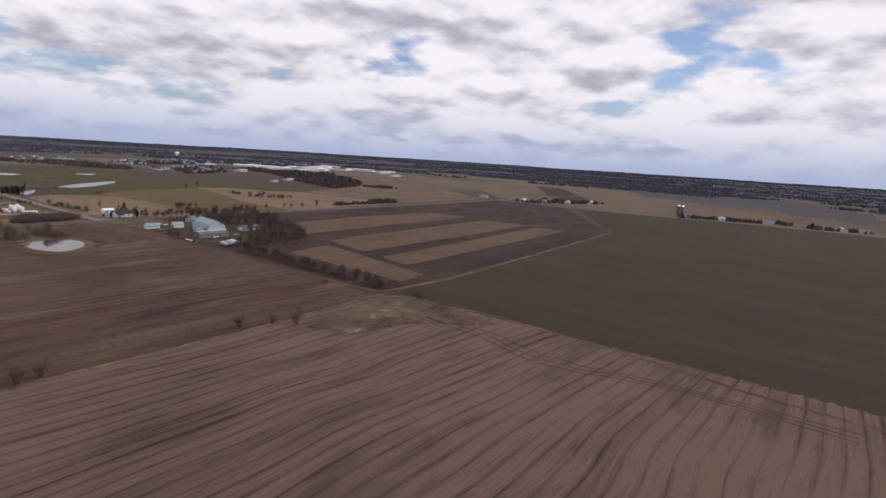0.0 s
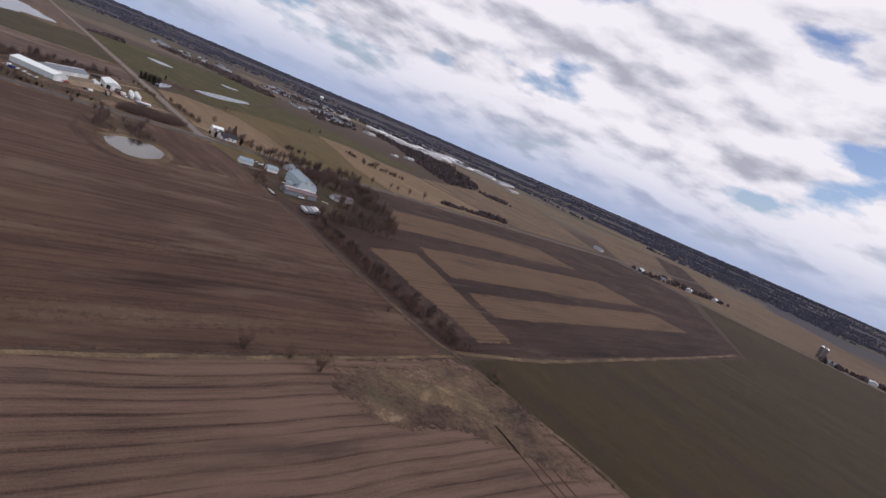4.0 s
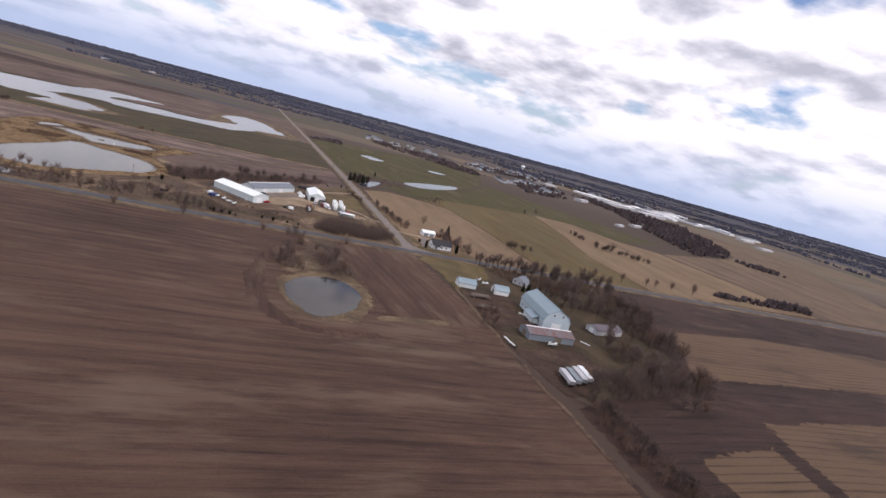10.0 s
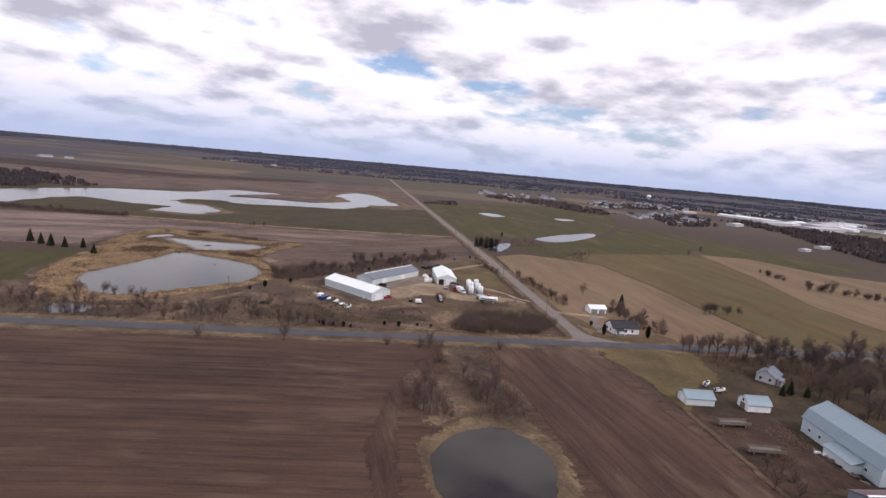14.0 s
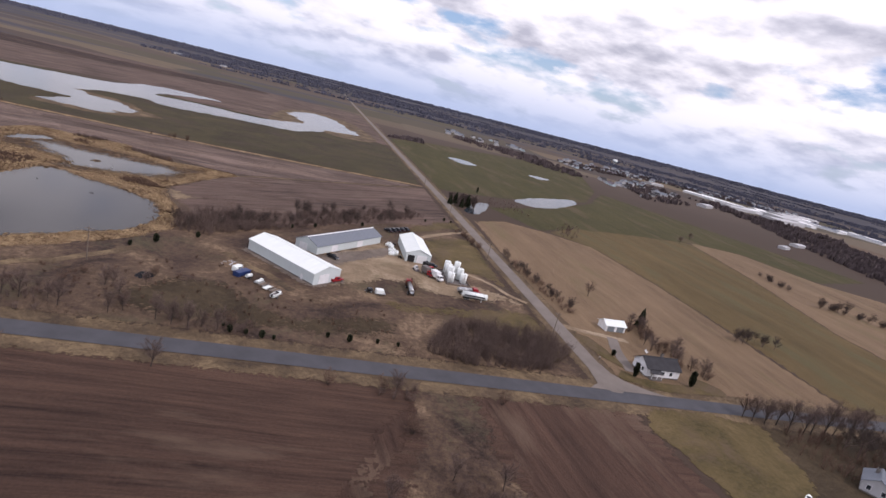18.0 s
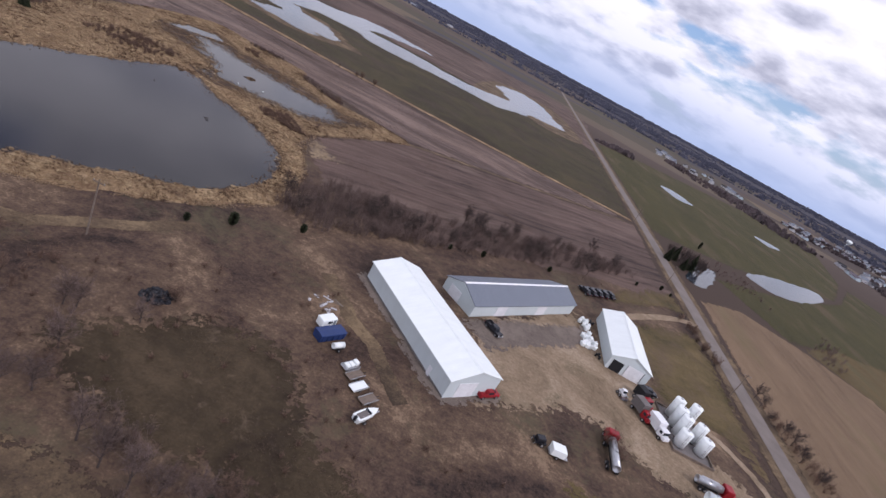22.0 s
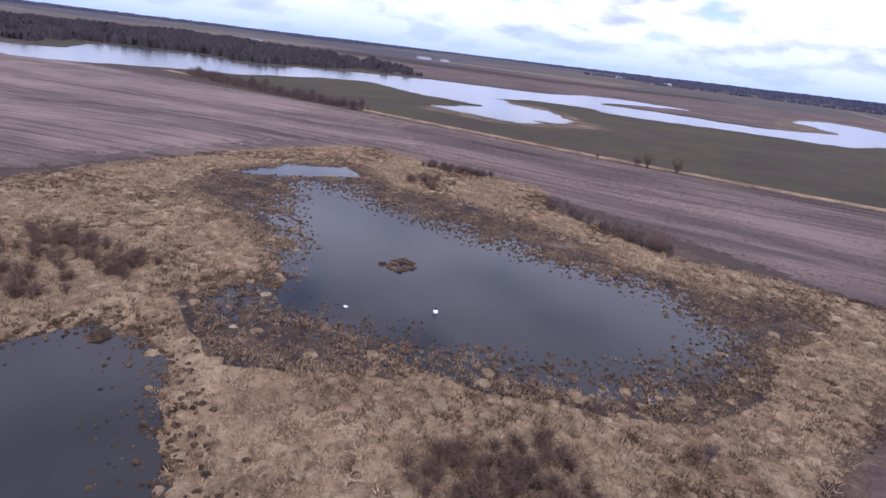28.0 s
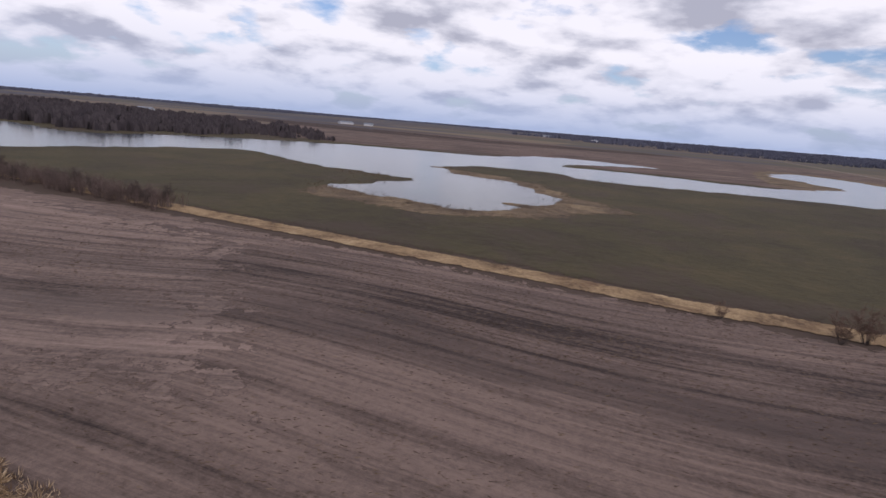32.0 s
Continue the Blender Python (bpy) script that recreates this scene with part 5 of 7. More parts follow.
thicket([(64, -66), (118, -62), (116, -112), (92, -116), (92, -70)], 320, 4.0, "bare undergrowth among the farm trees", M["twigs"])
thicket([(46, -12), (132, -14), (130, -34), (70, -44), (48, -28)], 300, 3.6, "bare undergrowth along the road", M["redtwigs"])
thicket([(8, 126), (12, 126), (21, 62), (12, 60)], 70, 2.8, "bare hedge beside the side road", M["redtwigs"], "hedge")
thicket([(35, 60), (46, 62), (50, 12), (37, 22)], 70, 3.2, "bare brush behind the house", M["redtwigs"])
thicket([(-235, 132), (-235, 142), (-230, 152), (-215, 151), (-214, 137), (-225, 132)], 120, 1.7, "low brown brush in the reeds", M["redtwigs"], dense=22)
thicket([(-219, 146), (-213, 147), (-213, 152), (-218, 152)], 12, 1.5, "low brown brush in the reeds", M["redtwigs"], dense=22)
thicket([(-194, 214), (-185, 209), (-169, 202), (-168, 205), (-185, 213), (-193, 218)], 60, 2.0, "bare dark brush on the reed edge", M["twigs"], dense=20)
thicket([(-226, 221), (-211, 225), (-210, 228), (-226, 225)], 36, 1.9, "bare dark brush on the reed edge", M["twigs"], dense=20)
thicket([(-222, 208), (-213, 205), (-212, 214), (-219, 214)], 14, 1.7, "bare dark shrubs in the reeds", M["redtwigs"], dense=22)
thicket([(-178, 144), (-171, 152), (-164, 146), (-158, 141), (-164, 139), (-174, 140)], 120, 1.3, "brown brush between the lagoons", M["redtwigs"], dense=22)
thicket([(-405, 300), (-356, 292), (-292, 289), (-292, 283), (-356, 284), (-405, 290)], 420, 4.0, "bare hedge along the lakeside field", M["twigs"], "hedge")
thicket([(75, 215), (104, 262), (120, 258), (90, 210)], 40, 3.0, "bare brush at the hollow", M["twigs"])
thicket([(20, 300), (80, 320), (76, 260), (40, 276), (20, 286)], 70, 2.4, "dark marsh brush round the hollow", M["twigs"])

def edge_distance(x, y, poly):
    best = 1e9
    for (x0, y0), (x1, y1) in zip(poly, poly[1:] + poly[:1]):
        dx, dy = x1 - x0, y1 - y0
        t = min(max(((x - x0) * dx + (y - y0) * dy) / (dx * dx + dy * dy), 0), 1)
        best = min(best, math.hypot(x - x0 - t * dx, y - y0 - t * dy))
    return best


def tuft(raw, x, y, z, r, h, n, rng):
    for i in range(n):
        a = 6.283 * (i + rng.random()) / n
        k = rng.uniform(0.3, 1.0)
        raw.blade((x + 0.3 * r * math.cos(a), y + 0.3 * r * math.sin(a), z), (x + r * k * math.cos(a), y + r * k * math.sin(a), z + h * rng.uniform(0.45, 1.0)), 0.055 * r + 0.03, rng)


def dome(raw, x, y, z, r, h, rng):
    """A low lumpy hummock."""
    n = 6
    b = len(raw.v)
    ph = rng.uniform(0, 1)
    for rr, zz in ((1.0, -0.05), (0.66, 0.7)):
        for i in range(n):
            a = 6.283 * (i + ph) / n
            k = r * rr * rng.uniform(0.75, 1.2)
            raw.v.append((x + k * math.cos(a), y + k * math.sin(a), z + h * zz * rng.uniform(0.8, 1.2)))
    raw.v.append((x, y, z + h))
    for i in range(n):
        j = (i + 1) % n
        raw.f.append((b + i, b + j, b + n + j, b + n + i))
        raw.f.append((b + n + i, b + n + j, b + 2 * n))


def marsh_cover():
    """Wet mat of roots and mud: thick beside the reeds, thinning towards open water."""
    rng = random.Random(12)
    spots = scatter(MARSH, 2600, rng)
    bm = bmesh.new()
    lay = bm.verts.layers.float.new("edge")
    loop = smooth_loop(MARSH, 2.0, 2.0, True, 5.0, True)
    n = len(loop)
    flat, _, faces, orig, *_ = delaunay_2d_cdt([Vector((q.x, q.y)) for q in loop] + [Vector(q) for q in spots], [], [list(range(n))], 1, 1e-4)
    vs = []
    for q in flat:
        v = bm.verts.new((q.x, q.y, 0.165))
        wet = inside(q.x, q.y, OPEN_WATER) or inside(q.x, q.y, SMALL_WATER)
        away = min(edge_distance(q.x, q.y, OPEN_WATER), edge_distance(q.x, q.y, SMALL_WATER) * 1.4)
        v[lay] = 0.05 if wet else 0.08 + 0.62 * min(1.0, away / 6.0) + 0.45 * noise.noise((q.x * 0.14, q.y * 0.14, 2.0))
        vs.append(v)
    for f in faces:
        bm.faces.new([vs[i] for i in f])
    bm.normal_update()
    for f in bm.faces:
        if f.normal.z < 0:
            f.normal_flip()
    tagged(part("marsh_mat", bm, M["marsh"]), "dark wet mat of roots in the marsh", "marsh", kind="structure")


def reeds():
    marsh_cover()
    rng = random.Random(5)
    raw, russet = Raw(), Raw()

    def dry(x, y):
        if noise.noise((x * 0.12, y * 0.12, 3.0)) < rng.uniform(-1.0, 0.35):
            return False
        for pool, reach in ((MARSH, 4.5), (LAGOON, 1.8)):
            if inside(x, y, pool):
                return edge_distance(x, y, pool) < reach * (0.9 + 1.6 * noise.noise((x * 0.25, y * 0.25, 6.0))) * rng.random()
        return True

    for x, y in scatter(REEDS, 30000, rng, dry):
        red = noise.noise((x * 0.09, y * 0.09, 17.0)) + 0.5 * noise.noise((x * 0.4, y * 0.4, 3.0)) > rng.uniform(-0.15, 0.4)
        tuft(russet if red else raw, x, y, 0.08, rng.uniform(0.35, 0.85), rng.uniform(0.2, 0.6), 12, rng)
    mound = Raw()
    for x, y in scatter(REEDS, 5200, rng, lambda x, y: dry(x, y) and edge_distance(x, y, REEDS) > 1.5):
        r = rng.uniform(0.3, 0.85)
        dome(mound, x, y, 0.06, r, r * rng.uniform(0.2, 0.45), rng)
    tagged(mound.ob("reed_mounds", M["mound"]), "matted mounds of dead reed", "reeds", kind="stuff")
    wet = Raw()

    def band(x, y):
        if inside(x, y, OPEN_WATER) or inside(x, y, SMALL_WATER):
            return edge_distance(x, y, OPEN_WATER) < 5 * rng.random() ** 3
        return noise.noise((x * 0.16, y * 0.16, 8.0)) > rng.uniform(-0.6, 0.15)

    for x, y in scatter(MARSH, 14000, rng, band):
        dome(wet, x, y, 0.13, 0.10 + 0.24 * rng.random() ** 2, rng.uniform(0.04, 0.18), rng)
        if noise.noise((x * 0.22, y * 0.22, 21.0)) > rng.uniform(0.0, 0.7) or edge_distance(x, y, MARSH) < 4.0 * rng.random():
            tuft(raw, x, y, 0.14, rng.uniform(0.3, 0.65), rng.uniform(0.2, 0.45), 10, rng)
            tuft(russet, x, y, 0.14, rng.uniform(0.2, 0.5), 0.25, 5, rng)
    for x, y in scatter([(-198.5, 169), (-195, 168.5), (-194.5, 172), (-197.5, 173)], 70, rng):
        dome(wet, x, y, 0.14, 0.3, 0.2, rng)
    for x, y in scatter([(-216, 118), (-190, 108), (-150, 100), (-148, 120), (-180, 138), (-214, 146)], 2000, rng, lambda x, y: inside(x, y, LAGOON) and edge_distance(x, y, LAGOON[5:21]) < 6 * rng.random() ** 3):
        dome(wet, x, y, 0.09, rng.uniform(0.08, 0.22), rng.uniform(0.05, 0.15), rng)
    for _ in range(900):
        i = rng.randrange(len(LAGOON) - 1)
        t = rng.random()
        (x0, y0), (x1, y1) = LAGOON[i], LAGOON[i + 1]
        dome(wet, x0 + (x1 - x0) * t + rng.gauss(0, 1.3), y0 + (y1 - y0) * t + rng.gauss(0, 1.3), 0.1, rng.uniform(0.15, 0.35), rng.uniform(0.1, 0.25), rng)
    for x, y, r in ((-202.9, 156.8, 0.9), (-205.5, 140.2, 1.1)):
        dome(wet, x, y, 0.1, r, 0.6, rng)
    tagged(wet.ob("marsh_hummocks", M["wet_mound"]), "brown marsh hummocks standing in shallow water", "hummocks", kind="stuff")
    tagged(raw.ob("reed_grass", M["tussock"]), "dry golden tussock grass round the lagoons", "reeds", kind="stuff")
    tagged(russet.ob("russet_reeds", M["russet"]), "reddish brown dead grass among the reeds", "reeds", kind="stuff")
    weeds = Raw()
    scrub = [(-240, 6), (-58, 6), (-62, 40), (-98, 44), (-116, 70), (-104, 96), (-60, 132), (-4, 176), (-4, 184), (-60, 168), (-136, 198), (-146, 160), (-132, 98), (-142, 64), (-186, 38), (-240, 36)]
    for x, y in scatter(scrub, 9000, rng, lambda x, y: noise.noise((x * 0.07, y * 0.07, 13.0)) > rng.uniform(0.0, 0.45)):
        tuft(weeds, x, y, 0.04, rng.uniform(0.2, 0.55), rng.uniform(0.15, 0.5), 5, rng)
    for _ in range(3500):
        x = rng.uniform(-240, 120)
        y = -2 + rng.choice((-1, 1)) * rng.uniform(4.4, 8.5)
        if abs(x - 2) > 18:
            tuft(weeds, x, y, 0.06, rng.uniform(0.25, 0.5), rng.uniform(0.2, 0.5), 4, rng)
    for x, y in scatter([(-81, -92), (-79, -60), (-66, -20), (-46, -20), (-41, -66), (-43, -96), (-48, -114), (-58, -123), (-70, -126), (-79, -112)], 1800, rng, lambda x, y: not inside(x, y, [(-78, -94), (-73, -82), (-59, -75), (-49, -81), (-46.5, -94), (-51, -108), (-60, -118), (-69, -120), (-75.5, -110)])):
        tuft(weeds, x, y, 0.06, rng.uniform(0.25, 0.55), rng.uniform(0.2, 0.5), 5, rng)
    litter = Raw()
    c, s = math.cos(radians(8)), math.sin(radians(8))
    for x, y in scatter([(-240, 232), (-150, 208), (-70, 250), (-20, 288), (-190, 281), (-300, 283), (-300, 232)], 22000, rng, lambda x, y: noise.noise((x * 0.03, y * 0.12, 4.0)) > rng.uniform(-0.6, 0.3)):
        k = rng.gauss(0, 0.35)
        u = rng.uniform(0.2, 0.55)
        litter.blade((x, y, 0.04), (x + u * (c - s * k), y + u * (s + c * k), 0.05 + rng.uniform(0.02, 0.09)), 0.07, rng)
    tagged(litter.ob("stalk_litter", M["weeds"]), "pale broken stalks lying along the stubble rows", "stubble", kind="stuff")
    for a, b in zip(LAKE[10:26], LAKE[11:27]):
        for _ in range(70):
            t = rng.random()
            tuft(weeds, a[0] + (b[0] - a[0]) * t + rng.gauss(0, 3.5), a[1] + (b[1] - a[1]) * t + rng.gauss(0, 3.5), 0.06, rng.uniform(0.4, 0.9), rng.uniform(0.3, 0.8), 6, rng)
    tagged(weeds.ob("weed_tufts", M["weeds"]), "brown dead weeds over rough ground", "weeds", kind="stuff")


reeds()


# ---- far woods ----
def wood_mesh(spots, tall, label, seed, name="woodland", mat="near_wood"):
    """Leafless crowns far off: crossed ragged fans of triangles, one ragged crown a tree."""
    g = np.random.default_rng(seed)
    p = np.array(spots, float)
    n = len(p)
    z = np.array([rise(x, y) for x, y in spots])
    roll = np.array([noise.noise((x * 0.021, y * 0.021, 7.0)) for x, y in spots])
    h = tall * g.uniform(0.55, 1.1, n) * np.clip(0.85 + 0.75 * roll, 0.35, 1.4)
    tris = []
    for k in range(3):
        a = g.uniform(0, 6.283, n)
        w = h * g.uniform(0.35, 0.65, n)
        c, s = np.cos(a) * w, np.sin(a) * w
        low = np.stack([p[:, 0] - c, p[:, 1] - s, z - 1], 1)
        low2 = np.stack([p[:, 0] + c, p[:, 1] + s, z - 1], 1)
        for side in (-0.7, -0.25, 0.25, 0.7):
            tip = np.stack([p[:, 0] + c * (side + g.uniform(-0.2, 0.2, n)), p[:, 1] + s * (side + g.uniform(-0.2, 0.2, n)), z + h * g.uniform(0.6, 1.0, n) * (1.0 - 0.25 * abs(side))], 1)
            tris.append(np.stack([low, low2, tip], 1))
    v = np.concatenate(tris).reshape(-1, 3)
    me = bpy.data.meshes.new(name)
    me.vertices.add(len(v))
    me.vertices.foreach_set("co", v.ravel())
    m = len(v) // 3
    me.loops.add(len(v))
    me.loops.foreach_set("vertex_index", np.arange(len(v)))
    me.polygons.add(m)
    me.polygons.foreach_set("loop_start", np.arange(m) * 3)
    me.update(calc_edges=True)
    me.materials.append(M[mat])
    return tagged(new(name, me), label, "woods", kind="stuff")


def wood(polys, label, tall=11.0, mat="near_wood"):
    rng = random.Random(77 + len(label))
    wood_mesh([q for poly, n in polys for q in scatter(poly, n, rng)], tall, label, len(label), mat=mat)


wood([([(694, 887), (670, 672), (578, 490), (485, 255), (583, 292), (659, 341), (759, 483), (906, 732)], 1000)], "dark bare wood at the edge of town", 10.0)
wood([([(280, 26), (400, 18), (406, 34), (300, 38)], 90), ([(590, 250), (640, 220), (650, 270), (600, 290)], 60)], "bare shelter wood along the far road", 8.5)
wood([([(188, 1058), (235, 940), (350, 760), (420, 800), (380, 1020), (240, 1090)], 420), ([(10, 690), (70, 715), (66, 735), (8, 706)], 80)], "bare wood behind the green fields", 9.0)
wood([([(-1000, 300), (-640, 292), (-565, 302), (-606, 345), (-606, 382), (-552, 415), (-490, 405), (-480, 440), (-466, 476), (-500, 540), (-560, 620), (-660, 700), (-1000, 760)], 5200), ([(-490, 520), (-440, 520), (-430, 545), (-530, 650), (-600, 690)], 160)], "dark wood across the lake", 8.5, "lake_wood")
wood([([(640, -60), (830, -140), (830, -110), (660, -30)], 90), ([(690, -300), (760, -440), (775, -430), (708, -292)], 90), ([(735, -470), (770, -540), (785, -532), (750, -462)], 45)], "bare shelter trees round distant farmsteads", 8.0)
wood([([(420, 620), (560, 700), (680, 900), (620, 1000), (480, 800)], 220), ([(500, 1000), (900, 1250), (880, 1350), (480, 1120)], 380), ([(900, 1150), (1300, 1200), (1300, 1300), (900, 1260)], 260)], "bare street trees among the houses of the town", 8.0)


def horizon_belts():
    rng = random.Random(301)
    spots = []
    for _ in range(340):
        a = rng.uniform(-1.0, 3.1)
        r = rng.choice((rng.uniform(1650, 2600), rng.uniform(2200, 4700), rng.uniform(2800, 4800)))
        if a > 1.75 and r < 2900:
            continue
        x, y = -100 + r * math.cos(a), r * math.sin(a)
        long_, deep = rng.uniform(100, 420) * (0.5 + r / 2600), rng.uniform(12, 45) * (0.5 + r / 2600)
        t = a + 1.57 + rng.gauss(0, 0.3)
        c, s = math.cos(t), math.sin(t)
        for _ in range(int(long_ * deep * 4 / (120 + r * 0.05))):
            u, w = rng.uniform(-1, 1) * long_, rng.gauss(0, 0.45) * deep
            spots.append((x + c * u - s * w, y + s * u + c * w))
    # these belts carry the haze-blue wood colour
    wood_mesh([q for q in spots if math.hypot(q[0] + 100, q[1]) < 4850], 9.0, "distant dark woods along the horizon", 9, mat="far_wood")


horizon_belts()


# ---- tanks, vehicles and yard things ----
def rounded(x0, x1, y0, y1, z0, z1, r=0.08, seg=2):
    bm = boxed(x0, x1, y0, y1, z0, z1)
    bmesh.ops.bevel(bm, geom=bm.edges[:], offset=r, segments=seg, affect="EDGES", profile=0.5)
    return bm


def capsule(x0, x1, r, z, n=16):
    """A lying tank with domed ends along x."""
    prof = []
    for i in range(5):
        a = math.pi / 2 * i / 4
        prof.append((x0 + 0.45 * r * (1 - math.sin(a)), r * max(math.sin(a), 0.02)))
    for i in range(5):
        a = math.pi / 2 * (1 - i / 4)
        prof.append((x1 - 0.45 * r * (1 - math.sin(a)), r * max(math.sin(a), 0.02)))
    bm = bmesh.new()
    rows = [[bm.verts.new((x, q * math.cos(6.2832 * k / n), z + q * math.sin(6.2832 * k / n))) for k in range(n)] for x, q in prof]
    for a, b in zip(rows, rows[1:]):
        for k in range(n):
            f = bm.faces.new((a[k], b[k], b[(k + 1) % n], a[(k + 1) % n]))
            f.smooth = True
    bm.faces.new(rows[0])
    bm.faces.new(rows[-1][::-1])
    bmesh.ops.recalc_face_normals(bm, faces=bm.faces)
    return bm


def wheel(parent, x, y, r=0.42, w=0.28):
    t = part("wheel", tubed((x, y - w / 2, r), (x, y + w / 2, r), r, n=14), M["dark"], parent)
    part("rim", tubed((x, y - w / 2 - 0.02, r), (x, y + w / 2 + 0.02, r), r * 0.55, n=10), M["steel"], t)


def silo(x, y, r, h):
    ob = thing("storage_silo", "white upright storage silo on a pad", "silo", pose(x, y, 0.12), "white silos")
    bm = bmesh.new()
    tube(bm, (0, 0, 0.35), (0, 0, h), r, n=22)
    for f in bm.faces:
        f.smooth = len(f.verts) == 4
    body = part("body", bm, M["tank_white"], ob)
    bm = bmesh.new()
    tube(bm, (0, 0, h), (0, 0, h + 0.22), r * 1.02, r * 0.3, 22)
    part("roof", bm, M["tank_white"], ob)
    part("hatch", tubed((0, 0, h + 0.2), (0, 0, h + 0.45), 0.3, n=10), M["steel"], ob, "small steel hatch on top")
    part("base", tubed((0, 0, 0), (0, 0, 0.35), r * 1.08, n=22), M["concrete"], ob, "concrete base ring")
    for k in range(3):
        z = h * (0.25 + 0.25 * k)
        bm = bmesh.new()
        tube(bm, (0, 0, z - 0.05), (0, 0, z + 0.05), r * 1.012, n=22, caps=True)
        part("hoop", bm, M["white_paint"], body)
    lad = part("ladder", boxed(-0.25, -0.2, -r - 0.18, -r - 0.12, 0.3, h + 0.3), M["steel"], ob, "thin steel ladder")
    part("ladder_rail", boxed(0.2, 0.25, -r - 0.18, -r - 0.12, 0.3, h + 0.3), M["steel"], lad)
    for k in range(int(h / 0.6)):
        part("rung", boxed(-0.2, 0.2, -r - 0.17, -r - 0.13, 0.5 + 0.6 * k, 0.54 + 0.6 * k), M["steel"], lad)


for x, y, r, h in ((-33.2, 86.7, 1.3, 5.4), (-33.5, 82.9, 1.35, 5.4), (-33.3, 79.4, 1.35, 5.6), (-33.8, 75.5, 1.4, 4.2), (-28.6, 87.2, 1.3, 5.6), (-28.9, 80.2, 1.35, 5.0), (-28.2, 76.4, 1.4, 4.2)):
    silo(x, y, r, h)
dyke = thing("tank_pad", "low dark wall round the silo pad", "pad", pose(-31.0, 81, 0.1, 0, 0, -88))
part("slab", boxed(-8.5, 8.5, -5, 5, 0, 0.1), M["concrete"], dyke)
for d in ((-8.7, 8.7, -5.2, -5.0), (-8.7, 8.7, 5.0, 5.2), (-8.7, -8.5, -5, 5), (8.5, 8.7, -5, 5)):
    part("kerb", boxed(*d, 0, 0.6), M["wood"], dyke)


def tank_trailer(label, x, y, turn, length, mat, stripe=False, cab=None, r=1.15):
    """A long tank on wheels and legs, with a tractor in front where it has one."""
    ob = thing("tanker_truck" if cab else "tank_trailer", label, "truck" if cab else "trailer", pose(x, y, 0.12, 0, 0, turn))
    L = length / 2
    body = part("tank", capsule(-L, L, r, r + 1.0), mat, ob)
    for sx in (-0.7, 0.0, 0.7):
        part("band", tubed((sx * L - 0.06, 0, r + 1.0), (sx * L + 0.06, 0, r + 1.0), r * 1.015, n=16), M["steel"], body)
    if stripe:
        for s in (-1, 1):
            part("stripe", boxed(-L + 0.9, L - 0.9, s * (r + 0.015) - 0.02, s * (r + 0.015) + 0.02, r + 0.75, r + 1.2), M["black_paint"], body, "black stripe")
    part("chassis", boxed(-L + 0.5, L - 0.5, -0.5, 0.5, 0.75, 1.0), M["dark"], ob)
    part("hatch", tubed((0, 0, 2 * r + 0.95), (0, 0, 2 * r + 1.2), 0.35, n=10), M["steel"], body)
    part("walkway", boxed(-L * 0.7, L * 0.7, 0.25, 0.65, 2 * r + 0.93, 2 * r + 0.99), M["steel"], body)
    for wx in (-L + 1.2, -L + 2.4):
        for wy in (-1.0, 1.0):
            wheel(ob, wx, wy, 0.5, 0.45)
    if cab:
        part("cab", rounded(L + 0.3, L + 2.2, -1.2, 1.2, 0.6, 2.9, 0.15), cab, ob)
        part("hood", rounded(L + 2.15, L + 3.5, -1.0, 1.0, 0.6, 1.8, 0.15), cab, ob)
        part("windscreen", boxed(L + 2.19, L + 2.24, -1.0, 1.0, 1.85, 2.6), M["glass"], ob)
        for s in (-1, 1):
            part("headlight", boxed(L + 3.48, L + 3.53, s * 0.75 - 0.15, s * 0.75 + 0.15, 1.0, 1.25), M["skylight"], ob)
            wheel(ob, L + 2.6, s * 1.0, 0.5, 0.32)
            wheel(ob, L - 0.5, s * 1.0, 0.5, 0.45)
    else:
        for s in (-1, 1):
            part("leg", boxed(L - 2.2, L - 2.0, s * 0.75 - 0.1, s * 0.75 + 0.1, 0, 1.0), M["white_paint"], ob)
    return ob


tank_trailer("big white gas tank trailer with black stripe", -28, 58.6, -6, 9.8, M["tank_white"], True, r=1.1)
tank_trailer("silver tanker truck with a red cab", -30.5, 64.2, 5, 6.0, M["steel"], cab=M["red"], r=0.8)
tank_trailer("silver tanker truck with a red cab in the yard", -53.6, 57, 88, 8.4, M["steel"], cab=M["red"], r=0.8)


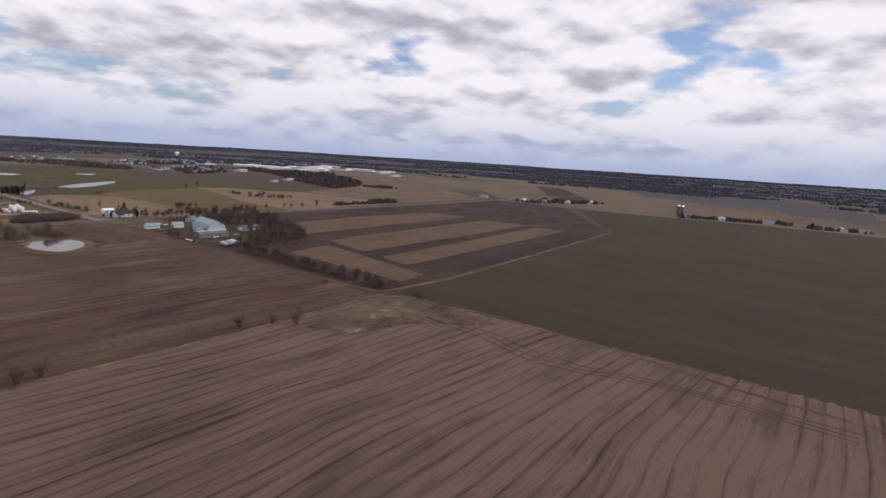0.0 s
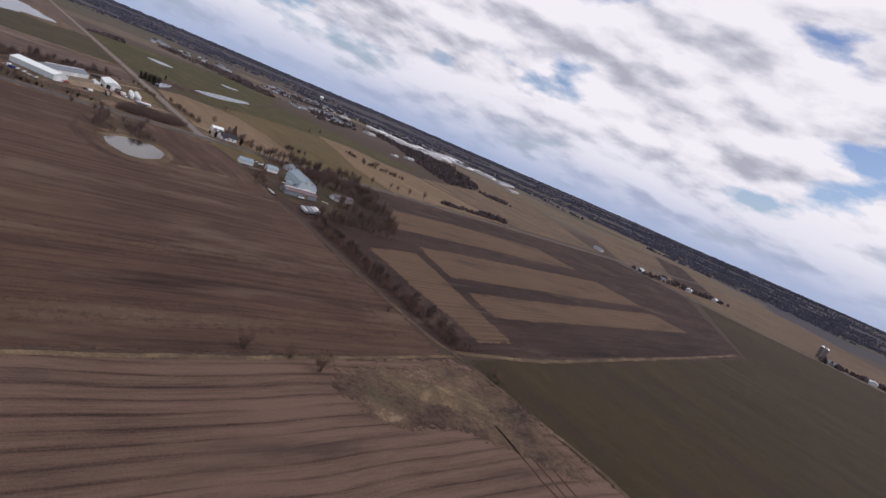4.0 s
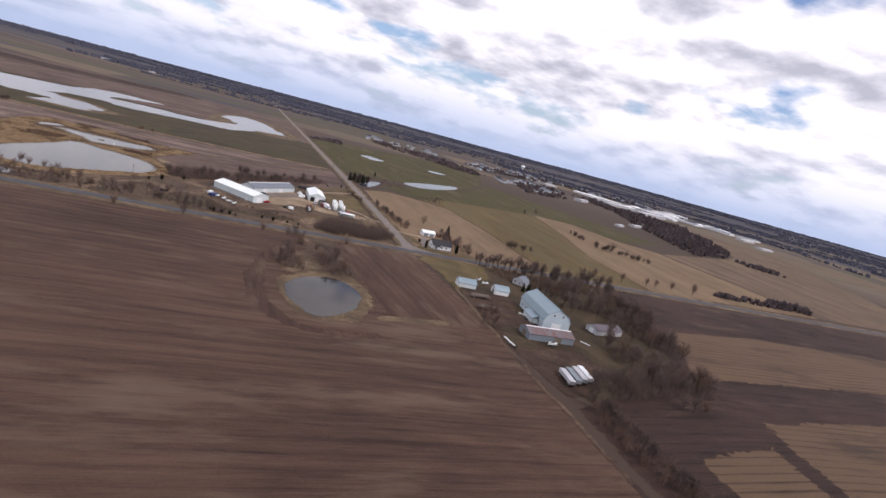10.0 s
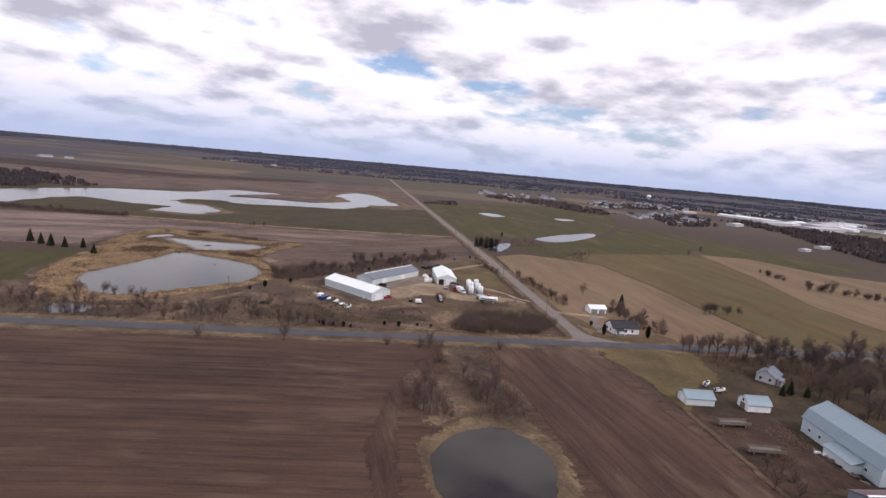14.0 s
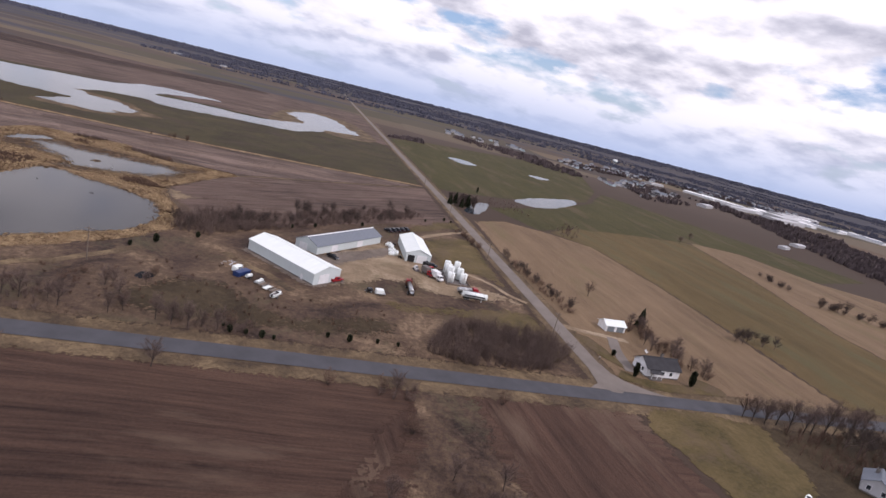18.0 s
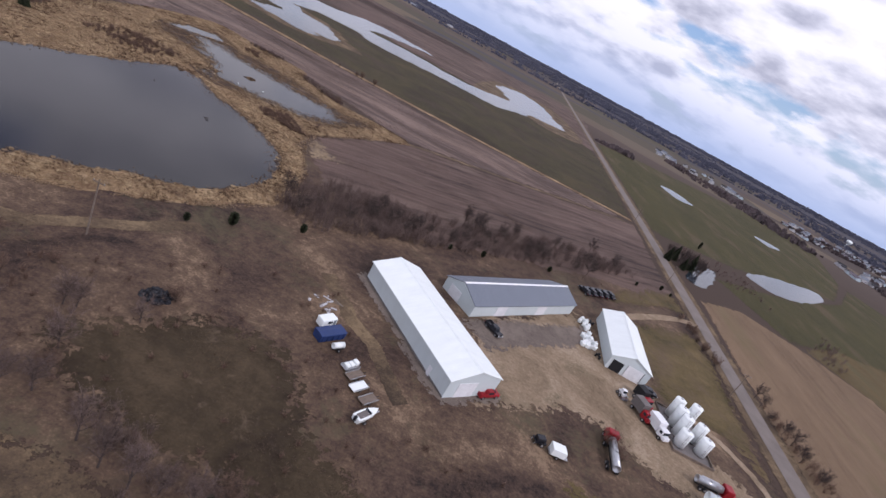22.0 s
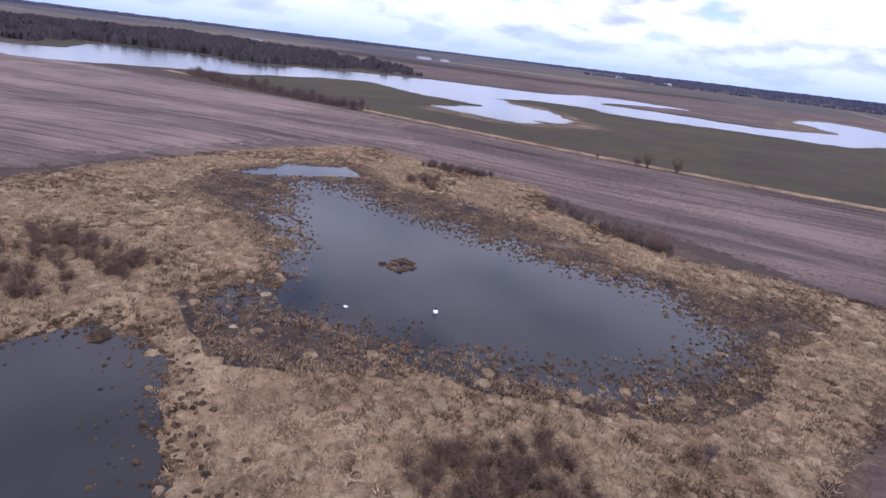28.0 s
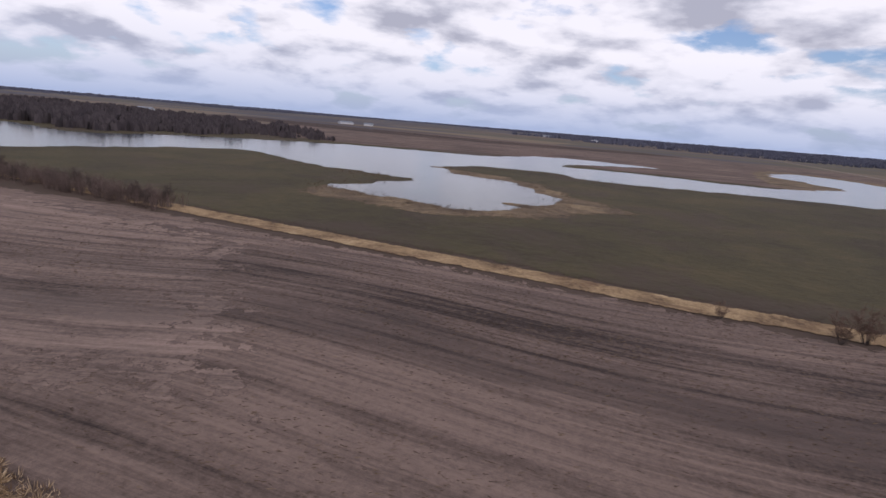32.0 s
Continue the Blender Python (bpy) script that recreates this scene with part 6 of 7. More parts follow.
def box_truck(label, x, y, turn, body, cab, length=6.0):
    ob = thing("box_truck", label, "truck", pose(x, y, 0.12, 0, 0, turn))
    part("cargo_box", rounded(-length / 2, length / 2, -1.25, 1.25, 1.0, 3.4, 0.06), body, ob)
    part("chassis", boxed(-length / 2, length / 2 + 1.8, -0.5, 0.5, 0.65, 0.98), M["dark"], ob)
    part("cab", rounded(length / 2 + 0.1, length / 2 + 1.8, -1.1, 1.1, 0.6, 2.5, 0.18), cab, ob)
    part("hood", rounded(length / 2 + 1.75, length / 2 + 2.7, -0.95, 0.95, 0.6, 1.5, 0.15), cab, ob)
    part("windscreen", boxed(length / 2 + 1.78, length / 2 + 1.84, -0.95, 0.95, 1.55, 2.3), M["glass"], ob)
    part("rear_door", boxed(-length / 2 - 0.04, -length / 2, -1.1, 1.1, 1.1, 3.2), M["steel"], ob)
    for s in (-1, 1):
        part("headlight", boxed(length / 2 + 2.68, length / 2 + 2.73, s * 0.7 - 0.14, s * 0.7 + 0.14, 0.9, 1.1), M["skylight"], ob)
        part("side_window", boxed(length / 2 + 0.7, length / 2 + 1.5, s * 1.1 - 0.015, s * 1.1 + 0.015, 1.6, 2.2), M["glass"], ob)
        for wx in (-length / 2 + 1.0, length / 2 + 1.5):
            wheel(ob, wx, s * 1.0, 0.48, 0.35)


box_truck("white box truck beside the silos", -40.0, 77.0, -62, M["white_paint"], M["white_paint"], 3.8)
box_truck("red truck with a pale box", -43.4, 80.6, -60, M["concrete"], M["red"], 3.6)
box_truck("dark red truck behind the silos", -42.0, 86.4, -58, M["dark"], M["red"], 3.0)


def pickup(label, x, y, turn, paint, closed=False, name="pickup_truck"):
    ob = thing(name, label, "car" if closed else "pickup", pose(x, y, 0.12, 0, 0, turn), "parked cars" if closed else "")
    body = part("body", rounded(-2.6, 2.6, -0.95, 0.95, 0.45, 1.05, 0.12), paint, ob)
    bm = bmesh.new()
    v = box(bm, -0.9 if not closed else -1.9, 1.15, -0.85, 0.85, 1.04, 1.75)
    for i, dx in ((5, -0.45), (6, -0.45), (4, 0.25 if not closed else 0.5), (7, 0.25 if not closed else 0.5)):
        v[i].co.x += dx
        v[i].co.y *= 0.88
    part("cab", bm, paint, ob)
    part("windscreen", extrude_profile([(-0.72, 1.12), (0.72, 1.12), (0.66, 1.66), (-0.66, 1.66)], 0.93, 1.13), M["glass"], ob)
    for s in (-1, 1):
        part("side_window", boxed(-0.6, 0.7, s * 0.84 - 0.02, s * 0.84 + 0.02, 1.18, 1.6), M["glass"], ob)
        part("headlight", boxed(2.58, 2.63, s * 0.7 - 0.16, s * 0.7 + 0.16, 0.72, 0.9), M["skylight"], ob)
        part("tail_light", boxed(-2.63, -2.58, s * 0.78 - 0.09, s * 0.78 + 0.09, 0.7, 0.95), M["red"], ob)
        if not closed:
            part("bed_side", boxed(-2.55, -0.9, s * 0.88 - 0.05, s * 0.88 + 0.05, 1.04, 1.4), paint, ob)
        for wx in (-1.65, 1.7):
            wheel(ob, wx, s * 0.85, 0.38, 0.26)
    if not closed:
        part("tailgate", boxed(-2.58, -2.5, -0.85, 0.85, 1.04, 1.38), paint, ob)
    part("bumper", boxed(2.56, 2.7, -0.9, 0.9, 0.45, 0.62), M["steel"], ob)
    return ob


pickup("black pickup truck before the storage barn", -81.6, 81.2, -42, M["black_paint"])
pickup("red pickup truck at the shed corner", -80.6, 56.2, 42, M["red"])
for k in range(5):
    pickup("black car parked beside the barn", -52.5 + 2.6 * k, 138.2 + 2.1 * k, 128, M["black_paint"], True, "car")
pickup("dark car parked beside the workshop front", -38.6, 91.6, 5, M["black_paint"], True, "car")


def small_yard_things():
    ob = thing("skid_loader", "small white and orange skid loader", "loader", pose(-47, 83.6, 0.12, 0, 0, -70))
    part("body", rounded(-1.2, 0.8, -0.7, 0.7, 0.4, 1.2, 0.1), M["white_paint"], ob)
    part("cage", rounded(-0.6, 0.5, -0.6, 0.6, 1.15, 2.0, 0.08), M["white_paint"], ob)
    part("window", boxed(0.5, 0.53, -0.5, 0.5, 1.25, 1.9), M["glass"], ob)
    part("bucket", extrude_profile([(-0.9, 0.1), (0.9, 0.1), (0.9, 0.7), (-0.9, 0.7)], 1.2, 1.7), M["rust_roof"], ob, "rusty bucket")
    for s in (-1, 1):
        part("arm", boxed(-0.9, 1.3, s * 0.8 - 0.08, s * 0.8 + 0.08, 0.9, 1.1), M["steel"], ob)
        for wx in (-0.8, 0.4):
            wheel(ob, wx, s * 0.8, 0.4, 0.3)
    ob = thing("white_cart", "white box cart on small wheels", "cart", pose(-65.8, 50, 0.1, 0, 0, 8))
    part("box", rounded(-1.4, 1.4, -1.1, 1.1, 0.6, 2.0, 0.1), M["tank_white"], ob)
    part("frame", boxed(-1.6, 2.2, -0.9, 0.9, 0.45, 0.6), M["steel"], ob)
    for s in (-1, 1):
        wheel(ob, 0, s * 1.05, 0.35, 0.2)
    ob = thing("implement", "black farm implement beside the cart", "implement", pose(-69.2, 51, 0.1, 0, 0, 20))
    part("frame", boxed(-1.2, 1.2, -0.9, 0.9, 0.5, 0.7), M["black_paint"], ob)
    part("hopper", rounded(-0.9, 0.9, -0.7, 0.7, 0.7, 1.5, 0.15), M["black_paint"], ob)
    for s in (-1, 1):
        wheel(ob, 0.2, s * 1.0, 0.45, 0.25)
        part("tine", tubed((-1.1, s * 0.6, 0.5), (-1.4, s * 0.6, 0.0), 0.05, n=6), M["steel"], ob)
    # row of trailers west of the long shed
    ob = thing("white_camper", "small white box camper in rough grass", "camper", pose(-113.4, 51.2, 0.08, 0, 0, 57))
    part("body", rounded(-1.7, 1.7, -0.95, 0.95, 0.5, 2.2, 0.22, 3), M["tank_white"], ob)
    part("window", boxed(-0.5, 0.5, -0.98, -0.95, 1.3, 1.8), M["glass"], ob)
    part("door", boxed(0.8, 1.35, -0.98, -0.95, 0.6, 1.95), M["grey_wall"], ob)
    for s in (-1, 1):
        wheel(ob, -0.2, s * 0.95, 0.33, 0.2)
    part("drawbar", boxed(1.7, 2.7, -0.06, 0.06, 0.5, 0.6), M["dark"], ob)
    ob = thing("dumpster", "blue steel dumpster with a ribbed lid", "dumpster", pose(-111.6, 48.8, 0.08, 0, 0, 54))
    part("body", extrude_profile([(-1.1, 0.1), (1.1, 0.1), (1.25, 1.5), (-1.25, 1.5)], -2.7, 2.7), M["blue"], ob)
    for k in range(5):
        part("rib", boxed(-2.4 + 1.15 * k, -2.25 + 1.15 * k, -1.32, 1.32, 0.3, 1.45), M["blue"], ob)
    part("lid", extrude_profile([(-1.3, 1.5), (1.3, 1.5), (1.2, 1.62), (0, 1.72), (-1.2, 1.62)], -2.75, 2.75), M["blue"], ob)
    for s in (-1, 1):
        part("skid", boxed(-2.7, 2.7, s * 0.8 - 0.1, s * 0.8 + 0.1, 0, 0.1), M["dark"], ob)
    ob = thing("nurse_tank", "small white tank on a cart", "tank", pose(-109.1, 46.6, 0.08, 0, 0, 50))
    part("tank", capsule(-1.1, 1.1, 0.55, 1.1, 12), M["tank_white"], ob)
    part("frame", boxed(-1.0, 1.3, -0.4, 0.4, 0.4, 0.55), M["dark"], ob)
    for s in (-1, 1):
        wheel(ob, 0, s * 0.6, 0.32, 0.2)
    for x, y, label, mat, load in ((-105.5, 44.0, "flat trailer loaded with white bundles", M["steel"], True), (-104.1, 42.4, "empty dark flat trailer", M["wood"], False), (-102.6, 40.3, "flat trailer with a white deck", M["tank_white"], False), (-100.3, 38.6, "flat trailer with a tan wooden deck", M["wood"], False)):
        ob = thing("flat_trailer", label, "trailer", pose(x, y, 0.08, 0, 0, 57) @ Matrix.Scale(0.82, 4), "yard trailers")
        part("deck", rounded(-2.0, 2.0, -1.05, 1.05, 0.55, 0.72, 0.03), mat, ob)
        part("drawbar", boxed(2.0, 3.0, -0.06, 0.06, 0.45, 0.56), M["dark"], ob)
        for s in (-1, 1):
            part("side_rail", boxed(-2.0, 2.0, s * 1.02 - 0.04, s * 1.02 + 0.04, 0.72, 0.95), M["steel"], ob)
            wheel(ob, -0.3, s * 0.95, 0.33, 0.2)
        if load:
            for bx in (-1.1, 0.1, 1.2):
                part("bundle", rounded(bx - 0.5, bx + 0.5, -0.7, 0.7, 0.72, 1.4 + 0.3 * (bx > 1), 0.22), M["tank_white"], ob)
    ob = thing("boat", "white motor boat on a trailer", "boat", pose(-99.5, 34.6, 0.08, 0, 0, 60))
    hull(ob, 4.8, 1.8)
    ob = thing("ash_heap", "black heap of burnt rubbish in grass", "heap", pose(-137, 36.6, 0.05))
    rng = random.Random(8)
    raw = Raw()
    for _ in range(140):
        a, k = rng.uniform(0, 6.283), rng.random() ** 0.6 * 2.2
        dome(raw, k * math.cos(a), k * math.sin(a), max(0, 0.7 - 0.32 * k), rng.uniform(0.15, 0.5), rng.uniform(0.2, 0.6), rng)
        tuft(raw, k * math.cos(a), k * math.sin(a), max(0, 0.7 - 0.32 * k), 0.5, 0.6, 5, rng)
    raw.ob("mound", M["black_paint"], ob)
    for k in range(14):
        ob = thing("board", "loose pale boards lying in grass", "board", pose(-119 + 5.5 * rng.random(), 55.2 + 5 * rng.random(), 0.12, 0, 0, rng.uniform(0, 180)), "loose boards")
        w, l = rng.uniform(0.08, 0.35), rng.uniform(0.4, 1.2)
        part("plank", boxed(-l, l, -w, w, 0, 0.08), M["dull_white"] if k % 3 else M["wood"], ob)
        part("batten", boxed(-l * 0.6, -l * 0.5, -w * 1.05, w * 1.05, 0.08, 0.13), M["wood"], ob)
    bag = thing("bulk_bag", "white woven bulk bag standing outdoors", "bag", pose(-55, 99, 0.12), "white bulk bags")
    part("sack", rounded(-0.55, 0.55, -0.55, 0.55, 0, 1.1, 0.2, 3), M["tank_white"], bag)
    part("spout", tubed((0, 0, 1.05), (0.05, 0, 1.35), 0.16, 0.22, 8), M["white_paint"], bag)
    for k in range(30):
        copy_thing(bag, pose(-54.6 + rng.uniform(-1.9, 1.9), 98.5 + 0.55 * k * (0.6 if k < 20 else 1.0) + rng.uniform(-0.4, 0.4), 0.12 + (0.9 if k % 6 == 0 else 0), rng.uniform(-8, 8), rng.uniform(-8, 8), rng.uniform(0, 90)))
    for k in range(6):
        ob = thing("oil_drum", "dark steel drum beside the workshop", "drum", pose(-51.6 - 0.9 * (k % 2), 96.2 + 0.8 * k + (16 if k > 2 else 0), 0.12), "dark drums")
        part("barrel", tubed((0, 0, 0), (0, 0, 0.9), 0.3, n=12), M["black_paint"], ob)
        for z in (0.3, 0.6):
            part("hoop", tubed((0, 0, z - 0.02), (0, 0, z + 0.02), 0.315, n=12), M["dark"], ob)


def hull(ob, length, beam):
    """An open boat with a pointed bow along +x, on a two-wheeled trailer."""
    L, b = length / 2, beam / 2
    bm = bmesh.new()
    rows = []
    for x, w, k in ((-L, 0.92, 0.45), (-L * 0.3, 1.0, 0.4), (L * 0.35, 0.85, 0.42), (L * 0.75, 0.45, 0.55), (L, 0.04, 0.9)):
        rows.append([bm.verts.new(p) for p in ((x, -b * w, 1.5), (x, -b * w * 0.8, 0.75), (x, 0, 0.35 + k * 0.45), (x, b * w * 0.8, 0.75), (x, b * w, 1.5))])
    for a, c in zip(rows, rows[1:]):
        for k in range(4):
            bm.faces.new((a[k], a[k + 1], c[k + 1], c[k]))
    for a, c in zip(rows, rows[1:]):
        bm.faces.new((a[0], c[0], c[4], a[4]))
    bm.faces.new(rows[0])
    bmesh.ops.recalc_face_normals(bm, faces=bm.faces)
    part("hull", bm, M["tank_white"], ob)
    part("windscreen", boxed(0.2, 0.26, -b * 0.7, b * 0.7, 1.5, 1.9), M["glass"], ob)
    part("motor", rounded(-L - 0.45, -L + 0.05, -0.22, 0.22, 0.9, 1.9, 0.1), M["black_paint"], ob, "black outboard motor")
    part("cockpit", boxed(-L * 0.8, 0.15, -b * 0.6, b * 0.6, 1.5, 1.53), M["concrete"], ob)
    part("drawbar", boxed(-L * 0.5, L + 0.9, -0.06, 0.06, 0.4, 0.5), M["steel"], ob)
    for s in (-1, 1):
        wheel(ob, -L * 0.3, s * (b * 0.9), 0.33, 0.2)


small_yard_things()


def farm_things():
    for k, (dx, mat) in enumerate(((0, M["dull_white"]), (3.4, M["grey_wall"]), (7.0, M["dull_white"]), (10.2, M["white_paint"]))):
        ob = thing("semi_trailer", "long pale semi trailer parked in the grass", "trailer", pose(17.4 + dx, -152 + 1.2 * k, 0.1, 0, 0, 80), "parked semi trailers")
        part("body", rounded(-5.2, 5.2, -1.1, 1.1, 1.0, 2.4, 0.08), mat, ob)
        part("rear_door", boxed(-5.25, -5.2, -1.0, 1.0, 1.1, 2.3), M["steel"], ob)
        part("chassis", boxed(-5.0, 5.0, -0.5, 0.5, 0.75, 0.98), M["dark"], ob)
        for s in (-1, 1):
            part("leg", boxed(3.4, 3.6, s * 0.8 - 0.08, s * 0.8 + 0.08, 0, 1.0), M["steel"], ob)
            for wx in (-4.4, -3.3):
                wheel(ob, wx, s * 0.9, 0.48, 0.36)
    for x, y, t in ((17, -72.4, -2), (15.2, -88, -8)):
        ob = thing("hay_wagon", "weathered wooden hay wagon in the farmyard", "wagon", pose(x, y, 0.08, 0, 0, t), "hay wagons")
        part("deck", boxed(-5.2, 5.2, -1.3, 1.3, 0.95, 1.1), M["wood"], ob)
        for s in (-1, 1):
            part("side_rack", boxed(-5.2, 5.2, s * 1.28 - 0.05, s * 1.28 + 0.05, 1.1, 1.9), M["wood"], ob)
            for wx in (-3.6, 3.6):
                wheel(ob, wx, s * 1.0, 0.45, 0.25)
        part("end_rack", boxed(-5.25, -5.15, -1.3, 1.3, 1.1, 2.4), M["wood"], ob)
        part("load", rounded(-4.4, 3.6, -0.95, 0.95, 1.1, 1.6, 0.2), M["concrete"], ob)
        part("drawbar", boxed(5.2, 6.8, -0.06, 0.06, 0.7, 0.82), M["dark"], ob)
    for x, y, t in ((29, -42.5, 40), (30.5, -48, 15), (29.6, -121.8, 4)):
        hull(thing("boat", "white boat on a trailer in the farmyard", "boat", pose(x, y, 0.08, 0, 0, t), "farmyard boats"), 4.8, 1.8)
    ob = thing("auger", "long white grain auger on wheels", "auger", pose(7.6, -124.8, 0.08, 0, 0, 105))
    part("tube", tubed((-3.4, 0, 0.7), (3.4, 0, 1.5), 0.28, n=10), M["tank_white"], ob)
    part("axle", boxed(-0.1, 0.1, -1.0, 1.0, 0.35, 0.45), M["steel"], ob)
    part("strut", tubed((0, 0, 0.4), (0.6, 0, 1.1), 0.06, n=6), M["steel"], ob)
    part("hopper", rounded(-4.1, -3.2, -0.5, 0.5, 0.3, 0.9, 0.1), M["black_paint"], ob)
    for s in (-1, 1):
        wheel(ob, 0, s * 0.95, 0.38, 0.22)
    ob = thing("pipe", "white pipe lying in the grass", "pipe", pose(51, -115, 0.1, 0, 0, -55))
    part("tube", tubed((-2.2, 0, 0.2), (2.2, 0, 0.2), 0.2, n=10), M["tank_white"], ob)
    part("collar", tubed((2.1, 0, 0.2), (2.4, 0, 0.2), 0.26, n=10), M["white_paint"], ob)
    rng = random.Random(31)
    raw = Raw()
    for _ in range(320):
        a, k = rng.uniform(0, 6.283), rng.random() ** 0.5
        tuft(raw, 31 + 6 * k * math.cos(a), -79 + 7 * k * math.sin(a), 0.08, 0.5, 0.35 * (1.3 - k), 5, rng)
    tagged(raw.ob("old_straw", M["tussock"]), "spilled old straw beside the barn", "straw", kind="stuff")
    for k in range(12):
        ob = thing("scrap", "rusty scrap and boards along the barn", "scrap", pose(33.2 + rng.uniform(-1.0, 0.8), -86 - 1.4 * k, 0.08, 0, 0, rng.uniform(0, 180)), "farmyard scrap")
        part("sheet", boxed(-rng.uniform(0.5, 1.2), 0.9, -0.4, 0.4, 0, rng.uniform(0.2, 0.7)), rng.choice((M["rust_roof"], M["white_paint"], M["wood"], M["dark"])), ob)
        part("beam", boxed(-1.3, 1.2, 0.45, 0.6, 0, 0.18), M["wood"], ob)
    for x, y, h in ((-154, 42, 10.5), (-4.2, 36, 9), (-4.6, 118, 9), (-4.6, 205, 9), (-4.6, 300, 9)):
        ob = thing("utility_pole", "weathered wooden utility pole with a crossarm", "pole", pose(x, y, 0.05), "utility poles")
        part("post", tubed((0, 0, 0), (0, 0, h), 0.16, 0.11, 9), M["wood"], ob)
        arm = part("crossarm", boxed(-1.1, 1.1, -0.06, 0.06, h - 0.7, h - 0.55), M["wood"], ob)
        for sx in (-0.95, 0, 0.95):
            part("insulator", tubed((sx, 0, h - 0.55), (sx, 0, h - 0.35), 0.06, n=7), M["steel"], arm)
    ob = thing("mailbox", "small grey mailbox on a post", "mailbox", pose(6.8, 21, 0.1))
    part("post", boxed(-0.05, 0.05, -0.05, 0.05, 0, 1.05), M["wood"], ob)
    part("box", rounded(-0.25, 0.25, -0.1, 0.1, 1.05, 1.3, 0.05), M["steel"], ob)
    ob = thing("pallet_stack", "pale boards and junk behind the garage", "junk", pose(33, 33, 0.1, 0, 0, 30))
    for k in range(6):
        part("board", boxed(-1.4 + 0.3 * k, 0.8 + 0.2 * k, -0.9 + 0.25 * k, -0.6 + 0.25 * k, 0.08 * k, 0.08 * k + 0.07), M["white_paint"] if k % 2 else M["wood"], ob)


farm_things()


def marsh_things():
    ob = thing("float", "white plastic float resting in the marsh water", "float", pose(-186.8, 162.8, 0.15))
    bm = bmesh.new()
    bmesh.ops.create_uvsphere(bm, u_segments=14, v_segments=8, radius=0.26)
    bmesh.ops.translate(bm, vec=(0, 0, 0.16), verts=bm.verts)
    part("ball", bm, M["tank_white"], ob)
    part("cap", tubed((0, 0, 0.38), (0, 0, 0.62), 0.12, 0.09, 10), M["black_paint"], ob, "black cap")
    ob = thing("plastic_jug", "small white jug lying in the shallows", "jug", pose(-194.2, 157.7, 0.2, 0, 90, 30))
    part("body", tubed((0, 0, -0.18), (0, 0, 0.12), 0.11, n=10), M["tank_white"], ob)
    part("neck", tubed((0, 0, 0.12), (0, 0, 0.22), 0.1, 0.035, 10), M["tank_white"], ob)
    for x, y, turn in ((-178.0, 112.8, 20), (-177.2, 112.0, 70), (-200.0, 119.7, 140)):
        ob = thing("snag", "dark waterlogged branch above the lagoon", "branch", pose(x, y, 0.1, 0, 0, turn), "lagoon snags")
        part("limb", tubed((-0.7, 0, 0.0), (0.6, 0.1, 0.35), 0.09, 0.04, 7), M["bark"], ob)
        part("fork", tubed((0.0, 0.04, 0.17), (0.3, -0.35, 0.5), 0.05, 0.02, 6), M["bark"], ob)
        part("stub", tubed((0.25, 0.07, 0.26), (0.2, 0.4, 0.55), 0.04, 0.02, 6), M["bark"], ob)


marsh_things()


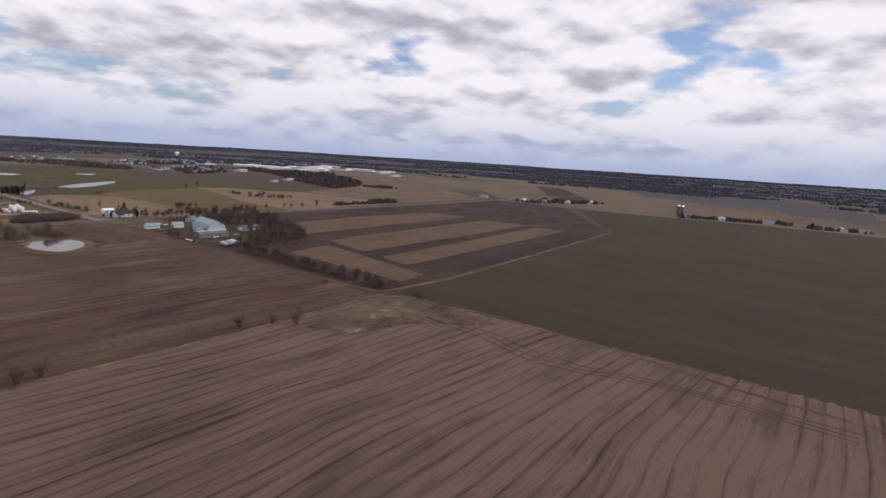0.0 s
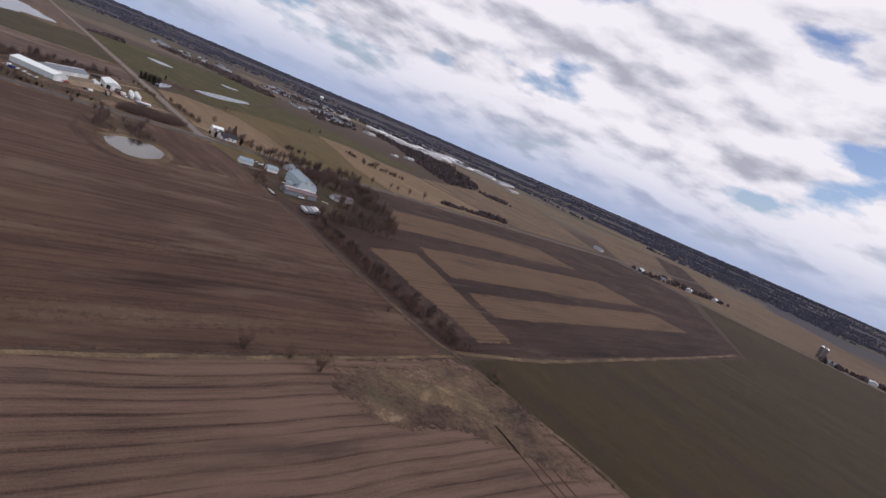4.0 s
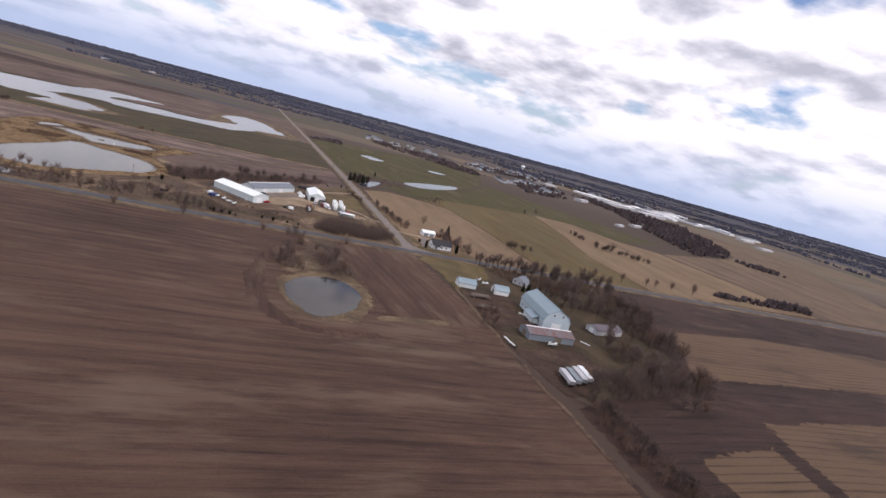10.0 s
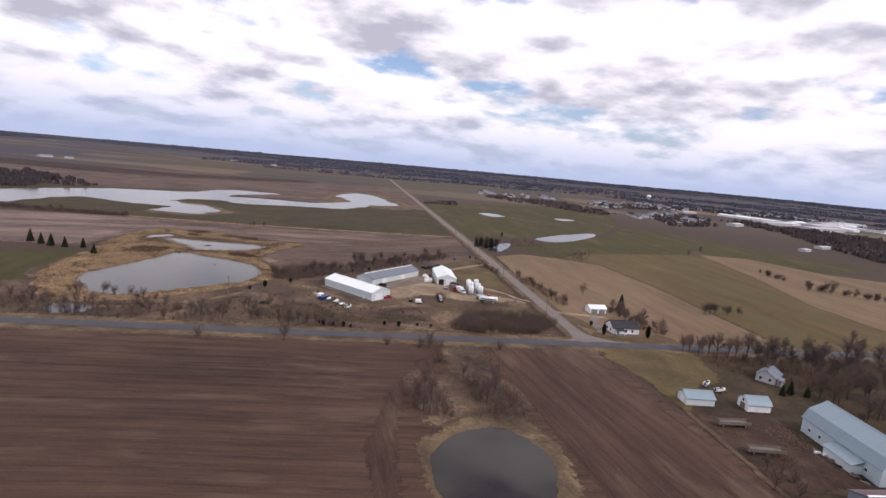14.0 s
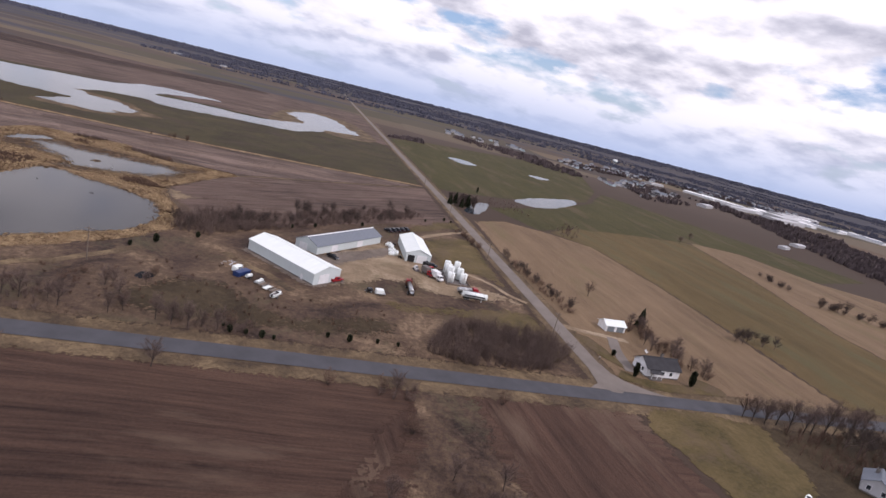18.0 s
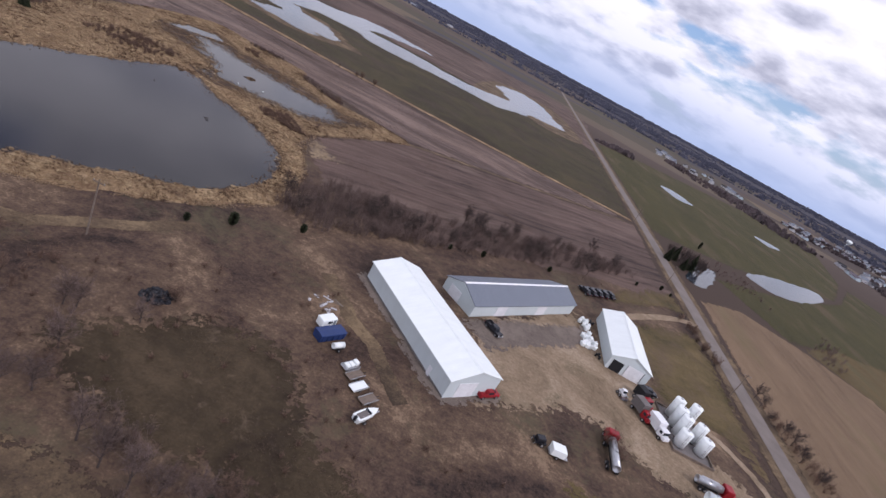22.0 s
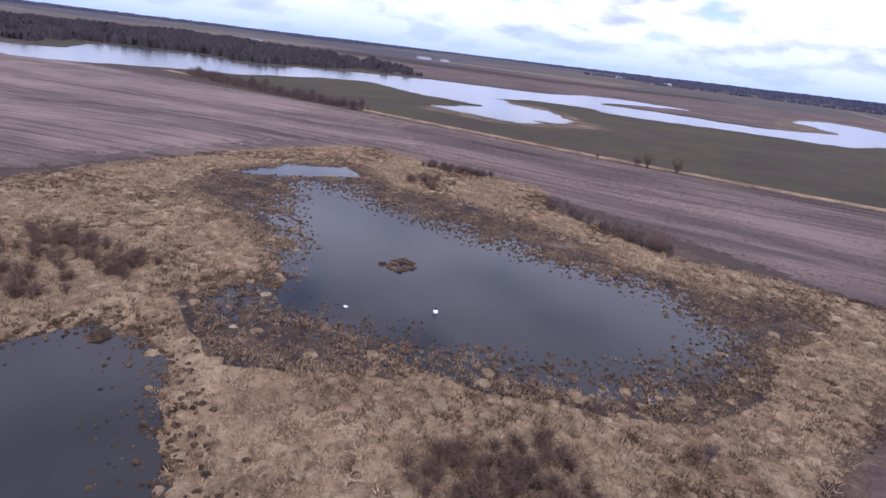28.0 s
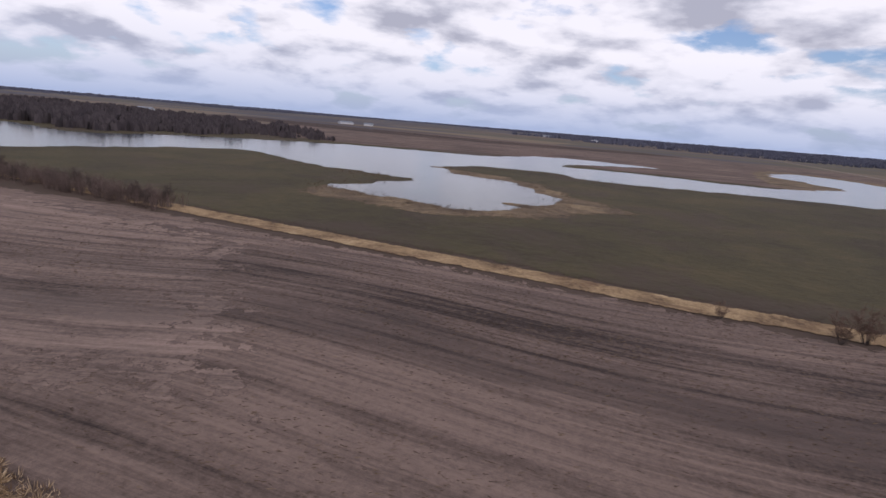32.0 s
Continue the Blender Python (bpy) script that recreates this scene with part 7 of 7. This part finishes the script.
# ---- town, water tower and distant farms ----
def town():
    rng = random.Random(61)
    protos = []
    for w, l, eave, ridge, wall, roof in ((8, 11, 3.0, 5.8, M["dull_white"], M["shingle"]), (8, 12, 4.6, 7.6, M["dull_white"], M["grey_roof"]), (8, 12, 3.2, 5.6, M["pale_wall"], M["mauve_roof"])):
        ob = gable_shed("town_house", "small pale gabled house in the distant town", 0, 0, 0, l, w, eave, ridge, wall, roof, 0.4, group="town houses")
        ob["category"] = "house"
        for k in (-1, 1):
            window(ob, k * l * 0.28, -w / 2, 1.2, 1.4, 1.4, "y-", M["white_paint"])
        protos.append([ob, False])
    zones = ([(420, 640), (700, 900), (640, 1020), (430, 820)], [(480, 1010), (940, 1270), (900, 1420), (460, 1160)], [(920, 1160), (1400, 1180), (1400, 1320), (940, 1300)], [(200, 1100), (460, 1150), (440, 1350), (160, 1250)])
    for zone, n in zip(zones, (34, 60, 40, 24)):
        for x, y in scatter(zone, n, rng):
            p = rng.choice(protos)
            m = pose(x, y, rise(x, y) - 0.3, 0, 0, rng.choice((0, 90)) + rng.uniform(-12, 12))
            if p[1]:
                copy_thing(p[0], m)
            else:
                p[0].matrix_world, p[1] = m, True
    for x, y, t, l, w, h in ((478, 408, 30, 20, 9, 4), (552, 457, 25, 32, 11, 4.5), (900, 830, 18, 120, 40, 9), (1010, 930, 18, 150, 60, 10), (1130, 1040, 20, 140, 50, 9), (840, 900, 15, 90, 36, 8), (1230, 1100, 20, 120, 60, 10),
                             (640, 760, 35, 46, 18, 7), (1080, 620, 12, 50, 20, 6), (1180, 760, 12, 60, 24, 6), (740, 1080, 20, 50, 22, 6)):
        gable_shed("factory_hall", "long white industrial hall in the distance", x, y, t, l, w, h * 0.7, h * 0.85, M["dull_white"], M["dull_white"], 0.3, doors=[("front", 0, 5, 4, M["grey_wall"])], group="industrial halls")["category"] = "hall"
    for x, y in scatter([(760, 960), (1290, 840), (1380, 930), (1200, 1060), (860, 1090)], 16, rng):
        l = rng.uniform(30, 95)
        gable_shed("factory_hall", "white flat-roofed hall at the edge of the distant town", x, y, rng.choice((15, 105)) + rng.uniform(-6, 6), l, l * rng.uniform(0.3, 0.55), rng.uniform(4, 6), rng.uniform(6.2, 7.5), M["white_paint"], M["skylight"] if rng.random() < 0.6 else M["grey_roof"], 0.3, doors=[("front", 0, 5, 4, M["grey_wall"])], group="industrial halls")["category"] = "hall"
    for x, y, t, l, w in ((668, -40, 10, 24, 12), (700, -62, 95, 18, 10), (735, -95, 20, 30, 13), (790, -118, 5, 20, 10), (706, -305, 100, 18, 11), (725, -350, 10, 26, 12), (748, -410, 80, 20, 10), (756, -500, 12, 28, 12), (770, -525, 95, 16, 9), (665, 40, 80, 24, 12)):
        gable_shed("far_barn", "white farm barn on a distant farmstead", x, y, t, l * 0.7, w * 0.75, 3.2, 5.2, M["dull_white"], M["white_wall"] if t < 50 else M["grey_roof"], 0.3, doors=[("front", 0, 3.5, 3, M["grey_wall"])], group="distant barns")
    for x, y, t, l in ((-897, 776, 20, 34), (-802, 1144, 60, 40), (-760, 1160, 10, 24), (-579, 2007, 30, 60), (-420, 1900, 80, 44)):
        gable_shed("far_barn", "pale farm barn beyond the lake", x, y, t, l * 0.7, l * 0.3, 3.2, 5.4, M["dull_white"], M["grey_roof"], 0.3, doors=[("front", 0, 3.5, 3, M["grey_wall"])], group="distant barns").location.z = rise(x, y)
    for dx in (0, 7):
        ob = thing("grain_silo", "tall concrete farm silo far away", "silo", pose(724 + dx, -292 + dx, 0), "farm silos")
        part("body", tubed((0, 0, 0), (0, 0, 15), 2.6, n=16), M["concrete"], ob)
        part("dome", tubed((0, 0, 15), (0, 0, 17), 2.65, 0.8, 16), M["steel"], ob)
    ob = thing("water_tower", "white water tower above the town", "water tower", pose(937, 1626, rise(937, 1626)))
    part("stem", tubed((0, 0, 0), (0, 0, 12), 2.6, 2.0, 14), M["tank_white"], ob)
    bm = bmesh.new()
    bmesh.ops.create_uvsphere(bm, u_segments=20, v_segments=12, radius=1.0)
    bmesh.ops.scale(bm, vec=(8.5, 8.5, 6.0), verts=bm.verts)
    bmesh.ops.translate(bm, vec=(0, 0, 16), verts=bm.verts)
    part("bowl", bm, M["tank_white"], ob)
    part("balcony", tubed((0, 0, 14.4), (0, 0, 14.8), 9.0, n=20), M["steel"], ob)


town()
